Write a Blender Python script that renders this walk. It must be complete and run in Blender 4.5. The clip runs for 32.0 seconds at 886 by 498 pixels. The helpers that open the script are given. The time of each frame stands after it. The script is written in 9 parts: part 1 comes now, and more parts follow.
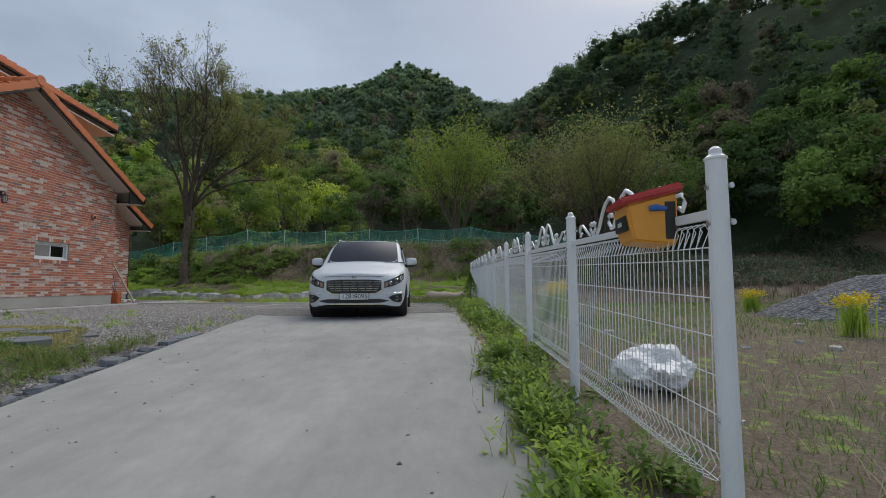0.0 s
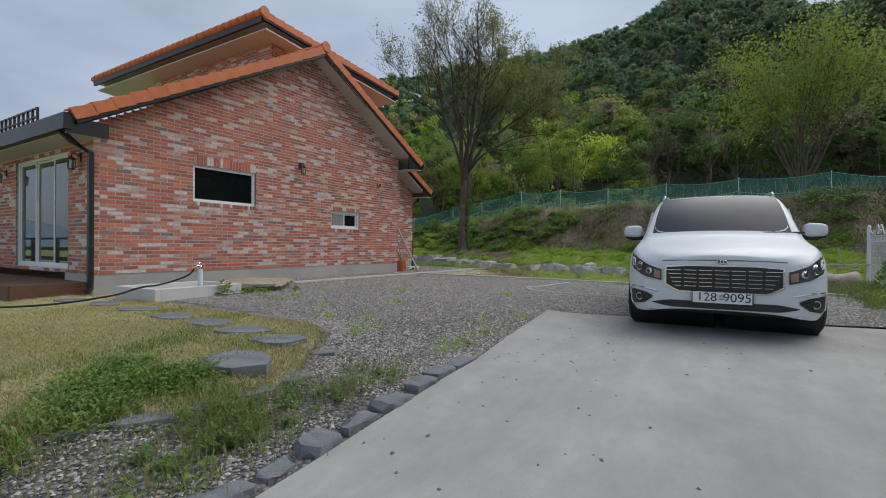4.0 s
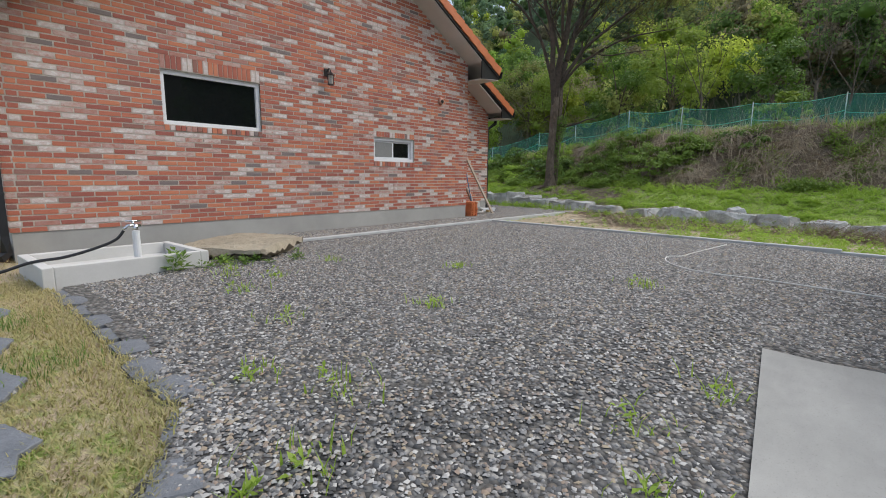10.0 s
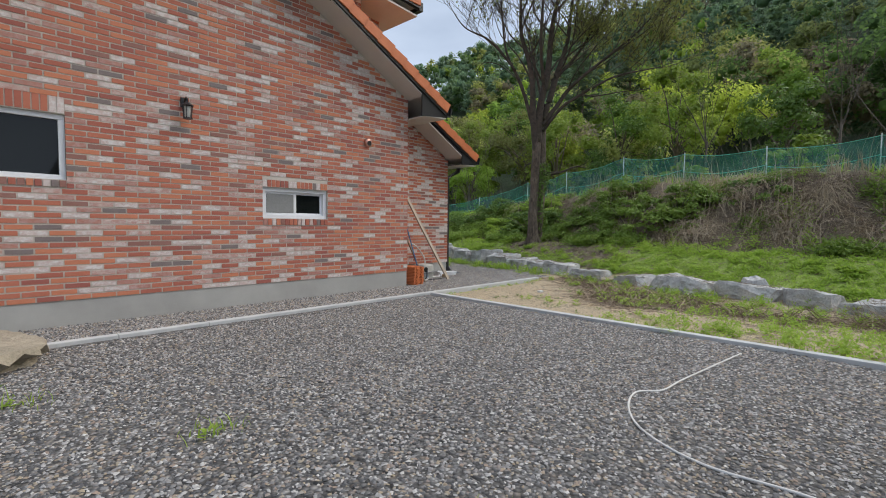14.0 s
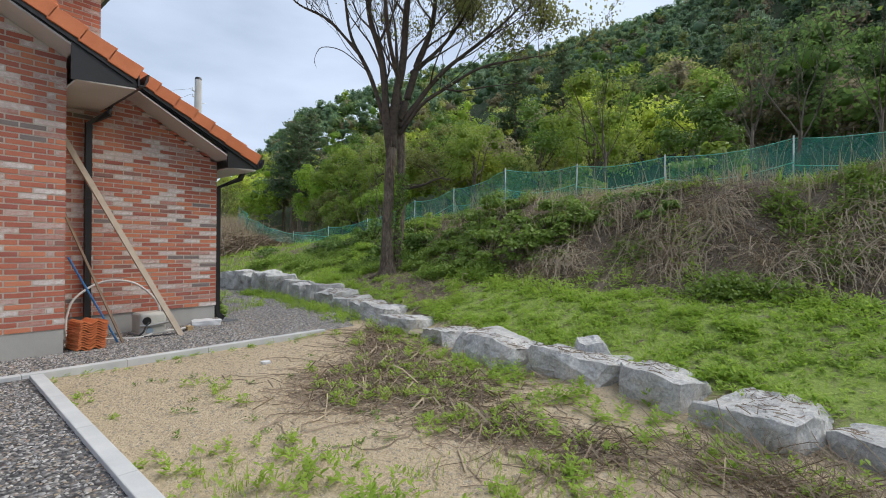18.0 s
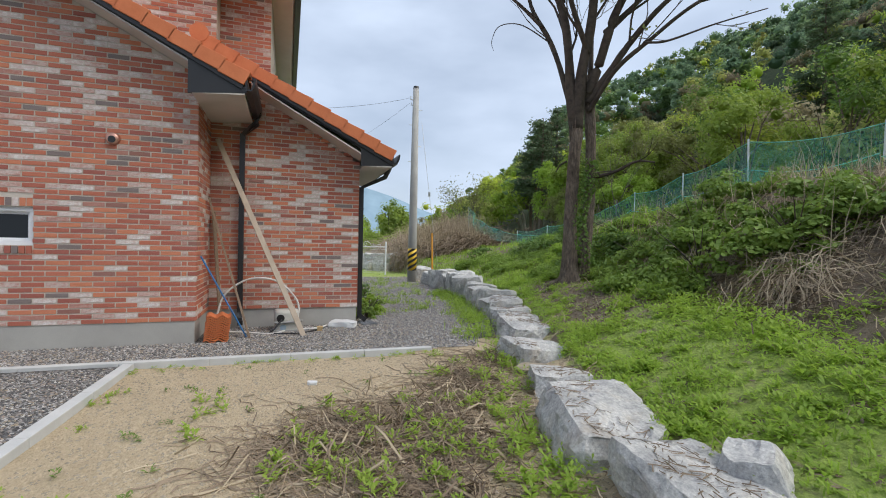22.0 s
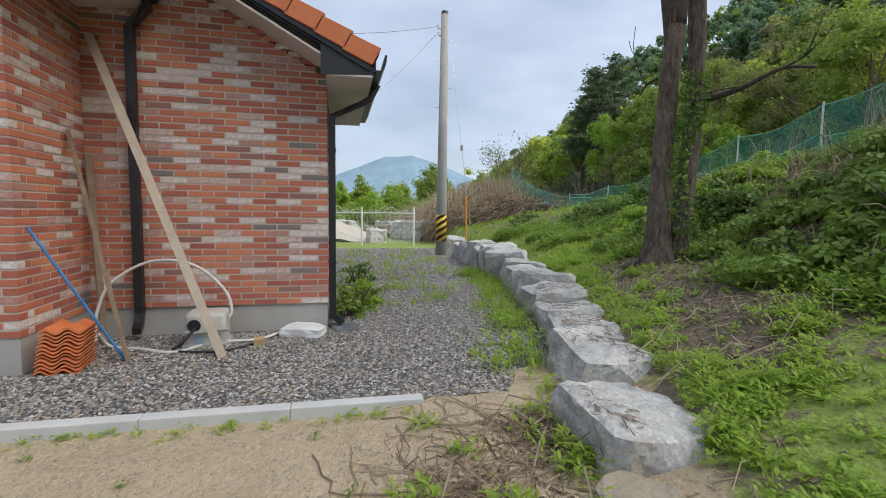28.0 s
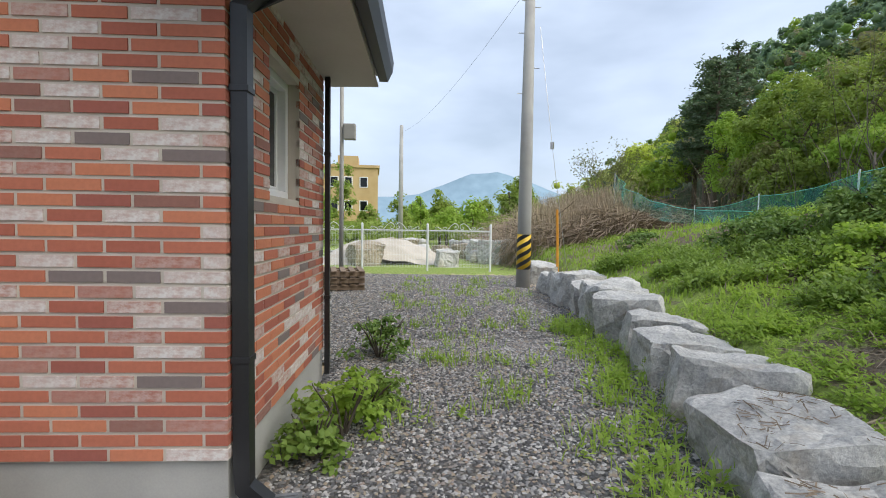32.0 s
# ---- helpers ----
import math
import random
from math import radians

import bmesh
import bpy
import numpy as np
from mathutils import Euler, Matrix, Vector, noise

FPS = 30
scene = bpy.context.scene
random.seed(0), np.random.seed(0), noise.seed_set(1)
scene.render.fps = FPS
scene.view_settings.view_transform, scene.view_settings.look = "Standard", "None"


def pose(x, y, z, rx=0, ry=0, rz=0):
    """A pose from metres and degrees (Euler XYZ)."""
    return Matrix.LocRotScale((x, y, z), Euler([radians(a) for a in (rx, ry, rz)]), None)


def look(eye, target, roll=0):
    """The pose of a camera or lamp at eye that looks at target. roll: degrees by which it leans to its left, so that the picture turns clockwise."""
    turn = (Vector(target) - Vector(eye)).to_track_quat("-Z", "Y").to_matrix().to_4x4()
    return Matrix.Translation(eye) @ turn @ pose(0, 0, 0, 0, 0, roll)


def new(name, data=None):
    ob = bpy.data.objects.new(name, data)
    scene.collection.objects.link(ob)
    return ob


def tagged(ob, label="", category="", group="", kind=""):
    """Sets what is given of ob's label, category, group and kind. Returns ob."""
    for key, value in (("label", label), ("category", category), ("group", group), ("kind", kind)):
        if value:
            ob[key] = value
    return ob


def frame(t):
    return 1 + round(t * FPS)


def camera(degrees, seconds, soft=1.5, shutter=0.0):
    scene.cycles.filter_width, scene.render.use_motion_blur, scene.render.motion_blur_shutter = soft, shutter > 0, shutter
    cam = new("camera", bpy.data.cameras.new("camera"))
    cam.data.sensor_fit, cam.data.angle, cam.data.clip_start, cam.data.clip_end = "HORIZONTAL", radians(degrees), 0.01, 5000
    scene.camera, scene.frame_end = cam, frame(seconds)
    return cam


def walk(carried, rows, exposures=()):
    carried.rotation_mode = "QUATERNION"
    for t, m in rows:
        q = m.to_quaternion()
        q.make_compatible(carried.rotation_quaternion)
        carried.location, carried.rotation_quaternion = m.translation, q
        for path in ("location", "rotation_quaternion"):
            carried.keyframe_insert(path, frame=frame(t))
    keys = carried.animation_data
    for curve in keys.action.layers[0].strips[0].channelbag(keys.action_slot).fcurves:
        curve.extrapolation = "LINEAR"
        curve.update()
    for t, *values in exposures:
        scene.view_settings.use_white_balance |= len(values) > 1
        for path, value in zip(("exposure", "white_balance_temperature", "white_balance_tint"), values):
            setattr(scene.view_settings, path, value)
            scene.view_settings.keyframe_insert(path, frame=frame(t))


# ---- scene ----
cam = camera(87.0, 32.0, soft=1.0)
METRES, EYE, TILT, LEAN, TURN = 25.05, 1.352, 0.0, 0.0, 0.0
ROWS = [
    (0.0, 0.0, 0.0, 0.0, 0.03, 4.57, 0.31),
    (0.5, -0.0039, 0.0068, -0.0007, 3.63, 4.43, 0.14),
    (1.0, -0.011, 0.0205, 0.002, 8.48, 4.21, -0.08),
    (1.5, -0.0167, 0.0381, 0.003, 14.1, 3.73, -0.24),
    (2.0, -0.0252, 0.0554, 0.0049, 19.95, 3.09, -0.39),
    (2.5, -0.034, 0.0738, 0.0077, 25.07, 2.26, -0.46),
    (3.0, -0.0417, 0.0932, 0.0095, 28.79, 1.3, -0.47),
    (3.5, -0.053, 0.112, 0.0108, 30.94, 0.4, -0.41),
    (5.5, -0.0966, 0.1858, 0.0196, 32.47, -0.93, -0.45),
    (6.0, -0.109, 0.2027, 0.0206, 32.38, -1.06, -0.44),
    (6.5, -0.1169, 0.2185, 0.0204, 32.26, -1.27, -0.46),
    (7.0, -0.1233, 0.2322, 0.0224, 32.22, -1.46, -0.46),
    (7.5, -0.1317, 0.2431, 0.0224, 32.7, -1.63, -0.47),
    (8.0, -0.1342, 0.2473, 0.0217, 33.92, -2.25, -0.64),
    (8.5, -0.1357, 0.248, 0.0201, 35.93, -3.79, -0.73),
    (9.0, -0.1366, 0.2474, 0.0195, 38.36, -5.86, -0.68),
    (9.5, -0.1375, 0.2479, 0.0196, 40.45, -7.64, -0.59),
    (10.0, -0.139, 0.2512, 0.02, 41.81, -8.79, -0.44),
    (10.5, -0.14, 0.2622, 0.0218, 42.47, -9.33, -0.39),
    (11.0, -0.143, 0.2736, 0.0226, 42.71, -9.52, -0.43),
    (11.5, -0.1492, 0.2854, 0.024, 42.84, -9.38, -0.48),
    (12.0, -0.1526, 0.2969, 0.0241, 43.34, -8.72, -0.43),
    (12.5, -0.1548, 0.3108, 0.0265, 44.15, -7.43, -0.46),
    (13.0, -0.158, 0.3276, 0.0274, 44.66, -5.74, -0.45),
    (13.5, -0.1599, 0.3485, 0.0277, 44.42, -4.07, -0.5),
    (14.0, -0.1596, 0.3719, 0.029, 43.54, -2.89, -0.49),
    (14.5, -0.1597, 0.3977, 0.0301, 42.43, -2.1, -0.49),
    (16.5, -0.1511, 0.4957, 0.0316, 40.08, -0.34, -0.52),
    (17.0, -0.1485, 0.5218, 0.0322, 39.93, -0.18, -0.51),
    (17.5, -0.1458, 0.546, 0.0322, 39.75, -0.05, -0.44),
    (18.0, -0.1443, 0.5695, 0.0333, 39.57, 0.07, -0.44),
    (18.5, -0.1408, 0.5899, 0.0341, 39.64, 0.14, -0.5),
    (19.0, -0.1406, 0.6111, 0.0336, 40.93, 0.16, -0.51),
    (19.5, -0.1414, 0.6302, 0.0342, 43.99, 0.09, -0.6),
    (20.0, -0.1438, 0.6463, 0.0346, 48.81, -0.02, -0.79),
    (20.5, -0.1486, 0.6607, 0.0351, 54.75, -0.2, -0.94),
    (21.0, -0.1505, 0.6735, 0.0352, 61.26, -0.37, -1.03),
    (21.5, -0.1513, 0.6787, 0.0371, 67.24, -0.5, -1.1),
    (22.0, -0.151, 0.6794, 0.0376, 71.59, -0.56, -1.2),
    (22.5, -0.1507, 0.6795, 0.037, 74.24, -0.59, -1.28),
    (23.0, -0.1514, 0.6793, 0.0364, 75.51, -0.64, -1.25),
    (23.5, -0.1516, 0.6792, 0.0364, 76.13, -0.75, -1.24),
    (24.0, -0.1524, 0.6788, 0.0361, 76.44, -1.01, -1.24),
    (24.5, -0.1607, 0.6761, 0.0341, 76.57, -1.75, -1.22),
    (25.0, -0.1716, 0.6764, 0.034, 76.68, -2.77, -1.08),
    (25.5, -0.1869, 0.6824, 0.0338, 76.62, -3.57, -0.98),
    (27.5, -0.2552, 0.7207, 0.0341, 76.79, -4.58, -0.82),
    (28.0, -0.2683, 0.7317, 0.0349, 77.15, -4.63, -0.85),
    (28.5, -0.285, 0.7365, 0.0343, 77.97, -4.68, -0.81),
    (29.0, -0.3016, 0.7402, 0.0359, 79.02, -4.58, -0.77),
    (29.5, -0.3191, 0.7458, 0.038, 79.81, -4.16, -0.78),
    (30.0, -0.3376, 0.7486, 0.037, 80.45, -3.7, -0.91),
    (30.5, -0.3563, 0.7543, 0.036, 81.45, -3.37, -0.98),
    (31.0, -0.3739, 0.7572, 0.0362, 83.1, -3.23, -0.91),
    (31.5, -0.3903, 0.7596, 0.0368, 85.18, -3.06, -0.85),
    (32.0, -0.4023, 0.7649, 0.037, 87.6, -2.8, -0.86),
]
EXPOSURES = [(0.0, -0.55), (1.5, -0.5), (3.5, -0.4), (6.0, -0.2), (9.0, 0.0), (12.0, 0.08), (14.0, 0.0), (17.0, 0.12), (20.0, 0.16), (25.0, 0.08), (28.0, 0.08), (31.0, 0.22), (32.0, 0.3)]
walk(cam, [(t, pose(0, 0, EYE, TILT, LEAN, TURN) @ pose(METRES * x, METRES * y, METRES * z, 90 + pitch, roll, yaw)) for t, x, y, z, yaw, pitch, roll in ROWS], EXPOSURES)

# ---- world and sun ----
SUN_TURN, SUN_RISE = radians(33), radians(44)
world = bpy.data.worlds.new("sky")
world.use_nodes = True
scene.world = world
wn, wl = world.node_tree.nodes, world.node_tree.links
sky = wn.new("ShaderNodeTexSky")
sky.sky_type, sky.sun_disc = "NISHITA", False
sky.sun_elevation, sky.sun_rotation = SUN_RISE, SUN_TURN
sky.dust_density = 2.0
co = wn.new("ShaderNodeTexCoord")
mp = wn.new("ShaderNodeMapping")
mp.inputs["Scale"].default_value = (1.2, 1.2, 3.4)
cl = wn.new("ShaderNodeTexNoise")
cl.inputs["Scale"].default_value, cl.inputs["Detail"].default_value, cl.inputs["Roughness"].default_value = 1.3, 5, 0.5
ra = wn.new("ShaderNodeMapRange")
ra.inputs["From Min"].default_value, ra.inputs["From Max"].default_value = 0.30, 0.62
ra.inputs["To Min"].default_value, ra.inputs["To Max"].default_value = 0.38, 0.97
mx = wn.new("ShaderNodeMix")
mx.data_type = "RGBA"
mx.inputs["B"].default_value = (7.2, 8.4, 10.4, 1)
wl.new(co.outputs["Generated"], mp.inputs["Vector"])
wl.new(mp.outputs["Vector"], cl.inputs["Vector"])
wl.new(cl.outputs["Fac"], ra.inputs["Value"])
wl.new(ra.outputs["Result"], mx.inputs["Factor"])
wl.new(sky.outputs["Color"], mx.inputs["A"])
wl.new(mx.outputs["Result"], wn["Background"].inputs["Color"])
wn["Background"].inputs["Strength"].default_value = 0.096

sun = new("sun", bpy.data.lights.new("sun", "SUN"))
sun.data.energy, sun.data.angle, sun.data.color = 3.7, radians(60), (1.0, 0.95, 0.88)
sun_from = Vector((math.sin(SUN_TURN) * math.cos(SUN_RISE), math.cos(SUN_TURN) * math.cos(SUN_RISE), math.sin(SUN_RISE)))
sun.matrix_world = look(sun_from * 60, (0, 0, 0))

# ---- materials ----
def nodes_of(name, rough=0.8, metal=0.0):
    m = bpy.data.materials.new(name)
    m.use_nodes = True
    b = m.node_tree.nodes["Principled BSDF"]
    b.inputs["Roughness"].default_value, b.inputs["Metallic"].default_value = rough, metal
    return m, m.node_tree.nodes, m.node_tree.links, b


def noise_at(n, l, scale, detail=4, rough=0.6, stretch=None, coord="Object"):
    c = n.new("ShaderNodeTexCoord")
    t = n.new("ShaderNodeTexNoise")
    t.inputs["Scale"].default_value, t.inputs["Detail"].default_value, t.inputs["Roughness"].default_value = scale, detail, rough
    if stretch:
        p = n.new("ShaderNodeMapping")
        p.inputs["Scale"].default_value = stretch
        l.new(c.outputs[coord], p.inputs["Vector"])
        l.new(p.outputs["Vector"], t.inputs["Vector"])
    else:
        l.new(c.outputs[coord], t.inputs["Vector"])
    return t.outputs["Fac"]


def ramp(n, l, value, stops):
    r = n.new("ShaderNodeValToRGB")
    while len(r.color_ramp.elements) < len(stops):
        r.color_ramp.elements.new(0.5)
    for e, (p, c) in zip(r.color_ramp.elements, stops):
        e.position, e.color = p, (*c, 1)
    l.new(value, r.inputs["Fac"])
    return r.outputs["Color"]


def blend(n, l, fac, a, b, how="MIX"):
    m = n.new("ShaderNodeMix")
    m.data_type, m.blend_type = "RGBA", how
    for key, v in (("Factor", fac), ("A", a), ("B", b)):
        if isinstance(v, (int, float)):
            m.inputs[key].default_value = v
        elif isinstance(v, tuple):
            m.inputs[key].default_value = (*v, 1)
        else:
            l.new(v, m.inputs[key])
    return m.outputs["Result"]


def spread(n, l, value, lo, hi, to_lo=0.0, to_hi=1.0):
    r = n.new("ShaderNodeMapRange")
    for k, v in (("From Min", lo), ("From Max", hi), ("To Min", to_lo), ("To Max", to_hi)):
        r.inputs[k].default_value = v
    l.new(value, r.inputs["Value"])
    return r.outputs["Result"]


def bump(n, l, b, height, strength, distance):
    u = n.new("ShaderNodeBump")
    u.inputs["Strength"].default_value, u.inputs["Distance"].default_value = strength, distance
    l.new(height, u.inputs["Height"])
    l.new(u.outputs["Normal"], b.inputs["Normal"])


def plain(name, lo, hi, rough=0.6, metal=0.0, scale=6.0, fine=120.0, relief=0.15, depth=0.002):
    """Two tones mixed by coarse and fine noise, with a fine relief."""
    m, n, l, b = nodes_of(name, rough, metal)
    big = ramp(n, l, noise_at(n, l, scale), [(0.3, lo), (0.7, hi)])
    small = noise_at(n, l, fine, 3)
    l.new(blend(n, l, 0.25, big, ramp(n, l, small, [(0.3, lo), (0.7, hi)])), b.inputs["Base Color"])
    if relief:
        bump(n, l, b, small, relief, depth)
    return m


def random_value(n, how):
    if how == "object":
        return n.new("ShaderNodeObjectInfo").outputs["Random"]
    return n.new("ShaderNodeNewGeometry").outputs["Random Per Island"]


def leafy(name, tones, rough=0.6, thin=0.35):
    """Leaves: tone varies from leaf to leaf and from clump to clump; light shines through."""
    m, n, l, b = nodes_of(name, rough)
    per = random_value(n, "island")
    k = len(tones)
    col = ramp(n, l, per, [(i / max(1, k - 1), c) for i, c in enumerate(tones)])
    big = noise_at(n, l, 0.22, 3)
    col = blend(n, l, 0.5, col, ramp(n, l, big, [(0.3, tones[0]), (0.5, tones[k // 2]), (0.72, tones[-1])]))
    l.new(col, b.inputs["Base Color"])
    tr = n.new("ShaderNodeBsdfTranslucent")
    l.new(col, tr.inputs["Color"])
    mixer = n.new("ShaderNodeMixShader")
    mixer.inputs["Fac"].default_value = thin
    l.new(b.outputs["BSDF"], mixer.inputs[1])
    l.new(tr.outputs["BSDF"], mixer.inputs[2])
    l.new(mixer.outputs["Shader"], n["Material Output"].inputs["Surface"])
    return m


def brick_mat(name, how):
    m, n, l, b = nodes_of(name, 0.85)
    r = random_value(n, how)
    base = ramp(n, l, r, [(0.0, (0.42, 0.13, 0.085)), (0.15, (0.50, 0.165, 0.10)), (0.32, (0.58, 0.21, 0.115)), (0.46, (0.36, 0.115, 0.085)), (0.53, (0.47, 0.15, 0.092)),
                          (0.62, (0.22, 0.175, 0.165)), (0.65, (0.30, 0.14, 0.11)), (0.69, (0.43, 0.19, 0.145)), (0.77, (0.49, 0.28, 0.23)), (0.86, (0.58, 0.44, 0.40))])
    for e in n:
        if e.type == "VALTORGB":
            e.color_ramp.interpolation = "CONSTANT"
    smear = spread(n, l, noise_at(n, l, 13, 6, 0.75, (1, 1, 1.7)), 0.42, 0.60)
    amount = spread(n, l, r, 0.67, 0.93, 0.0, 0.95)
    mul = n.new("ShaderNodeMath")
    mul.operation = "MULTIPLY"
    l.new(smear, mul.inputs[0])
    l.new(amount, mul.inputs[1])
    white = blend(n, l, mul.outputs[0], base, (0.74, 0.70, 0.67))
    tone = blend(n, l, 0.2, white, ramp(n, l, noise_at(n, l, 45, 4), [(0.3, (0.45, 0.45, 0.45)), (0.7, (1, 1, 1))]), "MULTIPLY")
    l.new(tone, b.inputs["Base Color"])
    bump(n, l, b, noise_at(n, l, 160, 4), 0.35, 0.003)
    return m


def cell_mat(name, scale, tones, rough=0.85, strength=0.8, distance=0.02, dirt=None):
    """Loose stones: cells of their own tone, with shade painted into the gaps between them."""
    m, n, l, b = nodes_of(name, rough)
    c = n.new("ShaderNodeTexCoord")
    v = n.new("ShaderNodeTexVoronoi")
    v.inputs["Scale"].default_value = scale
    l.new(c.outputs["Object"], v.inputs["Vector"])
    sep = n.new("ShaderNodeSeparateColor")
    l.new(v.outputs["Color"], sep.inputs["Color"])
    k = len(tones)
    col = ramp(n, l, sep.outputs["Red"], [(i / max(1, k - 1), t) for i, t in enumerate(tones)])
    gap_shade = spread(n, l, v.outputs["Distance"], 0.25, 0.75, 1.0, 0.25)
    g = n.new("ShaderNodeCombineColor")
    for ch in ("Red", "Green", "Blue"):
        l.new(gap_shade, g.inputs[ch])
    col = blend(n, l, 0.8, col, g.outputs["Color"], "MULTIPLY")
    if dirt:
        col = blend(n, l, spread(n, l, noise_at(n, l, 0.5, 5), 0.5, 0.75, 0, 0.6), col, dirt)
    l.new(col, b.inputs["Base Color"])
    inv = n.new("ShaderNodeMath")
    inv.operation = "SUBTRACT"
    inv.inputs[0].default_value = 1
    l.new(v.outputs["Distance"], inv.inputs[1])
    bump(n, l, b, inv.outputs[0], strength, distance)
    return m


M = {}
M["brick"] = brick_mat("brick", "object")
M["brick_far"] = brick_mat("brick_far", "island")
M["mortar"] = plain("mortar", (0.46, 0.41, 0.355), (0.60, 0.54, 0.47), 0.95, 0, 3, 150, 0.3)
M["plinth"] = plain("plinth", (0.33, 0.32, 0.30), (0.45, 0.44, 0.41), 0.9, 0, 1.5, 90, 0.3)
m, n, l, b = nodes_of("slab", 0.9)
wide = ramp(n, l, noise_at(n, l, 0.8, 5, 0.65), [(0.3, (0.275, 0.27, 0.255)), (0.7, (0.385, 0.375, 0.355))])
trowel = ramp(n, l, noise_at(n, l, 5, 5, 0.7, (1, 0.35, 1)), [(0.3, (0.82, 0.82, 0.82)), (0.7, (1.06, 1.06, 1.05))])
pits = ramp(n, l, noise_at(n, l, 120, 3, 0.6), [(0.28, (0.72, 0.71, 0.70)), (0.40, (1, 1, 1))])
l.new(blend(n, l, 0.9, blend(n, l, 0.8, wide, trowel, "MULTIPLY"), pits, "MULTIPLY"), b.inputs["Base Color"])
bump(n, l, b, noise_at(n, l, 90, 4), 0.35, 0.003)
M["slab"] = m
M["kerb"] = plain("kerb", (0.42, 0.43, 0.43), (0.55, 0.55, 0.54), 0.9, 0, 3, 90, 0.3)
M["slate"] = plain("slate", (0.085, 0.092, 0.105), (0.215, 0.225, 0.245), 0.8, 0, 5, 60, 0.6, 0.01)
M["basalt"] = plain("basalt", (0.06, 0.065, 0.07), (0.17, 0.175, 0.18), 0.85, 0, 5, 60, 0.6, 0.01)
m, n, l, b = nodes_of("rock", 0.88)
face = ramp(n, l, noise_at(n, l, 2.2, 6, 0.62), [(0.28, (0.33, 0.33, 0.33)), (0.5, (0.56, 0.555, 0.54)), (0.72, (0.72, 0.705, 0.68))])
grain = ramp(n, l, noise_at(n, l, 38, 4, 0.7), [(0.3, (0.55, 0.55, 0.56)), (0.7, (1.22, 1.21, 1.18))])
col = blend(n, l, spread(n, l, noise_at(n, l, 1.7, 5, 0.7), 0.52, 0.70, 0.0, 0.65), blend(n, l, 0.9, face, grain, "MULTIPLY"), (0.40, 0.32, 0.225))
l.new(col, b.inputs["Base Color"])
bump(n, l, b, noise_at(n, l, 11, 8, 0.75), 0.7, 0.04)
M["rock"] = m
M["tan_rock"] = plain("tan_rock", (0.22, 0.19, 0.14), (0.42, 0.36, 0.27), 0.9, 0, 2.2, 30, 0.7, 0.02)
M["tile"] = plain("tile", (0.50, 0.13, 0.045), (0.66, 0.21, 0.08), 0.55, 0, 3, 40, 0.1)
M["black"] = plain("black", (0.012, 0.012, 0.014), (0.022, 0.022, 0.024), 0.4, 0, 4, 60, 0.05)
M["soffit"] = plain("soffit", (0.52, 0.48, 0.44), (0.60, 0.56, 0.52), 0.6, 0, 2, 40, 0.05)
M["white_frame"] = plain("white_frame", (0.72, 0.73, 0.75), (0.82, 0.82, 0.83), 0.35, 0, 3, 40, 0.02)
M["white_steel"] = plain("white_steel", (0.70, 0.72, 0.75), (0.80, 0.81, 0.83), 0.35, 0, 3, 60, 0.05)
M["steel"] = plain("steel", (0.45, 0.45, 0.45), (0.6, 0.6, 0.6), 0.35, 0.9, 8, 80, 0.05)
m, n, l, b = nodes_of("bark", 0.95)
fur = noise_at(n, l, 22, 6, 0.72, (1, 1, 0.30))
l.new(blend(n, l, 0.3, ramp(n, l, fur, [(0.35, (0.040, 0.030, 0.022)), (0.52, (0.145, 0.108, 0.078)), (0.70, (0.31, 0.245, 0.185))]), ramp(n, l, noise_at(n, l, 2.5, 4), [(0.3, (0.07, 0.055, 0.045)), (0.7, (0.22, 0.185, 0.155))])), b.inputs["Base Color"])
bump(n, l, b, fur, 1.0, 0.03)
M["bark"] = m
M["limb_bark"] = plain("limb_bark", (0.035, 0.028, 0.022), (0.11, 0.085, 0.065), 0.95, 0, 8, 60, 0.5, 0.01)
M["twig"] = plain("twig", (0.06, 0.05, 0.04), (0.15, 0.12, 0.095), 0.9, 0, 6, 40, 0.3)
M["pale_twig"] = plain("pale_twig", (0.11, 0.095, 0.08), (0.22, 0.19, 0.16), 0.9, 0, 6, 40, 0.3)
M["concrete_pole"] = plain("concrete_pole", (0.30, 0.30, 0.29), (0.40, 0.40, 0.38), 0.9, 0, 2, 60, 0.2)
M["wood"] = plain("wood", (0.16, 0.11, 0.075), (0.30, 0.22, 0.15), 0.8, 0, 5, 50, 0.3)
M["pale_wood"] = plain("pale_wood", (0.36, 0.29, 0.22), (0.52, 0.43, 0.34), 0.8, 0, 5, 50, 0.3)
M["red_wood"] = plain("red_wood", (0.09, 0.04, 0.022), (0.15, 0.065, 0.035), 0.6, 0, 5, 50, 0.2)
M["car_paint"] = plain("car_paint", (0.57, 0.60, 0.63), (0.61, 0.64, 0.67), 0.42, 0, 1, 20, 0.0)
M["car_paint"].node_tree.nodes["Principled BSDF"].inputs["Coat Weight"].default_value = 0.06
M["car_paint"].node_tree.nodes["Principled BSDF"].inputs["Specular IOR Level"].default_value = 0.35
M["tyre"] = plain("tyre", (0.012, 0.012, 0.012), (0.03, 0.03, 0.03), 0.85, 0, 8, 80, 0.2)
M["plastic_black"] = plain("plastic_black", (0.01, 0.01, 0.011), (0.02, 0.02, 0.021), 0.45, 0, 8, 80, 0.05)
M["chrome"] = plain("chrome", (0.62, 0.62, 0.63), (0.7, 0.7, 0.71), 0.15, 1.0, 3, 50, 0.0)
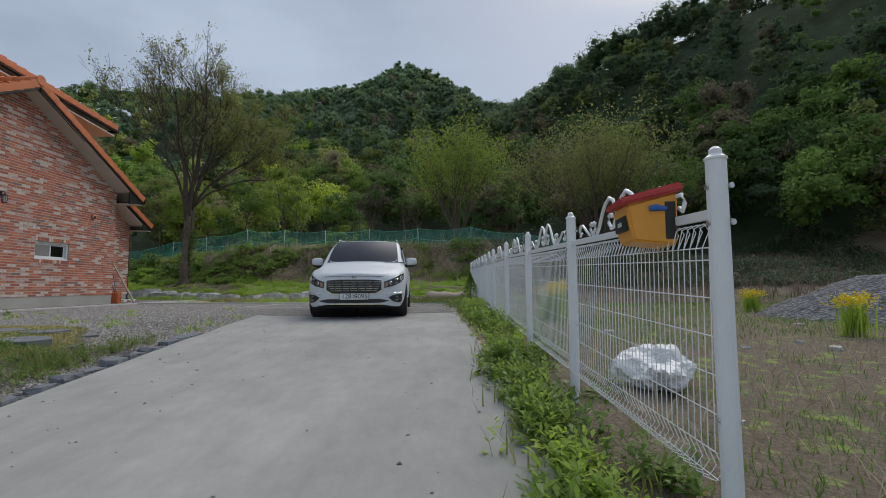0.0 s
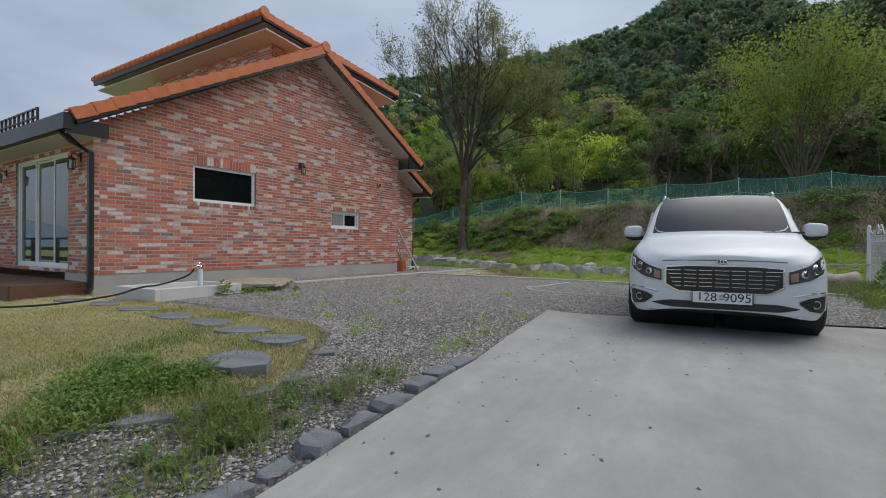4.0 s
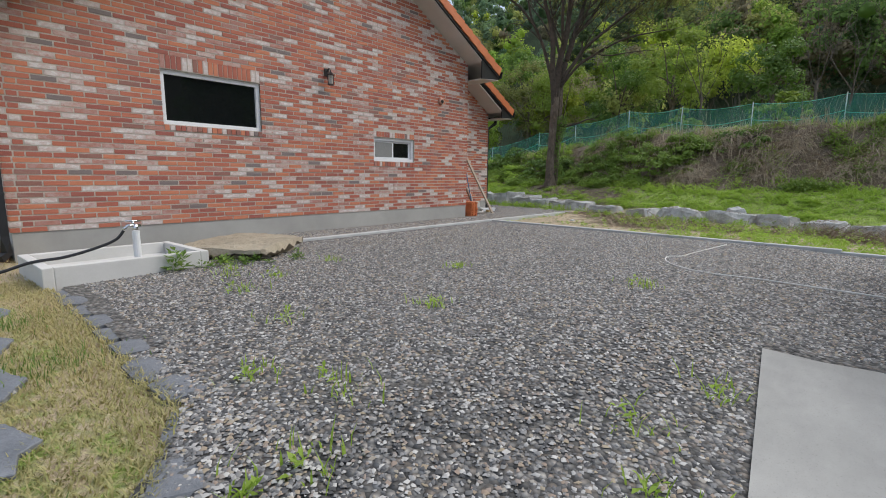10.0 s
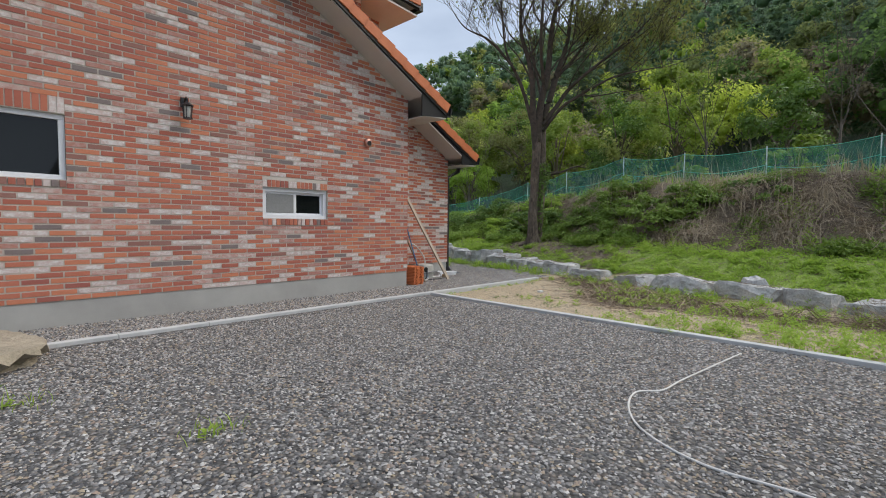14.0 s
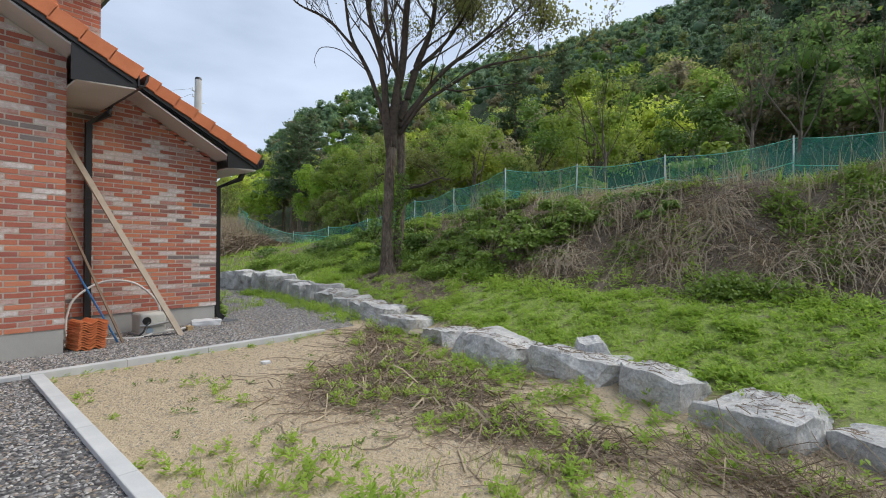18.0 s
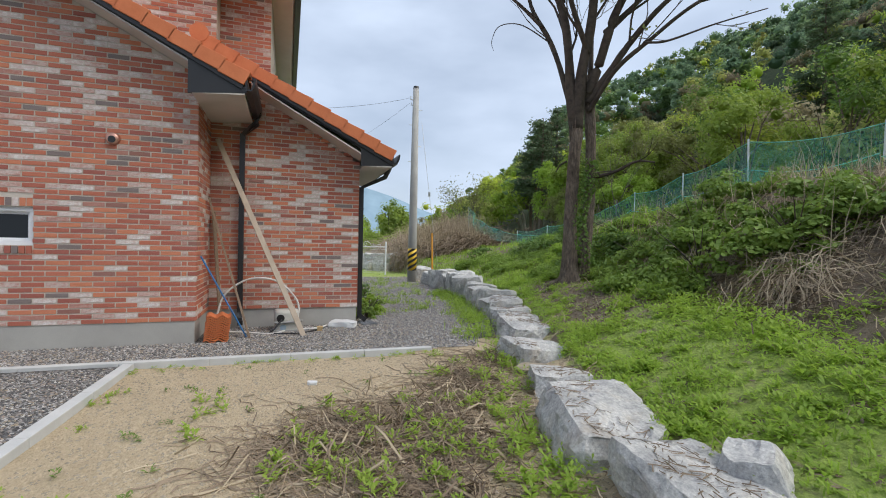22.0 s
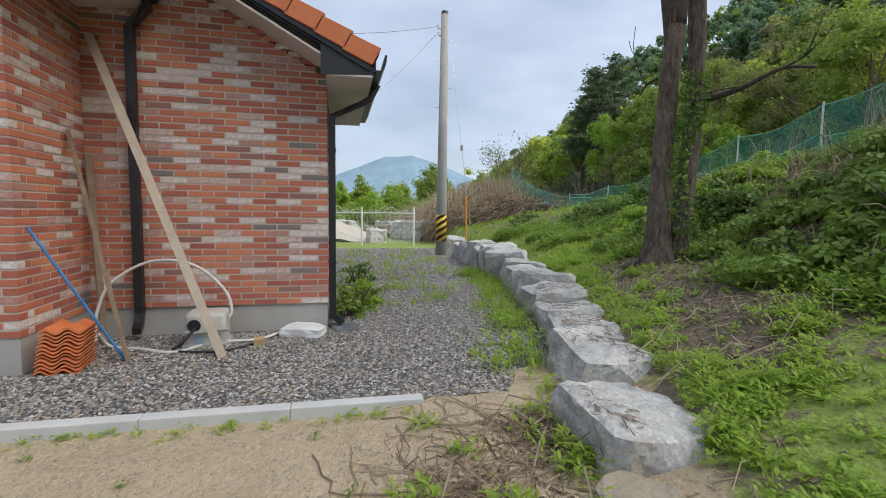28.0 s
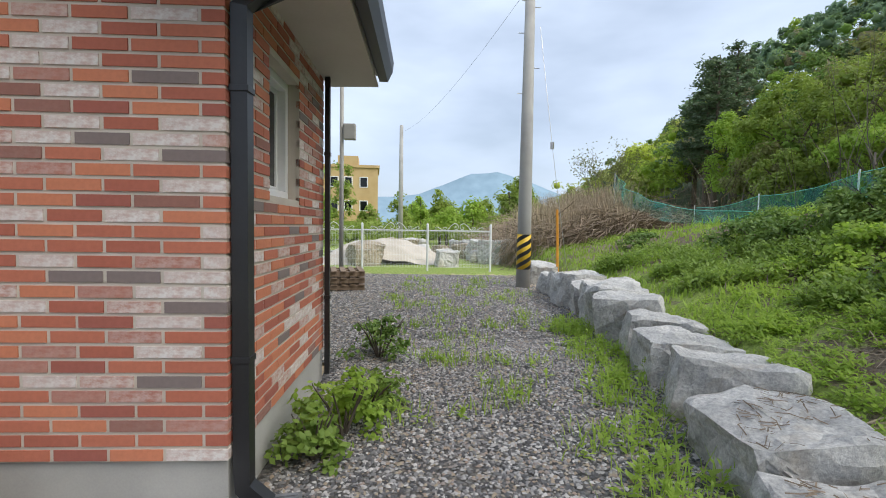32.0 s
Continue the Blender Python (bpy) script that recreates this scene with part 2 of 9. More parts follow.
M["yellow"] = plain("yellow", (0.72, 0.30, 0.03), (0.78, 0.36, 0.05), 0.4, 0, 4, 60, 0.03)
M["red_plastic"] = plain("red_plastic", (0.42, 0.03, 0.03), (0.5, 0.045, 0.04), 0.4, 0, 4, 60, 0.03)
M["stripe_yellow"] = plain("stripe_yellow", (0.70, 0.45, 0.02), (0.80, 0.52, 0.04), 0.5, 0, 4, 60, 0.03)
M["orange_tile"] = plain("orange_tile", (0.50, 0.13, 0.04), (0.62, 0.19, 0.07), 0.6, 0, 5, 60, 0.1)
M["white_plastic"] = plain("white_plastic", (0.62, 0.63, 0.64), (0.74, 0.75, 0.76), 0.45, 0, 5, 60, 0.05)
M["blue"] = plain("blue", (0.02, 0.10, 0.40), (0.03, 0.16, 0.5), 0.4, 0, 4, 60, 0.02)
# sheet kept darker than the loose stones, for the shade between them
M["gravel"] = cell_mat("gravel", 30, [(0.05, 0.049, 0.048), (0.12, 0.117, 0.115), (0.21, 0.206, 0.20), (0.19, 0.16, 0.135), (0.38, 0.37, 0.355)], 0.85, 1.0, 0.03, (0.13, 0.12, 0.105))
m, n, l, b = nodes_of("pebble", 0.8)
pc = ramp(n, l, random_value(n, "island"), [(0.0, (0.055, 0.055, 0.058)), (0.28, (0.14, 0.138, 0.14)), (0.50, (0.26, 0.255, 0.25)), (0.60, (0.31, 0.235, 0.185)), (0.70, (0.35, 0.29, 0.20)), (0.78, (0.33, 0.325, 0.32)), (0.92, (0.44, 0.425, 0.405)), (1.0, (0.57, 0.55, 0.52))])
l.new(blend(n, l, 0.4, pc, ramp(n, l, noise_at(n, l, 60, 3), [(0.3, (0.5, 0.5, 0.5)), (0.7, (1, 1, 1))]), "MULTIPLY"), b.inputs["Base Color"])
M["pebble"] = m
M["leaf_bright"] = leafy("leaf_bright", [(0.20, 0.28, 0.04), (0.27, 0.36, 0.06), (0.35, 0.43, 0.09)], thin=0.5)
M["leaf_mid"] = leafy("leaf_mid", [(0.07, 0.14, 0.025), (0.14, 0.24, 0.042), (0.25, 0.36, 0.075)], thin=0.35)
M["leaf_fresh"] = leafy("leaf_fresh", [(0.12, 0.20, 0.032), (0.21, 0.32, 0.055), (0.32, 0.44, 0.09)], thin=0.45)
M["leaf_olive"] = leafy("leaf_olive", [(0.17, 0.19, 0.05), (0.24, 0.26, 0.08), (0.32, 0.33, 0.12)], thin=0.5)
M["leaf_dark"] = leafy("leaf_dark", [(0.05, 0.085, 0.045), (0.075, 0.12, 0.06), (0.11, 0.16, 0.08)], thin=0.4)
M["leaf_pine"] = leafy("leaf_pine", [(0.09, 0.14, 0.075), (0.125, 0.18, 0.095), (0.16, 0.215, 0.12)], thin=0.4)
M["grass"] = leafy("grass", [(0.24, 0.38, 0.045), (0.34, 0.49, 0.07), (0.44, 0.57, 0.11)], thin=0.55)
M["dry"] = leafy("dry", [(0.28, 0.22, 0.15), (0.42, 0.34, 0.23), (0.55, 0.46, 0.33)], 0.85, 0.15)
M["dry_dark"] = leafy("dry_dark", [(0.12, 0.088, 0.06), (0.21, 0.157, 0.108), (0.34, 0.265, 0.187)], 0.85, 0.1)
M["dead_vine"] = leafy("dead_vine", [(0.07, 0.052, 0.04), (0.14, 0.10, 0.075), (0.27, 0.20, 0.145)], 0.85, 0.1)
M["lawn"] = leafy("lawn", [(0.22, 0.25, 0.07), (0.42, 0.37, 0.16), (0.57, 0.47, 0.26)])
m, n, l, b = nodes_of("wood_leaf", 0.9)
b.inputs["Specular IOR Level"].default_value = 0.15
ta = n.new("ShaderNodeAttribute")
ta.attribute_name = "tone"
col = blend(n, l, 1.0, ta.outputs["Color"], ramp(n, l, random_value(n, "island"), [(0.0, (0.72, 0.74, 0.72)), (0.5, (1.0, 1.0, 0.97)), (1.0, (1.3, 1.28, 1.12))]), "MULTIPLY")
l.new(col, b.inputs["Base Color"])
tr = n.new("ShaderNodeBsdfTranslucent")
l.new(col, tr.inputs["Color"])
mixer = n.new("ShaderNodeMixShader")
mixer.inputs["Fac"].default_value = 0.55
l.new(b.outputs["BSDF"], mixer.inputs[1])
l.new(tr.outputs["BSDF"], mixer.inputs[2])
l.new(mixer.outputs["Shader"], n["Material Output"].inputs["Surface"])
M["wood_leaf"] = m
M["petal"] = leafy("petal", [(0.65, 0.48, 0.01), (0.75, 0.58, 0.02), (0.8, 0.65, 0.05)])


def earth_mat():
    """Bare sand, brown earth and green growth, by the three weights that the mesh carries."""
    m, n, l, b = nodes_of("earth", 0.95)
    at = n.new("ShaderNodeAttribute")
    at.attribute_name = "cover"
    sep = n.new("ShaderNodeSeparateColor")
    l.new(at.outputs["Color"], sep.inputs["Color"])
    fine = noise_at(n, l, 30, 5, 0.7)
    mid = noise_at(n, l, 2.5, 5)
    sand = ramp(n, l, mid, [(0.3, (0.50, 0.395, 0.255)), (0.7, (0.63, 0.515, 0.35))])
    sand = blend(n, l, 0.4, sand, ramp(n, l, fine, [(0.35, (0.33, 0.245, 0.15)), (0.65, (0.62, 0.51, 0.36))]))
    earth = ramp(n, l, fine, [(0.3, (0.11, 0.085, 0.06)), (0.7, (0.27, 0.215, 0.155))])
    green = ramp(n, l, fine, [(0.3, (0.17, 0.24, 0.045)), (0.7, (0.36, 0.46, 0.10))])
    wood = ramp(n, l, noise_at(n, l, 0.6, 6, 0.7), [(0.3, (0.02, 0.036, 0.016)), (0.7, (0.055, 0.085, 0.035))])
    edge = spread(n, l, noise_at(n, l, 5, 5), 0.3, 0.7, -0.3, 0.3)

    def soft(w):
        a = n.new("ShaderNodeMath")
        a.operation = "ADD"
        l.new(w, a.inputs[0])
        l.new(edge, a.inputs[1])
        return spread(n, l, a.outputs[0], 0.4, 0.6)

    col = blend(n, l, soft(sep.outputs["Red"]), earth, sand)
    col = blend(n, l, soft(sep.outputs["Green"]), col, green)
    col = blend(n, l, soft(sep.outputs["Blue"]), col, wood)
    l.new(col, b.inputs["Base Color"])
    lumpy = n.new("ShaderNodeMath")
    lumpy.operation = "ADD"
    l.new(fine, lumpy.inputs[0])
    l.new(noise_at(n, l, 9, 4, 0.6), lumpy.inputs[1])
    bump(n, l, b, lumpy.outputs[0], 0.9, 0.05)
    return m


M["earth"] = earth_mat()
m, n, l, b = nodes_of("net_green", 0.7)
l.new(ramp(n, l, noise_at(n, l, 3), [(0.3, (0.04, 0.36, 0.27)), (0.7, (0.10, 0.50, 0.40))]), b.inputs["Base Color"])
b.inputs["Alpha"].default_value = 0.29
M["net_green"] = m
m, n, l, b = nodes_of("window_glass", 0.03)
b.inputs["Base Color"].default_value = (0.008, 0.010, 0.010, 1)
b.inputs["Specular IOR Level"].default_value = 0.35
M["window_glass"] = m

m, n, l, b = nodes_of("door_glass", 0.03)
b.inputs["Base Color"].default_value = (0.05, 0.065, 0.068, 1)
b.inputs["IOR"].default_value = 2.0
M["door_glass"] = m

m, n, l, b = nodes_of("car_glass", 0.3)
l.new(ramp(n, l, noise_at(n, l, 2), [(0.3, (0.024, 0.028, 0.042)), (0.7, (0.032, 0.036, 0.054))]), b.inputs["Base Color"])
b.inputs["IOR"].default_value = 1.2
M["car_glass"] = m
m, n, l, b = nodes_of("lamp_glass", 0.08)
l.new(ramp(n, l, noise_at(n, l, 9), [(0.3, (0.02, 0.02, 0.023)), (0.7, (0.06, 0.06, 0.066))]), b.inputs["Base Color"])
M["lamp_glass"] = m
M["amber"] = plain("amber", (0.26, 0.14, 0.10), (0.34, 0.19, 0.14), 0.2, 0, 8, 60, 0.0)
M["green_paint"] = plain("green_paint", (0.20, 0.34, 0.12), (0.28, 0.42, 0.18), 0.7)
M["far_brick"] = plain("far_brick", (0.42, 0.29, 0.13), (0.52, 0.38, 0.20), 0.85, 0, 0.6, 8, 0.1)
M["rope_white"] = plain("rope_white", (0.55, 0.54, 0.52), (0.68, 0.66, 0.63), 0.6)
M["blue_pipe"] = plain("blue_pipe", (0.03, 0.14, 0.36), (0.05, 0.2, 0.45), 0.4)
M["heap"] = cell_mat("heap", 14, [(0.06, 0.065, 0.075), (0.12, 0.125, 0.14), (0.18, 0.185, 0.2), (0.25, 0.25, 0.26)], 0.85, 0.9, 0.05)
M["copper"] = plain("copper", (0.50, 0.26, 0.20), (0.60, 0.34, 0.27), 0.35, 0.6)
# aerial haze painted into the mountain: blue base colour and a faint glow
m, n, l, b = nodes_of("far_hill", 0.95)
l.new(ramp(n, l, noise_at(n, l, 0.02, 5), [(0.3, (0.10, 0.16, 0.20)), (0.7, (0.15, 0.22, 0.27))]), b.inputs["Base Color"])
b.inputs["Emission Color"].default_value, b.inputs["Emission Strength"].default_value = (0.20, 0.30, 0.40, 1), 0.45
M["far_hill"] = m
M["screen"] = plain("screen", (0.20, 0.20, 0.195), (0.27, 0.27, 0.26), 0.8, 0, 30, 300, 0.1)
M["net_rope"] = plain("net_rope", (0.10, 0.42, 0.32), (0.2, 0.52, 0.42), 0.6)
M["pump_grey"] = plain("pump_grey", (0.42, 0.41, 0.37), (0.52, 0.51, 0.47), 0.5)
M["blue_grey"] = plain("blue_grey", (0.25, 0.33, 0.40), (0.33, 0.42, 0.5), 0.5)
M["pale_concrete"] = plain("pale_concrete", (0.48, 0.47, 0.45), (0.60, 0.59, 0.57), 0.9, 0, 1.5, 80, 0.2)
M["tarp"] = plain("tarp", (0.42, 0.38, 0.32), (0.55, 0.50, 0.44), 0.7, 0, 1.5, 20, 0.2, 0.01)

# ---- helpers for building ----
def mesh_of(name, verts, faces, mat, smooth=False):
    me = bpy.data.meshes.new(name)
    me.from_pydata([tuple(v) for v in verts], [], [tuple(f) for f in faces])
    me.materials.append(mat)
    if smooth:
        me.shade_smooth()
    return me


def from_bm(name, bm, mat, smooth=False):
    me = bpy.data.meshes.new(name)
    bm.normal_update()
    bm.to_mesh(me)
    bm.free()
    me.materials.append(mat)
    if smooth:
        me.shade_smooth()
    return me


def part(name, bm, material, parent, label="", smooth=False):
    ob = new(name, from_bm(name, bm, material, smooth) if isinstance(bm, bmesh.types.BMesh) else bm)
    ob.parent = parent
    return tagged(ob, label)


def thing(name, label, category, m=None, group="", kind=""):
    ob = new(name)
    if m is not None:
        ob.matrix_world = m
    return tagged(ob, label, category, group, kind)


def box(bm, x0, x1, y0, y1, z0, z1, bevel=0.0, m=None):
    vs = [bm.verts.new((x, y, z)) for z in (z0, z1) for y in (y0, y1) for x in (x0, x1)]
    fs = [bm.faces.new([vs[i] for i in q]) for q in ((0, 2, 3, 1), (4, 5, 7, 6), (0, 1, 5, 4), (2, 6, 7, 3), (0, 4, 6, 2), (1, 3, 7, 5))]
    if bevel:
        es = list({e for f in fs for e in f.edges})
        out = bmesh.ops.bevel(bm, geom=es, offset=bevel, segments=2, affect="EDGES", profile=0.6)
        vs = list({v for v in out["verts"]} | {v for v in vs if v.is_valid})
    if m is not None:
        bmesh.ops.transform(bm, matrix=m, verts=vs)
    return vs


def boxed(x0, x1, y0, y1, z0, z1, bevel=0.0):
    bm = bmesh.new()
    box(bm, x0, x1, y0, y1, z0, z1, bevel)
    return bm


def tube(bm, path, radii, sides=8, caps=True, turn=0.0):
    """A round or, with four sides, square bar along a path of points; radii: one, or one a point."""
    path = [Vector(p) for p in path]
    radii = [radii] * len(path) if isinstance(radii, (int, float)) else radii
    rings = []
    up = Vector((0, 0, 1))
    for i, p in enumerate(path):
        d = (path[min(i + 1, len(path) - 1)] - path[max(i - 1, 0)]).normalized()
        side = d.cross(up if abs(d.z) < 0.95 else Vector((1, 0, 0))).normalized()
        top = side.cross(d)
        rings.append([bm.verts.new(p + radii[i] * (math.cos(a) * side + math.sin(a) * top)) for a in (turn + 2 * math.pi * k / sides for k in range(sides))])
    for a, b in zip(rings, rings[1:]):
        for k in range(sides):
            bm.faces.new((a[k], a[(k + 1) % sides], b[(k + 1) % sides], b[k]))
    if caps:
        bm.faces.new(rings[0][::-1])
        bm.faces.new(rings[-1])


def tubed(path, radii, sides=8):
    bm = bmesh.new()
    tube(bm, path, radii, sides)
    return bm


def prism(bm, outline, axis, a, b):
    """An outline of two coordinates, drawn out along an axis from a to b."""
    def at(p, q):
        return {"x": (q, p[0], p[1]), "y": (p[0], q, p[1]), "z": (p[0], p[1], q)}[axis]
    lo = [bm.verts.new(at(p, a)) for p in outline]
    hi = [bm.verts.new(at(p, b)) for p in outline]
    k = len(outline)
    bm.faces.new(lo)
    bm.faces.new(hi[::-1])
    for i in range(k):
        bm.faces.new((lo[i], hi[i], hi[(i + 1) % k], lo[(i + 1) % k]))
    bmesh.ops.recalc_face_normals(bm, faces=bm.faces[:])


def bulk(name, verts, faces, mat, label, category, smooth=False):
    """Many loose pieces, which nobody could count, in one mesh."""
    verts, faces = np.asarray(verts, dtype=np.float32), np.asarray(faces, dtype=np.int32)
    me = bpy.data.meshes.new(name)
    me.vertices.add(len(verts))
    me.vertices.foreach_set("co", verts.ravel())
    k = faces.shape[1]
    me.loops.add(faces.size)
    me.loops.foreach_set("vertex_index", faces.ravel())
    me.polygons.add(len(faces))
    me.polygons.foreach_set("loop_start", np.arange(0, faces.size, k, dtype=np.int32))
    me.update(calc_edges=True)
    me.materials.append(mat)
    if smooth:
        me.shade_smooth()
    return tagged(new(name, me), label, category, kind="stuff")


# ---- the lie of the land ----
def ramped(v, xs, ys):
    return np.interp(v, xs, ys)


def smooth01(v, a, b):
    u = np.clip((v - a) / (b - a), 0, 1)
    return u * u * (3 - 2 * u)


def rock_line(x):
    return ramped(x, [-40, -24, -18, -15, -13.6, -12.1, -10.6, -9.3, -7.5, -6, -4.5, -3, 2, 12], [23.5, 22.3, 22.1, 21.8, 21.5, 21.1, 20.6, 20.1, 19.4, 19.05, 18.7, 18.1, 17.2, 17.5])


def bank_foot(x):
    return ramped(x, [-40, -24, -17, -13, -9, -5, 2, 14, 40], [24.4, 23.0, 23.5, 23.4, 22.0, 21.5, 21.0, 22.0, 24.0])


def skyline(az):
    """Height of the wooded ridge over its distance, by degrees to the right of straight ahead."""
    return ramped(az, [-95, -72, -66, -60, -55, -48, -40, -30, -18, -9, -4, 2, 8, 12, 18, 25, 32, 42, 60, 90], [0.02, 0.03, 0.09, 0.19, 0.28, 0.34, 0.38, 0.41, 0.44, 0.47, 0.515, 0.475, 0.415, 0.415, 0.48, 0.53, 0.55, 0.58, 0.55, 0.4])


def hill(x, y):
    dx, dy = x + 3, y - 10
    r, az = np.hypot(dx, dy), np.degrees(np.arctan2(dx, dy))
    far = ramped(az, [-75, -50, -20, 0, 9, 20, 45, 90], [150, 120, 130, 135, 120, 95, 80, 80])
    toe = ramped(az, [-75, -50, -20, 0, 25, 50, 90], [60, 40, 27, 25, 30, 30, 30])
    up = np.clip((r - toe) / (far - toe), 0, 1)
    top = (skyline(az) - 0.05) * far
    return top * (0.25 * up + 0.75 * up * up * (3 - 2 * up)) - np.clip(r - far, 0, 200) * 0.15 * (top > 3)


def ground_z(x, y):
    x, y = np.asarray(x, dtype=float), np.asarray(y, dtype=float)
    drive = ramped(y, [-30, -8, -3, 0, 2, 4.3, 6.4, 8, 10, 11.5], [-2.2, -0.6, -0.2, 0.08, 0.25, 0.46, 0.63, 0.70, 0.725, 0.78])
    lawn = ramped(y, [-30, -8, 0, 3, 5, 6.5], [-2.0, -0.4, 0.2, 0.55, 0.72, 0.79])
    z = drive + (lawn - drive) * smooth01(-x, 4.0, 5.2)
    z = z + (0.815 - z) * smooth01(y, 6.5, 9.5) * smooth01(-x, 3.4, 4.5)
    z = z - 0.10 * smooth01(x, 1.4, 3.0)
    d = y - rock_line(x)
    foot = bank_foot(x)
    z = z + ramped(x, [-14, -11, -8, -3], [0.40, 0.36, 0.22, 0.16]) * smooth01(d, 0.1, 0.6) + ramped(x, [-14, -8, -3], [0.32, 0.45, 0.55]) * smooth01(y, rock_line(x) + 0.5, foot)
    rise = ramped(x, [-40, -30, -24, -18, -12, 2, 8, 16, 40], [0.5, 0.6, 0.6, 1.0, 1.9, 2.0, 1.5, 1.0, 0.6])
    z = z + rise * smooth01(y, foot, foot + 3.4)
    z = z + hill(x, y) * smooth01(y, foot, foot + 8)
    return z


def ground_grid(xs, ys):
    X, Y = np.meshgrid(xs, ys)
    Z = ground_z(X, Y)
    far = np.hypot(X + 4, Y - 12)
    rough = np.array([[noise.noise((x * 0.9, y * 0.9, 0)) * 0.5 + noise.noise((x * 3.1, y * 3.1, 5)) * 0.2 for x in xs] for y in ys])
    inbank = smooth01(Y, bank_foot(X) - 0.5, bank_foot(X) + 1) * (1 - smooth01(Y, bank_foot(X) + 3, bank_foot(X) + 6))
    Z = Z + rough * (0.03 + 0.5 * inbank + np.clip(far - 40, 0, 60) * 0.01)
    return X, Y, Z


xs = np.unique(np.concatenate([np.linspace(-900, -60, 15), np.arange(-60, -26, 2.0), np.arange(-26, 6, 0.3), np.arange(6, 30, 1.0), np.arange(30, 170, 7.0), np.linspace(170, 900, 12)]))
ys = np.unique(np.concatenate([np.linspace(-900, -30, 12), np.arange(-30, -2, 2.0), np.arange(-2, 31, 0.3), np.arange(31, 60, 1.5), np.arange(60, 190, 5.0), np.linspace(190, 900, 12)]))
X, Y, Z = ground_grid(xs, ys)
Z = np.where((X > -24.2) & (X < 0.5) & (Y < rock_line(X) - 0.3) & ~((X > -11.2) & (X < -9.2) & (Y > 18.7)) & ~((X < -4.9) & (Y < 6.8) & (Y > ramped(X, [-9, -7.4, -6.3, -5.3, -4.6], [-2, 2.6, 3.8, 4.7, 5.5]))), Z - 0.035, Z)
nx, ny = len(xs), len(ys)
quads = [(j * nx + i, j * nx + i + 1, (j + 1) * nx + i + 1, (j + 1) * nx + i) for j in range(ny - 1) for i in range(nx - 1)]
ground_mesh = mesh_of("ground", np.stack([X, Y, Z], -1).reshape(-1, 3), quads, M["earth"], True)
foot = bank_foot(X)
terrace = smooth01(Y - rock_line(X), 0.1, 0.6)
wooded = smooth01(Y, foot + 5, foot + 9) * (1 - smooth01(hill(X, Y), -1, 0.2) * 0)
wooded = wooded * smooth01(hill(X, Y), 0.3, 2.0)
sandy = (1 - terrace) * 1.0
green = terrace * (0.66 - 0.45 * smooth01(Y, foot - 0.5, foot + 0.5) * (1 - smooth01(Y, foot + 2.5, foot + 4)))
bare = smooth01(-X, 8.6, 9.6) * (1 - smooth01(-X, 13.2, 14.2)) * smooth01(Y - rock_line(X), 0.55, 1.0) * (1 - smooth01(Y, foot, foot + 1))
green = green * (1 - 0.6 * bare)
green = np.maximum(green, smooth01(X, 1.3, 2.4) * 0.36)
turf = smooth01(-X, 4.6, 5.4) * (1 - smooth01(Y, 6.6, 7.0))
green = np.maximum(green, turf * 0.50)
green = green * (1 - 0.75 * smooth01(X, 0.5, 3) * smooth01(Y, 16, 19))
green = np.maximum(green, smooth01(-X, 23.9, 24.6) * 0.75)
cover = ground_mesh.color_attributes.new("cover", "FLOAT_COLOR", "POINT")
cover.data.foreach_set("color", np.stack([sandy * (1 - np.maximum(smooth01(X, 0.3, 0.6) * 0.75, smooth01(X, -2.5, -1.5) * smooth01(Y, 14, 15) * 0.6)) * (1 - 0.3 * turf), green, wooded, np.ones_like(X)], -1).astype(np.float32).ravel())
tagged(new("ground", ground_mesh), "sandy earth with weeds, rising to a grassy bank and wooded hills", "ground", kind="structure")

# ---- the brick house ----
WALL_X, WALL2_X = -11.17, -12.32
SOUTH, CORNER, NORTH, BACK = 7.0, 15.79, 18.23, -14.45
RIDGE_Y = 12.0
PLINTH = 1.13
COURSE, PITCH, JOINT = 0.0713, 0.262, 0.0175


def gable_under(y):
    return ramped(y, [SOUTH, RIDGE_Y, CORNER], [3.80, 6.62, 4.60])


def roof2_under(y):
    return ramped(y, [15.0, NORTH], [5.55, 3.70])


def wall_strips(bm, y0, y1, z0, top, openings, x0, x1, swap=False):
    """A wall between two planes, with openings (a, b, low, high) through it, under a sloped top."""
    cuts = sorted({y0, y1, *(o[0] for o in openings), *(o[1] for o in openings), *((RIDGE_Y,) if y0 < RIDGE_Y < y1 else ())})
    for a, b in zip(cuts, cuts[1:]):
        mid = (a + b) / 2
        holes = [o for o in openings if o[0] < mid < o[1]]
        spans = [(lambda y: z0, lambda y, h=holes[0][2]: h), (lambda y, h=holes[0][3]: h, top)] if holes else [(lambda y: z0, top)]
        for lo, hi in spans:
            pts = [(a, float(lo(a))), (b, float(lo(b))), (b, float(hi(b))), (a, float(hi(a)))]
            if swap:
                prism(bm, pts, "y", x0, x1)
            else:
                prism(bm, pts, "x", x0, x1)
    bmesh.ops.remove_doubles(bm, verts=bm.verts[:], dist=0.0005)


BOX_FACES = ((0, 2, 3, 1), (4, 5, 7, 6), (0, 1, 5, 4), (2, 6, 7, 3), (0, 4, 6, 2), (1, 3, 7, 5))
BRICKS = {}


def brick_mesh(length, depth=0.03, height=COURSE - JOINT):
    return mesh_of("brick", [(x, y, z) for z in (0, height) for y in (-0.006, depth - 0.006) for x in (0, length)], BOX_FACES, M["brick"])


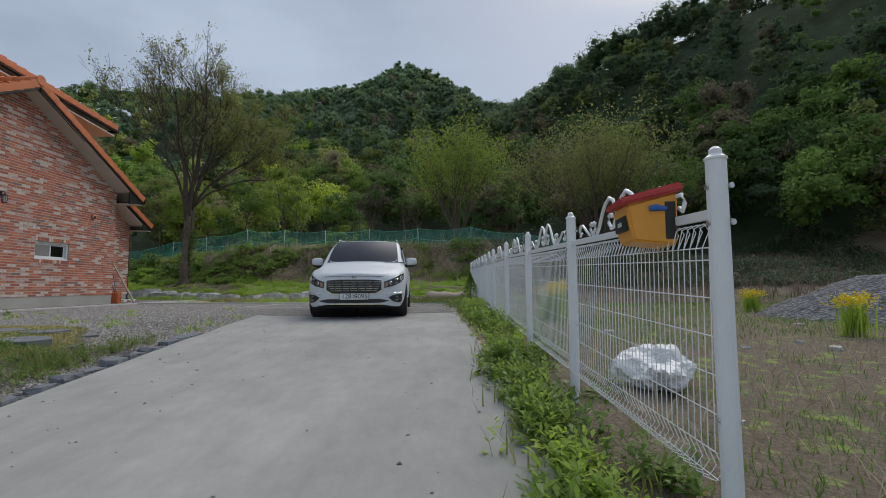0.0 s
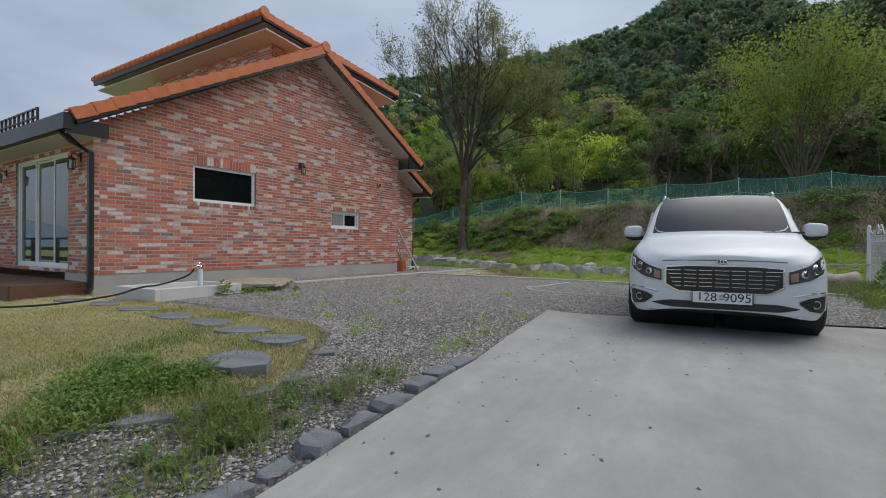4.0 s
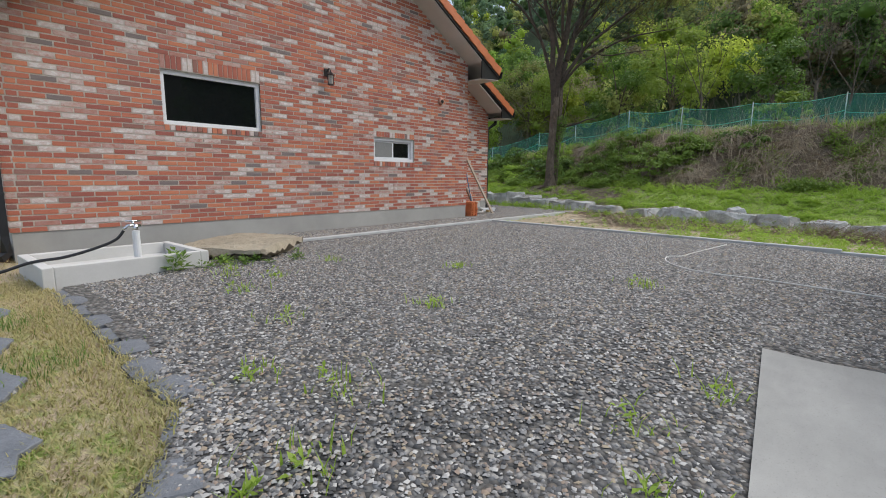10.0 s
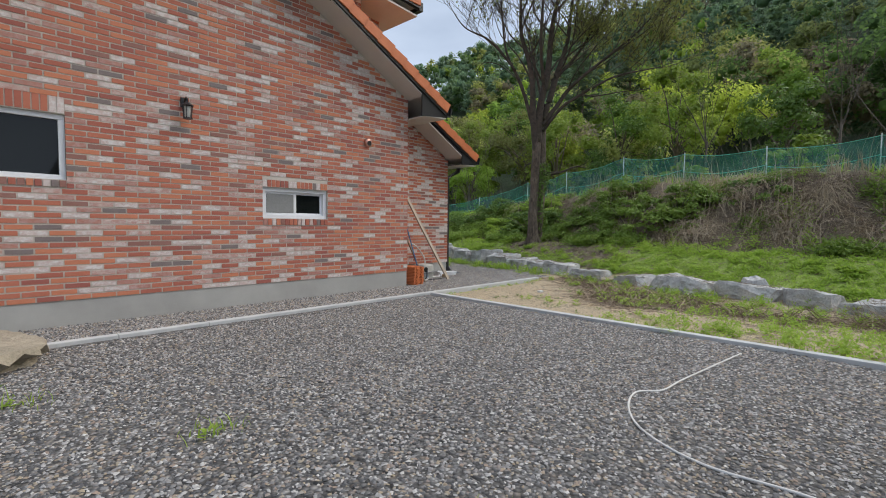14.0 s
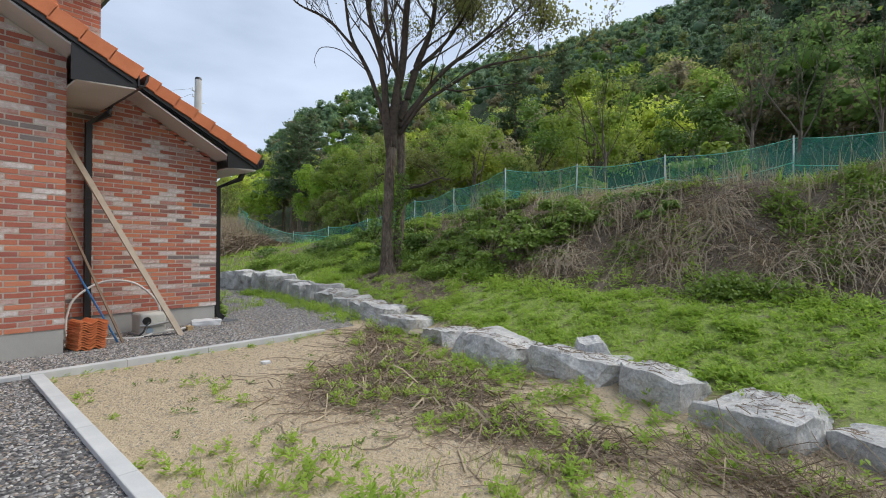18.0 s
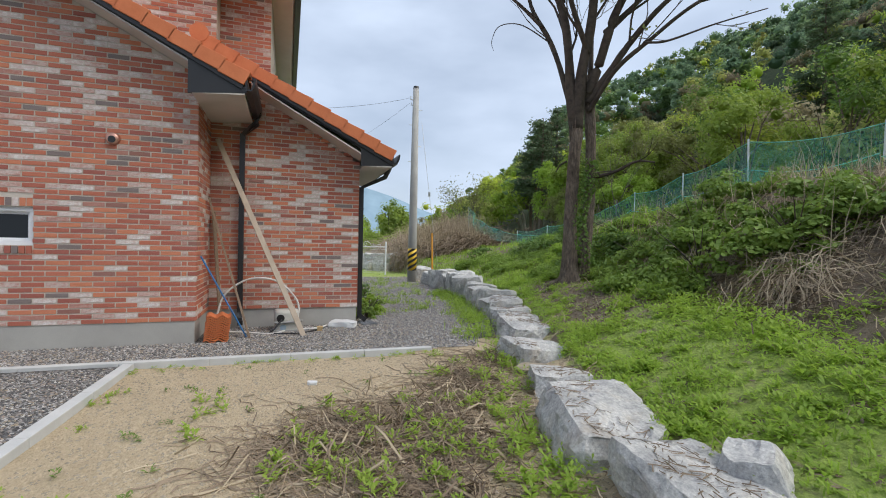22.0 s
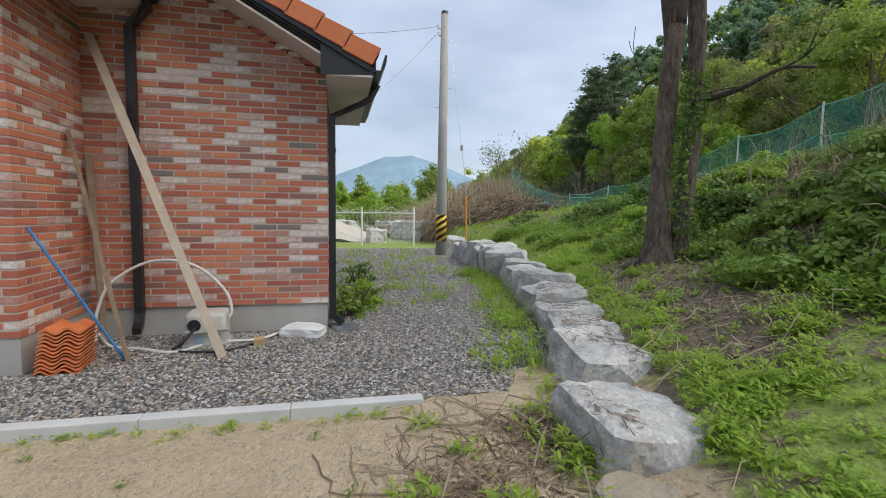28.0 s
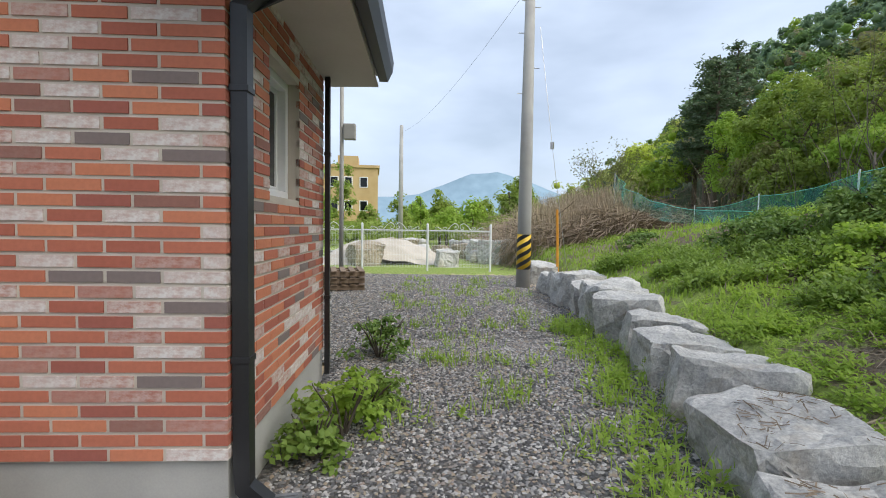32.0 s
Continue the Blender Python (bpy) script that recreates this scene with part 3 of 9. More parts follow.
def lay_bricks(wall, m, length, z0, top, openings=(), first=0.0, pick=lambda u, z: False, head=None, tail=None):
    """Courses of running bond along the local x of m, on its face towards local -y. head, tail: 0 or 1 where that end
    turns a corner; in the courses of that parity the last brick runs round the corner, in the others it stops short of it."""
    singles, rest = [], []
    k = 0
    while z0 + k * COURSE < 7.5:
        z = z0 + k * COURSE
        zt = z + COURSE - JOINT
        lo_end = 0.0 if head is None else (-0.006 if k % 2 == head else 0.10 + JOINT)
        hi_end = length if tail is None else (length + 0.006 if k % 2 == tail else length - 0.10 - JOINT)
        cells, u = [], first - PITCH * (0.5 if k % 2 else 1.0)
        while u < hi_end:
            a, b = max(u, lo_end), min(u + PITCH - JOINT, hi_end)
            if b - a > 0.05:
                cells.append([a, b])
            u += PITCH
        if cells:
            cells[0][0], cells[-1][1] = lo_end, hi_end
        for a, b in cells:
            pieces = [(a, b)]
            for o0, o1, lo, hi in openings:
                if zt > lo + 0.005 and z < hi - 0.005:
                    pieces = [q for p0, p1 in pieces for q in ((p0, min(p1, o0)), (max(p0, o1), p1)) if q[1] - q[0] > 0.03]
            for p0, p1 in pieces:
                if top((p0 + p1) / 2) < z + 0.02:
                    continue
                turns = (p0 < 0) or (p1 > length)
                (singles if pick(p0, z) else rest).append((p0, p1, z, 0.106 if turns else 0.03))
        k += 1
    for p0, p1, z, deep in singles[:300]:
        w = round(p1 - p0, 3)
        if (w, deep) not in BRICKS:
            BRICKS[w, deep] = brick_mesh(w, deep)
        ob = new("brick", BRICKS[w, deep])
        ob.parent = wall
        ob.matrix_basis = m @ Matrix.Translation((p0, 0 if deep > 0.05 else random.uniform(-0.002, 0.002), z))
    vs, fs = [], []
    for p0, p1, z, deep in rest + singles[300:]:
        i = len(vs)
        dy = 0 if deep > 0.05 else random.uniform(-0.002, 0.002)
        vs += [m @ Vector((x, y + dy, zz)) for zz in (z, z + COURSE - JOINT) for y in (-0.006, deep - 0.006) for x in (p0, p1)]
        fs += [tuple(i + q for q in f) for f in BOX_FACES]
    if vs:
        ob = new("bricks", mesh_of("bricks", vs, fs, M["brick_far"]))
        ob.parent = wall
        tagged(ob, "courses of mottled red brick", kind="stuff")


def soldier(wall, m, a, b, z, height, depth=0.0):
    """A row of upright bricks."""
    count = round((b - a) / 0.075)
    step = (b - a) / count
    me = mesh_of("brick", [(x, y, zz) for zz in (0, height) for y in (-0.007, 0.02) for x in (0.006, step - 0.007)], [(0, 2, 3, 1), (4, 5, 7, 6), (0, 1, 5, 4), (2, 6, 7, 3), (0, 4, 6, 2), (1, 3, 7, 5)], M["brick"])
    for j in range(count):
        ob = new("brick", me)
        ob.parent = wall
        ob.matrix_basis = m @ Matrix.Translation((a + j * step, -depth, z))


def window(m, width, height, bars=(), deep=0.07, name="window", label="", glass="window_glass", screen=False):
    """A white framed window, its lower left corner at m, facing local -y."""
    w = thing(name, label, "window", m, kind="structure")
    t = 0.06
    bm = bmesh.new()
    for x0, x1, z0, z1 in ((0, width, 0, t), (0, width, height - t, height), (0, t, t, height - t), (width - t, width, t, height - t)):
        box(bm, x0, x1, deep - 0.03, deep + 0.07, z0, z1, 0.006)
    part("window_frame", bm, M["white_frame"], w)
    edges = [t, *bars, width - t]
    for i, (a, b) in enumerate(zip(edges, edges[1:])):
        bm = bmesh.new()
        s = 0.035
        y = deep + (0.03 if i % 2 else 0.0)
        if bars:
            for x0, x1, z0, z1 in ((a - 0.01, b + 0.01, t, t + s), (a - 0.01, b + 0.01, height - t - s, height - t), (a - 0.01, a + s, t + s, height - t - s), (b - s, b + 0.01, t + s, height - t - s)):
                box(bm, x0, x1, y, y + 0.03, z0, z1, 0.004)
            sash = part("sash", bm, M["white_frame"], w)
        else:
            bm.free()
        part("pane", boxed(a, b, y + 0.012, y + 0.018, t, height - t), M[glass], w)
        if screen and i == 0:
            part("insect_screen", boxed(a + s, b - s, y - 0.006, y - 0.003, t + s, height - t - s), M["screen"], w, "grey insect screen")
    return w


EAST = pose(WALL_X, SOUTH, 0, 0, 0, 90)
EAST2 = pose(WALL2_X, CORNER, 0, 0, 0, 90)
NORTHW = pose(WALL2_X, NORTH, 0, 0, 0, 180)
RETURN = pose(WALL_X, CORNER, 0, 0, 0, 180)
SOUTHW = pose(-19.0, SOUTH, 0, 0, 0, 0)
WIN1, WIN2 = (8.79, 10.29, 2.585, 3.36), (12.72, 13.90, 2.17, 2.665)
WIN_N, DOOR_S = (0.62, 1.30, 2.45, 3.30), (4.15, 6.82, 1.20, 3.42)

house = thing("brick_house", "red brick house with orange tiled roof and black gutters", "house")
bm = bmesh.new()
wall_strips(bm, SOUTH, CORNER, PLINTH, gable_under, [WIN1, WIN2], WALL_X - 0.22, WALL_X)
wall_gable = part("wall_gable", bm, M["mortar"], house, "gable wall of mottled red and whitish brick")
bm = bmesh.new()
wall_strips(bm, CORNER, NORTH, PLINTH, roof2_under, [], WALL2_X - 0.22, WALL2_X)
wall_wing = part("wall_wing", bm, M["mortar"], house, "lower wing's brick gable wall")
bm = bmesh.new()
box(bm, WALL2_X - 0.01, WALL_X - 0.22, CORNER - 0.22, CORNER, PLINTH, 4.5)
wall_return = part("wall_return", bm, M["mortar"], house)
bm = bmesh.new()
wall_strips(bm, BACK, WALL2_X - 0.22, PLINTH, lambda y: 3.7, [(WALL2_X - WIN_N[1], WALL2_X - WIN_N[0], WIN_N[2], WIN_N[3])], NORTH - 0.22, NORTH, True)
wall_north = part("wall_north", bm, M["mortar"], house)
bm = bmesh.new()
wall_strips(bm, -19.0, WALL_X - 0.22, PLINTH, lambda y: 3.6, [(-19.0 + DOOR_S[0], -19.0 + DOOR_S[1], DOOR_S[2], DOOR_S[3])], SOUTH, SOUTH + 0.22, True)
wall_south = part("wall_south", bm, M["mortar"], house)
bm = bmesh.new()
box(bm, -19.2, -19.0, SOUTH, CORNER, 0.5, 3.4)
part("wall_back", bm, M["mortar"], house)
bm = bmesh.new()
box(bm, BACK, BACK + 0.2, CORNER, NORTH - 0.22, 0.5, 3.9)
part("wall_back", bm, M["mortar"], house)
bm = bmesh.new()
box(bm, WALL2_X - 0.02, WALL_X - 0.006, SOUTH + 0.006, CORNER - 0.006, 0.4, PLINTH)
box(bm, BACK, WALL2_X - 0.022, CORNER - 1, NORTH - 0.006, 0.4, PLINTH - 0.002)
part("plinth", bm, M["plinth"], house, "bare concrete plinth")

# upper storey
UP_Y0, UP_Y1, UP_X = 11.95, 16.66, -12.75
bm = bmesh.new()
box(bm, UP_X - 0.2, UP_X, UP_Y0, CORNER, 4.2, 7.55)
upper_front = part("upper_wall_front", bm, M["mortar"], house)
bm = bmesh.new()
box(bm, -13.4, -13.2, CORNER, UP_Y1, 4.2, 7.3)
upper_side = part("upper_wall_side", bm, M["mortar"], house)
bm = bmesh.new()
box(bm, -19.2, -13.4, UP_Y1 - 0.2, UP_Y1, 4.2, 7.3)
part("upper_wall_north", bm, M["mortar"], house)
bm = bmesh.new()
box(bm, -13.2, UP_X - 0.2, CORNER - 0.2, CORNER, 4.2, 7.45)
part("upper_wall_step", bm, M["mortar"], house)
bm = bmesh.new()
box(bm, -19.2, UP_X - 0.2, UP_Y0, UP_Y0 + 0.2, 3.6, 7.6)
upper_rest = part("upper_wall_back", bm, M["mortar"], house)

# windows
window(EAST @ Matrix.Translation((WIN1[0] - SOUTH, 0, WIN1[2])), WIN1[1] - WIN1[0], WIN1[3] - WIN1[2], name="window_1", label="wide dark window in a white frame in the brick gable")
window(EAST @ Matrix.Translation((WIN2[0] - SOUTH, 0, WIN2[2])), WIN2[1] - WIN2[0], WIN2[3] - WIN2[2], bars=(0.6,), screen=True, name="window_2", label="small white two-leaf sliding window in the brick gable")
window(NORTHW @ Matrix.Translation((WIN_N[0], 0, WIN_N[2])), WIN_N[1] - WIN_N[0], WIN_N[3] - WIN_N[2], bars=(0.34,), deep=0.11, name="window_3", label="small white sliding window set deep in brick")
window(SOUTHW @ Matrix.Translation((DOOR_S[0], 0, DOOR_S[2])), DOOR_S[1] - DOOR_S[0], DOOR_S[3] - DOOR_S[2], bars=(0.9, 1.8), glass="door_glass", name="window_4", label="tall white sliding glass door onto the wooden deck")
# black boxes added behind the openings, their colour standing for unlit rooms
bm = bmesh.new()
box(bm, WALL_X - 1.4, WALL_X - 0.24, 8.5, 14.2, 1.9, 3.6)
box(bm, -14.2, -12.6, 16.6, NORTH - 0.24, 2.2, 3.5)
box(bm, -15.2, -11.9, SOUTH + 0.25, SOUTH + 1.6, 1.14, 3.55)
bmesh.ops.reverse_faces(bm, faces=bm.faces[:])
part("dark_room_box", bm, M["plastic_black"], house)

# ---- roofs ----
def slope_pieces(parent, y0, z0, y1, z1, x0, x1, verge_x, thick=0.16, tiles=True):
    """One roof slope from its foot (y0, z0) to its top (y1, z1), tiled, with verge tiles, fascia and soffit on its gable side."""
    run = math.hypot(y1 - y0, z1 - z0)
    uy, uz = (y1 - y0) / run, (z1 - z0) / run
    ny, nz = (-uz, uy) if uy > 0 else (uz, -uy)

    def at(s, h):
        return (y0 + uy * s + ny * h, z0 + uz * s + nz * h)
    bm = bmesh.new()
    rows = max(2, round(run / 0.33))
    step = run / rows
    for r in range(rows):
        a, b = r * step, (r + 1) * step + 0.03
        cols = max(1, round(abs(x1 - x0) / 0.1))
        lo, hi = [], []
        for c in range(cols + 1):
            x = x0 + (x1 - x0) * c / cols
            wave = 0.022 * math.sin(c / 3 * 2 * math.pi)
            lo.append(bm.verts.new((x, *at(a, -0.01 + wave))))
            hi.append(bm.verts.new((x, *at(b, -0.035 + wave))))
        for c in range(cols):
            bm.faces.new((lo[c], lo[c + 1], hi[c + 1], hi[c]))
    bmesh.ops.recalc_face_normals(bm, faces=bm.faces[:])
    part("roof_tiles", bm, M["tile"], parent, "orange clay pan tiles", True)
    bm = bmesh.new()
    prism(bm, [at(0, -0.06), at(run, -0.06), at(run, -thick), at(0, -thick)], "x", x0, x1)
    part("roof_deck", bm, M["soffit"], parent)
    for r in range(rows):
        bm = bmesh.new()
        a, b = r * step, (r + 1) * step + 0.02
        prism(bm, [at(a, 0.045), at(b, 0.012), at(b, -0.175), at(a, -0.155)], "x", verge_x - 0.02, verge_x + 0.04)
        prism(bm, [at(a, 0.035), at(b, 0.012), at(b, -0.01), at(a, 0.01)], "x", verge_x - 0.22, verge_x - 0.018)
        bmesh.ops.bevel(bm, geom=bm.edges[:], offset=0.005, segments=1, affect="EDGES")
        part("verge_tile", bm, M["orange_tile"], parent)
    bm = bmesh.new()
    prism(bm, [at(0, -0.12), at(run, -0.12), at(run, -0.215), at(0, -0.215)], "x", verge_x - 0.03, verge_x + 0.018)
    prism(bm, [at(0, -0.19), at(run, -0.19), at(run, -0.235), at(0, -0.235)], "x", verge_x - 0.06, verge_x - 0.028)
    part("barge_board", bm, M["black"], parent, "black metal barge board")
    return at


VERGE = -10.68
roof = part("roof", bmesh.new(), M["tile"], house)
slope_pieces(roof, 6.49, 3.82, RIDGE_Y, 6.87, -19.2, VERGE, VERGE)
slope_pieces(roof, 16.49, 4.53, RIDGE_Y, 6.87, -12.6, VERGE, VERGE)
bm = bmesh.new()
prism(bm, [(SOUTH - 0.45, 3.64), (RIDGE_Y, 6.65), (CORNER, 4.63), (CORNER, 4.605), (RIDGE_Y, 6.625), (SOUTH - 0.45, 3.615)], "x", WALL_X, VERGE - 0.02)
part("soffit_gable", bm, M["soffit"], roof, "pale ribbed soffit under the roof edge")


def ridge_caps(y, z, x0, x1):
    bm = bmesh.new()
    tube(bm, [(x0, y, z), (x0 - 0.03, y, z)], 0.135, 20)
    part("ridge_end", bm, M["orange_tile"], roof, "round clay ridge end")
    x = x0 - 0.03
    while x > x1:
        bm = bmesh.new()
        tube(bm, [(x, y, z), (x - 0.34, y, z - 0.012)], [0.12, 0.105], 14)
        part("ridge_tile", bm, M["orange_tile"], roof, "", True)
        x -= 0.33


ridge_caps(RIDGE_Y, 6.86, VERGE + 0.05, -12.7)

# boxed eave, gutter and pipe on the yard side
def eave_box(y_wall, y_tip, z_top, x0, x1, drop=0.40, name="eave_box"):
    bm = bmesh.new()
    prism(bm, [(y_wall - 0.05, z_top + 0.17), (y_tip - 0.03, z_top - 0.16), (y_tip - 0.03, z_top - 0.22), (y_wall - 0.05, z_top - drop + 0.10)], "x", x1 - 0.035, x1 - 0.005)
    part("eave_end", bm, M["black"], roof)
    bm = bmesh.new()
    prism(bm, [(y_wall, z_top - drop + 0.10), (y_tip - 0.06, z_top - 0.25), (y_tip - 0.06, z_top - 0.23), (y_wall, z_top - drop + 0.12)], "x", x0, x1 - 0.01)
    part("eave_soffit", bm, M["soffit"], roof)
    bm = bmesh.new()
    g = 0.075
    prism(bm, [(y_tip - 0.05, z_top - 0.02), (y_tip - 0.05, z_top - 0.20), (y_tip + 0.03, z_top - 0.20), (y_tip + g, z_top - 0.11), (y_tip + g + 0.012, z_top - 0.02), (y_tip + g - 0.012, z_top - 0.02), (y_tip + 0.022, z_top - 0.18), (y_tip - 0.03, z_top - 0.18), (y_tip - 0.03, z_top - 0.02)], "x", x0, x1 + 0.02)
    part("gutter", bm, M["black"], roof, "black metal gutter")


eave_box(CORNER, 16.49, 4.52, -12.3, VERGE)


def downpipe(points, r=0.04):
    bm = bmesh.new()
    tube(bm, points, r * 1.414, 4, True, math.pi / 4)
    p = part("downpipe", bm, M["black"], house, "square black metal downpipe")
    for z in (1.6, 2.9):
        x, y = points[2][0], points[2][1]
        part("pipe_clip", boxed(x - r - 0.006, x + r + 0.006, y - r - 0.006, y + r + 0.006, z, z + 0.03, 0.003), M["black"], p)


downpipe([(-12.1, 16.53, 4.40), (-12.1, 16.5, 4.22), (-12.24, 16.28, 4.05), (-12.24, 16.28, 1.10), (-12.2, 16.28, 0.98), (-12.08, 16.30, 0.93)])

# wing roof
slope_pieces(roof, 18.77, 3.86, 15.69, 5.46, -14.7, -11.77, -11.77)
bm = bmesh.new()
prism(bm, [(15.7, 5.20), (NORTH, 3.80), (NORTH, 3.775), (15.7, 5.175)], "x", WALL2_X, -11.79)
part("soffit_gable", bm, M["soffit"], roof)
ridge_caps(15.69, 5.44, -11.72, -12.75)
eave_box(NORTH, 18.77, 3.86, -14.68, -11.77, 0.36)
downpipe([(-12.42, 18.80, 3.70), (-12.40, 18.72, 3.52), (-12.385, 18.285, 3.30), (-12.385, 18.285, 1.1), (-12.385, 18.29, 0.97), (-12.385, 18.40, 0.87)])

downpipe([(-14.39, 18.285, 3.62), (-14.39, 18.285, 3.30), (-14.39, 18.285, 0.9)], 0.022)

# upper roof: one low slope
slope_pieces(roof, 17.1, 7.39, 11.27, 7.86, -22.0, -12.2, -12.2)
bm = bmesh.new()
box(bm, -22.0, -12.25, 11.35, 17.05, 7.12, 7.16, 0.0, Matrix.Translation((0, 14.2, 7.14)) @ Matrix.Rotation(radians(-4.6), 4, "X") @ Matrix.Translation((0, -14.2, -7.04)))
part("upper_soffit", bm, M["soffit"], roof)
bm = bmesh.new()
box(bm, -22.0, -12.24, 11.22, 11.30, 7.60, 7.80)
part("upper_fascia", bm, M["black"], roof)
bm = bmesh.new()
box(bm, -22.0, -12.2, 17.08, 17.2, 7.14, 7.34)
part("upper_fascia", bm, M["black"], roof)
ridge_caps(11.27, 7.86, -12.15, -21.9)

# south eave with its snow guard
bm = bmesh.new()
box(bm, -19.2, VERGE, 6.40, 6.52, 3.52, 3.78)
part("south_gutter", bm, M["black"], roof)
bm = bmesh.new()
box(bm, -19.2, VERGE - 0.03, 6.52, SOUTH, 3.50, 3.53)
part("south_soffit", bm, M["soffit"], roof)
part("south_eave_end", boxed(VERGE - 0.06, VERGE - 0.02, 6.45, SOUTH + 0.05, 3.47, 3.72), M["black"], roof)
bm = bmesh.new()
for z in (4.02, 4.18):
    box(bm, -17.6, -12.6, 6.66, 6.69, z, z + 0.03)
for i in range(22):
    box(bm, -17.6 + i * 0.236, -17.56 + i * 0.236, 6.655, 6.695, 3.92, 4.21)
part("snow_guard", bm, M["black"], roof)
downpipe([(-11.0, 6.45, 3.55), (-11.0, 6.62, 3.4), (-11.08, 6.93, 3.25), (-11.08, 6.93, 1.1), (-11.08, 6.93, 0.9), (-11.0, 6.85, 0.85)])

# ---- driveway, gravel, kerbs ----
def sheet(name, outline, mat, label, category, lift, step=0.25, thick=0.0, smooth=True):
    """A surface inside an outline that follows the ground."""
    bm = bmesh.new()
    lo = [min(p[i] for p in outline) for i in (0, 1)]
    hi = [max(p[i] for p in outline) for i in (0, 1)]
    bm.faces.new([bm.verts.new((x, y, 0)) for x, y in outline])
    for i in (0, 1):
        v = lo[i] + step
        while v < hi[i]:
            no = (1, 0, 0) if i == 0 else (0, 1, 0)
            bmesh.ops.bisect_plane(bm, geom=bm.verts[:] + bm.edges[:] + bm.faces[:], plane_co=(v, v, 0), plane_no=no)
            v += step
    for v in bm.verts:
        v.co.z = float(ground_z(v.co.x, v.co.y)) + lift
    bm.normal_update()
    bm.faces.ensure_lookup_table()
    if bm.faces[0].normal.z < 0:
        bmesh.ops.reverse_faces(bm, faces=bm.faces[:])
    if thick:
        rim = [e for e in bm.edges if e.is_boundary]
        out = bmesh.ops.extrude_edge_only(bm, edges=rim)
        for v in out["geom"]:
            if isinstance(v, bmesh.types.BMVert):
                v.co.z -= thick
    return tagged(new(name, from_bm(name, bm, mat, smooth)), label, category, kind="structure")


SLAB = [(-3.86, 9.82), (-3.53, 6.9), (-3.47, 5.0), (-3.46, 3.6), (-3.52, 0), (-3.7, -8), (0.75, -8), (0.62, 2.7), (0.36, 8.2), (0.34, 10.6)]
slab = sheet("driveway", SLAB, M["slab"], "pale grey concrete driveway slab", "driveway", 0.02, 0.3, 0.12, False)
GRAVEL = [(-11.1, 7.4), (-8.9, 7.1), (-5.7, 7.05), (-5.0, 6.5), (-4.4, 5.6), (-4.7, 4.3), (-5.0, 3.6), (-6.6, 1.0), (-3.44, 1.0), (-3.42, 4.2), (-3.49, 6.9), (-3.86, 9.82), (0.34, 10.85), (1.0, 10.85), (1.0, 15.0), (-10.0, 15.3), (-10.0, 18.9), (-10.25, 19.2), (-10.5, 19.7), (-10.75, 20.4), (-12.1, 20.85), (-15, 21.4), (-18, 21.7), (-24.0, 21.6), (-24.3, 15), (-15, 15), (-15, 18.2), (-12.35, 18.2), (-12.35, 15.75), (-11.1, 15.75)]
gravel = sheet("gravel_yard", GRAVEL, M["gravel"], "grey crushed gravel yard with scattered weeds", "gravel", 0.004, 0.4)


def kerb_row(name, a, b, pieces, label, w=0.11, h=0.045, mat="kerb"):
    a, b = Vector(a), Vector(b)
    k = thing(name, label, "kerb", kind="structure")
    d = b - a
    ang = math.atan2(d.y, d.x)
    step = d.length / pieces
    me = from_bm("kerb_stone", boxed(0.0015, step - 0.0015, -w / 2, w / 2, -0.12, h, 0.008), M[mat])
    for i in range(pieces):
        p = a + d * (i / pieces)
        ob = new("kerb_stone", me)
        ob.parent = k
        ob.matrix_basis = Matrix.Translation((p.x, p.y, float(ground_z(p.x, p.y)))) @ Matrix.Rotation(ang, 4, "Z")


kerb_row("kerb_wall", (-10.06, 9.6), (-10.03, 18.95), 10, "straight pale concrete kerb beside the gravel strip")
kerb_row("kerb_sand", (-9.95, 15.32), (0.6, 14.95), 10, "straight pale concrete kerb between gravel and sand")

from mathutils.bvhtree import BVHTree

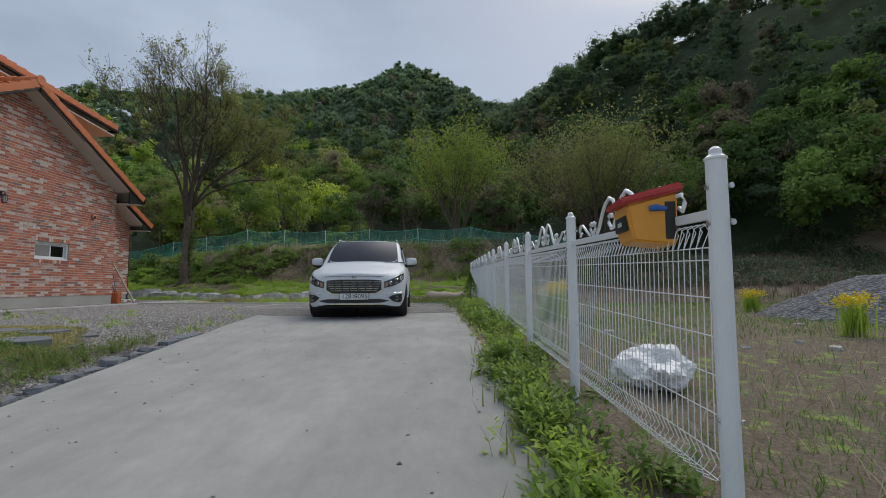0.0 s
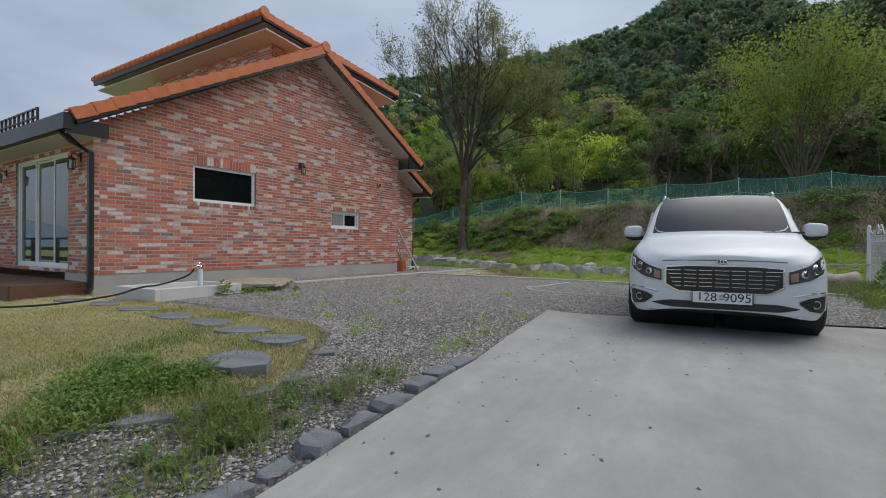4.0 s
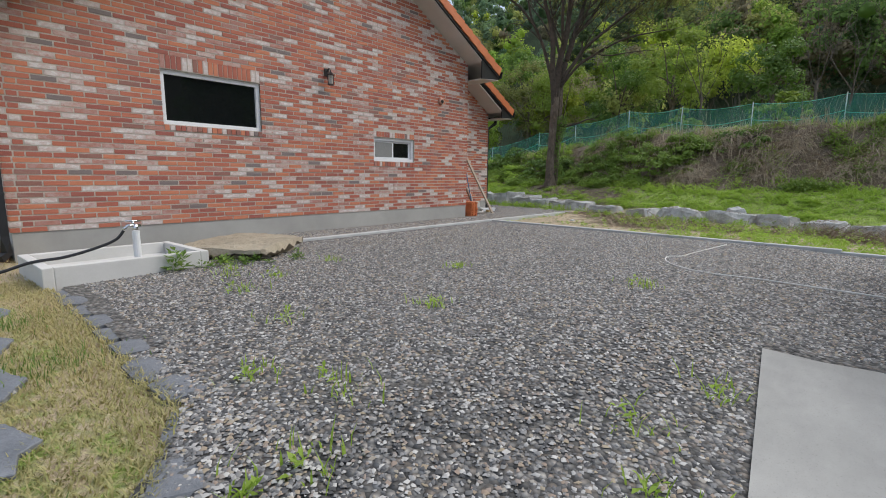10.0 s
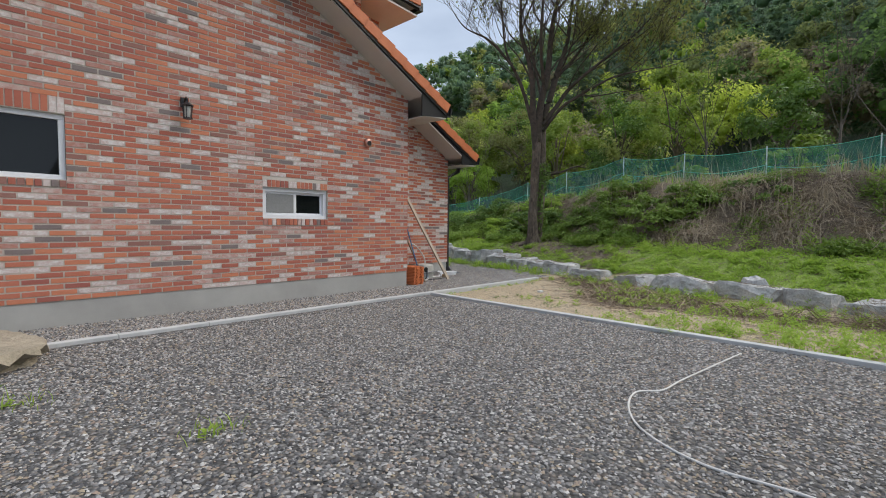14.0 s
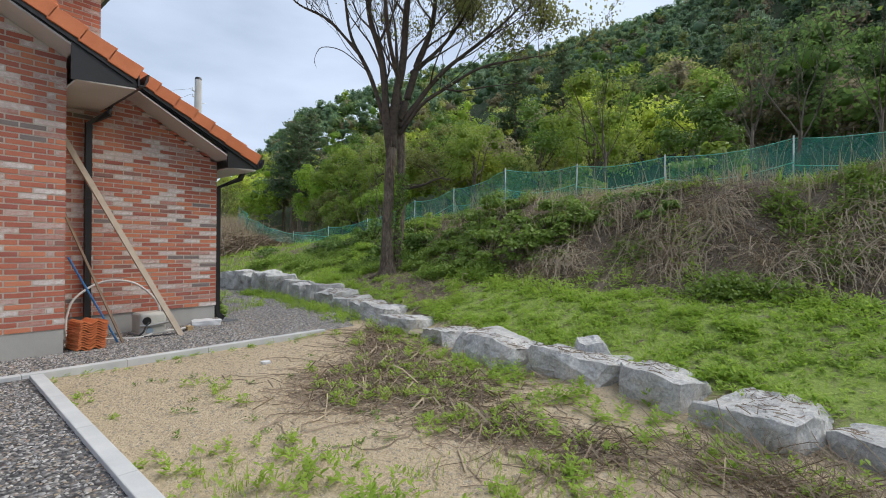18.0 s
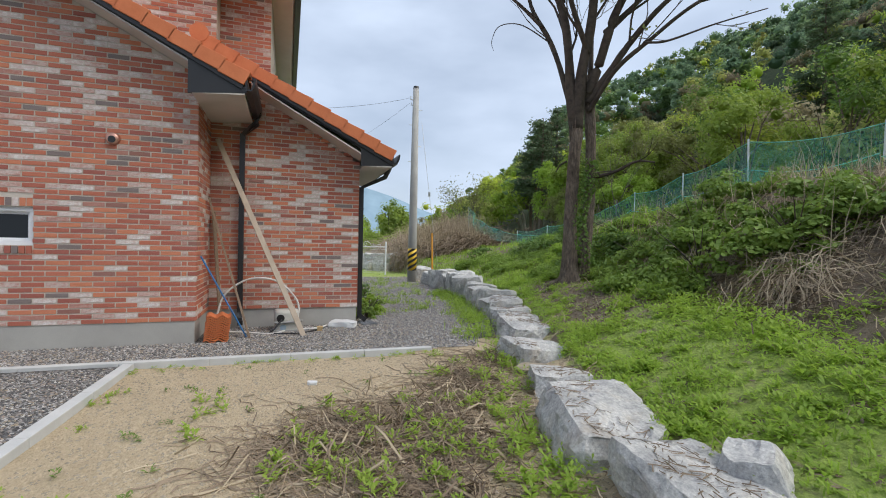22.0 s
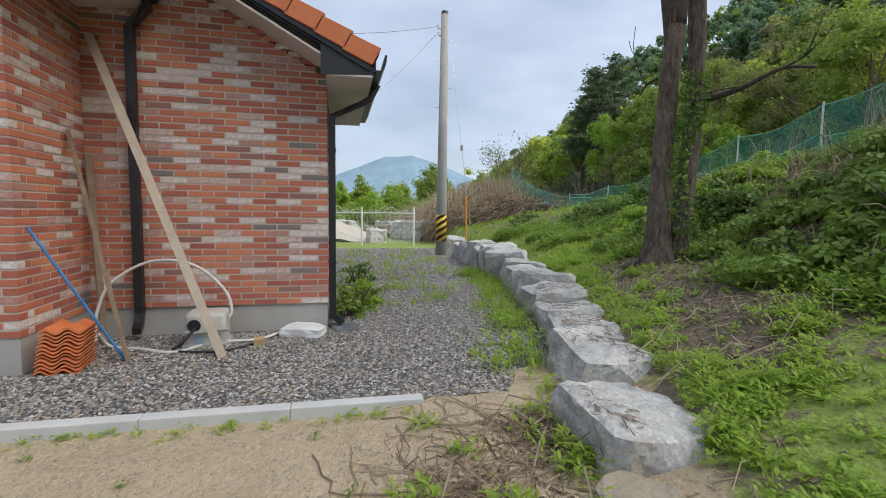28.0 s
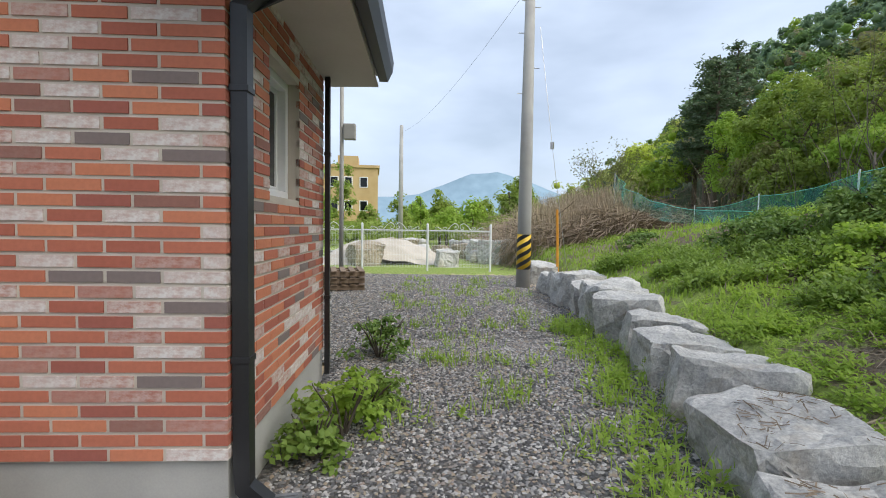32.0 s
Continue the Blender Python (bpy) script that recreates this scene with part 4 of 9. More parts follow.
# ---- boulders, stones ----
def boulder(length, depth, height, seed, flat=0.8, rough=0.06):
    """A quarried boulder: a block cut by slanting planes, its faces broken and its edges chipped."""
    rnd = random.Random(seed)
    bm = bmesh.new()
    box(bm, -length / 2, length / 2, -depth / 2, depth / 2, 0, height)
    for k in range(12):
        a = rnd.uniform(0, 2 * math.pi)
        up = rnd.uniform(-0.25, 1.5 if k % 3 == 0 else 0.7) * (1 - flat * 0.6)
        no = Vector((math.cos(a), math.sin(a), up)).normalized()
        reach = abs(no.x) * length / 2 + abs(no.y) * depth / 2
        co = Vector((0, 0, height * 0.55)) + no * (reach * rnd.uniform(0.72, 1.0) + max(0, no.z) * height * 0.45)
        res = bmesh.ops.bisect_plane(bm, geom=bm.verts[:] + bm.edges[:] + bm.faces[:], plane_co=co, plane_no=no, clear_outer=True)
        rim = [e for e in res["geom_cut"] if isinstance(e, bmesh.types.BMEdge)]
        if len(rim) > 2:
            try:
                bmesh.ops.edgeloop_fill(bm, edges=rim)
            except RuntimeError:
                pass
    bmesh.ops.triangulate(bm, faces=bm.faces[:])
    for _ in range(4):
        long_edges = [e for e in bm.edges if e.calc_length() > 0.11]
        if not long_edges or len(bm.verts) > 2200:
            break
        bmesh.ops.subdivide_edges(bm, edges=long_edges, cuts=1)
        bmesh.ops.triangulate(bm, faces=[f for f in bm.faces if len(f.verts) > 3])
    bm.normal_update()
    bmesh.ops.smooth_vert(bm, verts=bm.verts[:], factor=0.2, use_axis_x=True, use_axis_y=True, use_axis_z=True)
    off = rnd.uniform(0, 50)
    for v in bm.verts:
        p = v.co * 1.6 + Vector((off, off * 0.7, 0))
        q = v.co * 6 + Vector((off, 0, off))
        v.co += v.normal * (noise.noise(p) * rough * 1.1 + (abs(noise.noise(q * 0.6)) - 0.3) * rough * 0.7 + noise.noise(v.co * 17) * rough * 0.25)
    return bm


ROCKS = [(-0.9, 1.0, 0.6, 0.22), (-2.0, 1.0, 0.6, 0.24), (-3.05, 0.95, 0.6, 0.26), (-4.0, 0.8, 0.55, 0.26), (-4.85, 0.75, 0.6, 0.34), (-5.75, 0.95, 0.7, 0.32), (-6.9, 1.2, 0.65, 0.36), (-7.95, 0.75, 0.5, 0.30), (-9.25, 0.95, 0.55, 0.22),
         (-10.25, 0.8, 0.6, 0.38), (-11.05, 0.75, 0.6, 0.33), (-11.8, 0.7, 0.65, 0.34), (-12.7, 1.05, 0.75, 0.38), (-13.65, 0.8, 0.7, 0.44), (-14.5, 0.85, 0.7, 0.46), (-15.35, 0.8, 0.7, 0.50), (-16.2, 0.8, 0.75, 0.58), (-17.1, 0.95, 0.8, 0.64),
         (-18.05, 0.9, 0.8, 0.60), (-18.9, 0.75, 0.75, 0.62), (-19.7, 0.75, 0.7, 0.56), (-20.4, 0.6, 0.6, 0.50), (-22.3, 0.8, 0.7, 0.55), (-23.2, 0.8, 0.7, 0.5)]
for i, (x, length, depth, height) in enumerate(ROCKS):
    rnd = random.Random(300 + i)
    y = float(rock_line(x)) + (0.30 if x > -6.5 else (0.08 if x > -9.8 else 0.06)) + rnd.uniform(-0.07, 0.07)
    slope = math.degrees(math.atan2(float(rock_line(x + 0.5) - rock_line(x - 0.5)), 1.0))
    h = (height - 0.06) * rnd.uniform(0.88, 1.1) * (0.80 if x > -8.5 else 1.0)
    ob = new("boulder", from_bm("boulder", boulder(length * rnd.uniform(0.98, 1.12), depth * rnd.uniform(1.0, 1.3), h + 0.30, 40 + i, 0.25, 0.085), M["rock"]))
    ob.matrix_world = pose(x, y, float(ground_z(x, y - 0.75)) - 0.28, rnd.uniform(-7, 4), rnd.uniform(-7, 7), slope + rnd.uniform(-22, 22))
    tagged(ob, "pale grey quarried boulder in the low retaining row", "boulder", "retaining wall boulders")
for x, y, z, s, seed in ((-5.72, 19.62, 1.00, 0.32, 3), (-8.58, 19.78, 0.86, 0.24, 5)):
    bm = boulder(s * 1.6, s * 1.4, s * 1.3, seed, 0.0, 0.06)
    if seed == 3:
        for v in bm.verts:
            v.co.x *= 1 - 0.45 * max(0, v.co.z) / (s * 1.3)
            v.co.y *= 1 - 0.35 * max(0, v.co.z) / (s * 1.3)
    ob = new("boulder", from_bm("boulder", bm, M["tan_rock"] if seed == 5 else M["rock"]))
    ob.matrix_world = pose(x, y, z - 0.25, 6, -8, 30)
    tagged(ob, "pointed grey boulder lying on the row" if seed == 3 else "small tan block beside the row", "boulder", "retaining wall boulders")

# flat tan boulder by the water point, worn back under its rim
slab_rock = boulder(1.55, 1.4, 0.27, 77, 0.95, 0.05)
for v in slab_rock.verts:
    if v.co.z < 0.17:
        v.co.x *= 0.80 + 0.1 * noise.noise(v.co * 5)
        v.co.y *= 0.80 + 0.1 * noise.noise(v.co * 5)
ob = new("flat_boulder", from_bm("flat_boulder", slab_rock, M["tan_rock"]))
ob.matrix_world = pose(-9.72, 9.2, 0.70, 2, -2, 20)
tagged(ob, "wide flat tan boulder lying in the gravel", "boulder")
# white rock by the wing corner
ob = new("white_sack", from_bm("white_sack", boulder(0.46, 0.36, 0.11, 12, 0.1, 0.05), M["white_plastic"]))
ob.matrix_world = pose(-12.13, 17.98, 0.80, 0, 0, 70)
tagged(ob, "crumpled white plaster lump on the gravel by the wall", "rubble")


def flag(name, x, y, sx, sy, turn, seed, label, thick=0.09, lift=0.022, mat="slate"):
    rnd = random.Random(seed)
    bm = bmesh.new()
    k = 13
    rim = [(sx / 2 * math.cos(2 * math.pi * i / k) * rnd.uniform(0.78, 1.18), sy / 2 * math.sin(2 * math.pi * i / k) * rnd.uniform(0.78, 1.18)) for i in range(k)]
    prism(bm, rim, "z", -thick, lift)
    bmesh.ops.bevel(bm, geom=bm.edges[:], offset=0.004, segments=1, affect="EDGES")
    ob = new(name, from_bm(name, bm, M[mat]))
    fall = math.degrees(math.atan(float(ground_z(x, y + 0.2) - ground_z(x, y - 0.2)) / 0.4))
    ob.matrix_world = Matrix.Translation((x, y, float(ground_z(x, y)))) @ pose(0, 0, 0, fall + rnd.uniform(-1, 1), rnd.uniform(-1, 1), 0) @ pose(0, 0, 0, 0, 0, turn)
    return tagged(ob, label, "stone", "stepping stones")


STONES = [(-5.0, 5.62, 0.62, 0.46), (-5.24, 6.2, 0.56, 0.40), (-5.92, 6.3, 0.58, 0.38), (-6.62, 6.37, 0.60, 0.36), (-7.42, 6.4, 0.62, 0.36), (-8.42, 6.45, 0.62, 0.36), (-9.42, 6.48, 0.62, 0.36), (-10.3, 6.4, 0.6, 0.36)]
for i, (x, y, sx, sy) in enumerate(STONES):
    flag("stepping_stone", x, y, sx, sy, 10 * (i % 3), i, "dark flat stepping stone set in the dry lawn")


def edge_stone(x, y, length, w, h, turn, seed, label, flat=0.9, rough=0.02):
    bm = boulder(length, w, h + 0.15, seed, flat, rough)
    ob = new("edging_stone", from_bm("edging_stone", bm, M["slate"]))
    ob.matrix_world = pose(x, y, float(ground_z(x, y)) - 0.15, 0, 0, turn)
    return tagged(ob, label, "stone", "basalt edging")


rnd = random.Random(5)
lawn_edge = [(-8.95, 7.08), (-5.75, 7.03), (-5.05, 6.72), (-4.62, 6.15), (-4.46, 5.6), (-4.58, 4.9), (-4.86, 4.2), (-5.2, 3.6), (-6.2, 2.3)]
for (ax, ay), (bx, by) in zip(lawn_edge, lawn_edge[1:]):
    d = math.hypot(bx - ax, by - ay)
    k = max(1, round(d / 0.42))
    for j in range(k):
        f = (j + 0.5) / k
        edge_stone(ax + (bx - ax) * f + rnd.uniform(-0.03, 0.03), ay + (by - ay) * f + rnd.uniform(-0.03, 0.03), d / k * rnd.uniform(0.85, 1.0), rnd.uniform(0.14, 0.20), 0.006, math.degrees(math.atan2(by - ay, bx - ax)), rnd.randint(0, 9999), "dark basalt edging stone along the lawn")
y = -1.0
while y < 6.8:
    s = rnd.uniform(0.24, 0.42)
    x = float(ramped(y, [-8, 0, 3.6, 5.0, 6.9], [-3.7, -3.52, -3.46, -3.47, -3.53]))
    edge_stone(x - 0.10 + rnd.uniform(-0.025, 0.015), y + s / 2, s * rnd.uniform(0.9, 1.0), rnd.uniform(0.14, 0.20), rnd.uniform(0.03, 0.065), 90 + rnd.uniform(-9, 9), rnd.randint(0, 9999), "dark basalt edging stone along the driveway", 0.5, 0.05)
    y += s


# ---- plants ----
rng = np.random.default_rng(7)


def unit(v):
    return v / np.maximum(np.linalg.norm(v, axis=-1, keepdims=True), 1e-9)


def leaves(points, size, flat=0.0, long=1.7, facing=None):
    """Small rhombic leaves at points, turned at random or towards a facing. size: one, or one a point."""
    k = len(points)
    size = np.broadcast_to(np.asarray(size, dtype=float), (k,))[:, None] * rng.uniform(0.7, 1.3, (k, 1))
    if facing is None:
        d = unit(rng.normal(size=(k, 3)) * (1, 1, 1 - flat * 0.7))
        s = unit(np.cross(d, rng.normal(size=(k, 3))))
    else:
        n = unit(facing + rng.normal(size=(k, 3)) * 0.45)
        d = unit(np.cross(n, rng.normal(size=(k, 3))))
        s = unit(np.cross(n, d))
    a = points - d * size * long / 2
    b = points + s * size / 2
    c = points + d * size * long / 2
    e = points - s * size / 2
    return np.stack([a, b, c, e], 1).reshape(-1, 3), np.arange(4 * k).reshape(k, 4)


def blades(roots, height, width, lean=0.35, bend=0.5):
    """Bent grass blades of two joints from their roots."""
    k = len(roots)
    h = np.broadcast_to(np.asarray(height, dtype=float), (k,))[:, None] * rng.uniform(0.55, 1.25, (k, 1))
    a = rng.uniform(0, 2 * np.pi, (k, 1))
    out = np.concatenate([np.cos(a), np.sin(a), np.zeros((k, 1))], 1)
    side = np.concatenate([-np.sin(a), np.cos(a), np.zeros((k, 1))], 1) * width * rng.uniform(0.7, 1.3, (k, 1)) / 2
    tilt = rng.uniform(0.05, 1, (k, 1)) * lean
    mid = roots + out * h * 0.5 * tilt + np.array([0, 0, 1]) * h * 0.55
    tip = mid + out * h * 0.5 * (tilt + rng.uniform(0.1, 1, (k, 1)) * bend) + np.array([0, 0, 1]) * h * 0.42
    v = np.stack([roots - side, roots + side, mid + side * 0.85, mid - side * 0.85, tip + side * 0.12, tip - side * 0.12], 1).reshape(-1, 3)
    i = np.arange(k)[:, None] * 6
    return v, np.concatenate([i + [0, 1, 2, 3], i + [3, 2, 4, 5]], 0)


def plantlets(c, per, height, leaf, wide=0.3, spread=0.03):
    """Leafy herbs: pointed leaves that spread out and up from a short stem."""
    tall = np.repeat(height * rng.uniform(0.5, 1.3, (len(c), 1)), per, 0)
    p = np.repeat(c, per, 0)
    k = len(p)
    u = rng.random((k, 1))
    a, e = rng.uniform(0, 2 * np.pi, (k, 1)), rng.uniform(0.1, 0.8, (k, 1)) + 0.35 * u
    d = np.concatenate([np.cos(a) * np.cos(e), np.sin(a) * np.cos(e), np.sin(e)], 1)
    p = p + u * tall * (0, 0, 1) + rng.normal(size=(k, 3)) * (spread, spread, 0)
    n = leaf * rng.uniform(0.6, 1.3, (k, 1)) * (1.15 - 0.5 * u)
    side = unit(np.cross(d, (0, 0, 1.0))) * n * wide / 2
    mid = p + d * n * 0.5
    tip = p + d * n - (0, 0, 0.2) * n
    return np.stack([p, mid + side, tip, mid - side], 1).reshape(-1, 3), np.arange(4 * k).reshape(k, 4)


def lie(x, y):
    """Height of the rough ground sheet."""
    i = np.clip(np.searchsorted(xs, x) - 1, 0, nx - 2)
    j = np.clip(np.searchsorted(ys, y) - 1, 0, ny - 2)
    u, v = (x - xs[i]) / (xs[i + 1] - xs[i]), (y - ys[j]) / (ys[j + 1] - ys[j])
    return (Z[j, i] * (1 - u) + Z[j, i + 1] * u) * (1 - v) + (Z[j + 1, i] * (1 - u) + Z[j + 1, i + 1] * u) * v


def surface(x, y):
    x, y = np.asarray(x, dtype=float), np.asarray(y, dtype=float)
    bare = (y > rock_line(x) - 0.3) | (x > 0.5) | ((x > -10) & (y > 15.35))
    return np.where(bare, lie(x, y), ground_z(x, y))


def hanging(roots, length, width, steps=5, arch=0.16):
    """Dead grass and stems that arch out and hang down the slope."""
    k = len(roots)
    p = roots.copy()
    rows = [p.copy()]
    a = rng.normal(size=k) * 0.95
    ln = length * rng.uniform(0.5, 1.3, k)
    up = arch * rng.uniform(0.2, 1.2, k)
    for s in range(steps):
        a = a + rng.normal(size=k) * 0.5
        p = p.copy()
        p[:, 0] += np.sin(a) * ln / steps
        p[:, 1] -= np.cos(a) * ln / steps
        p[:, 2] = surface(p[:, 0], p[:, 1]) + 0.02 + up * math.sin(math.pi * (s + 1) / (steps + 0.6))
        rows.append(p)
    rows = np.stack(rows, 1)
    w = np.stack([np.cos(a), np.sin(a), np.full(k, 0.5)], 1)[:, None, :] * width / 2
    v = np.concatenate([rows - w, rows + w], 1).reshape(-1, 3)
    n1 = steps + 1
    i = np.arange(k)[:, None] * 2 * n1
    return v, np.concatenate([i + [s, s + 1, n1 + s + 1, n1 + s] for s in range(steps)], 0)


def joined(pieces):
    vs, fs, at = [], [], 0
    for v, f in pieces:
        vs.append(v)
        fs.append(f + at)
        at += len(v)
    return np.concatenate(vs), np.concatenate(fs)


def scattered(k, x0, x1, y0, y1, keep=None, lift=0.0):
    x, y = rng.uniform(x0, x1, k), rng.uniform(y0, y1, k)
    if keep is not None:
        ok = keep(x, y)
        x, y = x[ok], y[ok]
    return np.stack([x, y, surface(x, y) + lift], 1)


def clumped(k, centres, radius):
    c = centres[rng.integers(0, len(centres), k)]
    p = c[:, :2] + rng.normal(size=(k, 2)) * np.broadcast_to(np.asarray(radius), (k,))[:, None]
    return np.stack([p[:, 0], p[:, 1], surface(p[:, 0], p[:, 1]) - 0.01], 1)


def vines(roots, length, width, droop=0.5, steps=5):
    """Thin dry stems that wander from their roots, as flat ribbons."""
    k = len(roots)
    p = roots.copy()
    a = rng.uniform(0, 2 * np.pi, k)
    rows = [p.copy()]
    z = rng.uniform(0.2, 1.0, k)
    for s in range(steps):
        a = a + rng.normal(size=k) * 0.7
        p = p + np.stack([np.cos(a), np.sin(a), z], 1) * (length / steps) * rng.uniform(0.6, 1.2, (k, 1))
        z = z - rng.uniform(0, 2 * droop, k)
        p[:, 2] = np.maximum(p[:, 2], surface(p[:, 0], p[:, 1]) + 0.01)
        rows.append(p.copy())
    rows = np.stack(rows, 1)
    w = np.stack([np.sin(a), -np.cos(a), np.full(k, 0.6)], 1)[:, None, :] * width / 2
    v = np.concatenate([rows - w, rows + w], 1).reshape(-1, 3)
    n1 = steps + 1
    i = np.arange(k)[:, None] * 2 * n1
    return v, np.concatenate([i + [s, s + 1, n1 + s + 1, n1 + s] for s in range(steps)], 0)


# wooded hillside
QUAD_BALL = []
for axis in range(3):
    for sign in (-1, 1):
        for u in (-1, 0):
            for v in (-1, 0):
                q = [(u, v), (u + 1, v), (u + 1, v + 1), (u, v + 1)]
                QUAD_BALL.append([tuple(np.roll((sign, a, b), axis)) for a, b in (q if sign > 0 else q[::-1])])
BALL_V = sorted({p for f in QUAD_BALL for p in f})
BALL_F = np.array([[BALL_V.index(p) for p in f] for f in QUAD_BALL])
BALL_V = unit(np.array(BALL_V, dtype=float))


def clumps(centres, sizes, k, leaf, core=0.80, ragged=0.22, turned=(0, 0, 0.35), light=False):
    """A crown of rounded clumps: each a lumpy mass of shade leaves with k small leaves standing out of it. sizes: three radii a clump; light: leaves of three corners."""
    n = len(centres)
    body = centres[:, None, :] + BALL_V[None] * sizes[:, None, :] * core * rng.uniform(0.78, 1.12, (n, len(BALL_V), 1))
    pieces = [(body.reshape(-1, 3), (np.arange(n)[:, None, None] * len(BALL_V) + BALL_F[None]).reshape(-1, 4))]
    u = unit(rng.normal(size=(n * k, 3)))
    u[:, 2] = np.where(u[:, 2] < -0.4, -u[:, 2], u[:, 2])
    p = np.repeat(centres, k, 0) + u * np.repeat(sizes, k, 0) * (1.02 - np.abs(rng.normal(size=(n * k, 1))) * ragged)
    if light:
        v, f = leaves(p, leaf * 1.35, 0.0, 1.4, unit(u + turned))
        v = v.reshape(-1, 4, 3)[:, :3].reshape(-1, 3)
        body, quad = pieces[0]
        return joined([(body, np.concatenate([quad[:, :3], quad[:, [0, 2, 3]]])), (v, np.arange(len(v)).reshape(-1, 3))])
    pieces.append(leaves(p, leaf, 0.0, 1.6, unit(u + turned)))
    return joined(pieces)


woods, wood_tones = {}, {}
# tones carry the light: sunlit side, shaded side, pines paled as by haze
SUNLIT = np.array([(0.50, 0.58, 0.11), (0.39, 0.52, 0.10), (0.27, 0.41, 0.09), (0.46, 0.49, 0.18), (0.40, 0.36, 0.24)])
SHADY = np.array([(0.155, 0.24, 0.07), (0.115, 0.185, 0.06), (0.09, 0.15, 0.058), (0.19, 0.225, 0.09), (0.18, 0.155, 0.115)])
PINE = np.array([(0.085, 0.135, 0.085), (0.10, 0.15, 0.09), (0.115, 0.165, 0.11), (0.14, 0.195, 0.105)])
for r0, r1, step in ((30, 48, 3.6), (48, 75, 3.6), (75, 105, 3.3), (105, 150, 3.4)):
    k = int(math.radians(144) * (r1 ** 2 - r0 ** 2) / 2 / (step * step) * 1.5)
    rr = np.sqrt(rng.uniform(r0 ** 2, r1 ** 2, k))
    az = np.radians(rng.uniform(-78, 66, k))
    px, py = -3 + rr * np.sin(az), 10 + rr * np.cos(az)
    high = hill(px, py)
    toe = ramped(np.degrees(az), [-75, -50, -20, 0, 25, 50, 90], [60, 40, 27, 25, 30, 30, 30])
    rim = ramped(np.degrees(az), [-75, -50, -20, 0, 9, 20, 45, 90], [150, 120, 130, 135, 120, 95, 80, 80])
    ok = (rr > toe + 2.5) & (high > 0.4) & (rr < rim + 2)
    for x, y, h, r, az1 in zip(px[ok], py[ok], high[ok], rr[ok], np.degrees(az[ok])):
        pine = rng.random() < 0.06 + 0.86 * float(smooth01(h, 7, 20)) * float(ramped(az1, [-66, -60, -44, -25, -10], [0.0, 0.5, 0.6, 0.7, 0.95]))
        small = 1.1 if r < 60 else (0.9 if r < 80 else 0.62)
        tall = rng.uniform(5.0, 8.6) * small * (1.1 if pine else 0.95)
        wide = rng.uniform(1.6, 2.8) * small * (0.8 if pine and r < 75 else 1.1) * (1 if r < 75 else 1.3)
        z0 = float(ground_z(x, y))
        n, k = (14, 125) if r < 50 else ((10, 52) if r < 75 else ((10, 42) if az1 > 4 else (6, 26)))
        wide *= 1.35 if az1 > 4 and r > 60 else 1
        where = unit(rng.normal(size=(n, 3)))
        where[:, 2] = where[:, 2] * 0.85 + 0.1
        where *= rng.uniform(0.35, 0.85, (n, 1))
        size = rng.uniform(0.26, 0.50, (n, 1)) * (wide, wide, wide * 0.9)
        where = where * (wide, wide, tall * 0.45)
        if pine and r < 75:
            f = np.clip(1.15 - (where[:, 2:3] / (tall * 0.45) + 1) * 0.36, 0.3, 1.3)
            where[:, :2] *= f
            size = size * (f * 0.6 + 0.4) * (1, 1, 0.6)
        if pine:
            # pines left of straight ahead painted brighter, as on better-lit slopes
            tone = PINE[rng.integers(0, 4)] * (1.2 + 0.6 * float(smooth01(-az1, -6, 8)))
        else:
            # light painted by bearing: left and lower slopes take the sunlit tones
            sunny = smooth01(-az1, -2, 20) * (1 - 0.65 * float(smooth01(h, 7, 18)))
            tone = 0.88 * (SUNLIT if rng.random() < sunny else SHADY * 1.35)[min(4, int(rng.random() * 5))]
        kind = ("pine" if pine else "broad", r >= 48)
        v, f = clumps(where + (x, y, z0 + tall * 0.52), size, k, (0.05 if pine else 0.07) + r * 0.0028, 0.30 if r < 60 else (0.34 if az1 > 4 else 0.5), 0.3, light=r >= 48)
        woods.setdefault(kind, []).append((v, f))
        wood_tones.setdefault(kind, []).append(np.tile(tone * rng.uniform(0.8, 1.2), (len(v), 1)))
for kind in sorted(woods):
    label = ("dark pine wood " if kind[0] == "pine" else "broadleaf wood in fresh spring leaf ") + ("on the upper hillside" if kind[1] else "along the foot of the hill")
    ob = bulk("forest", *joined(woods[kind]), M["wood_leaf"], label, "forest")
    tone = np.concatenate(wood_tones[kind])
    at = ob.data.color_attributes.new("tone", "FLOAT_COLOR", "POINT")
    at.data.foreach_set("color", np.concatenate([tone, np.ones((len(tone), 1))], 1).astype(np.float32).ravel())


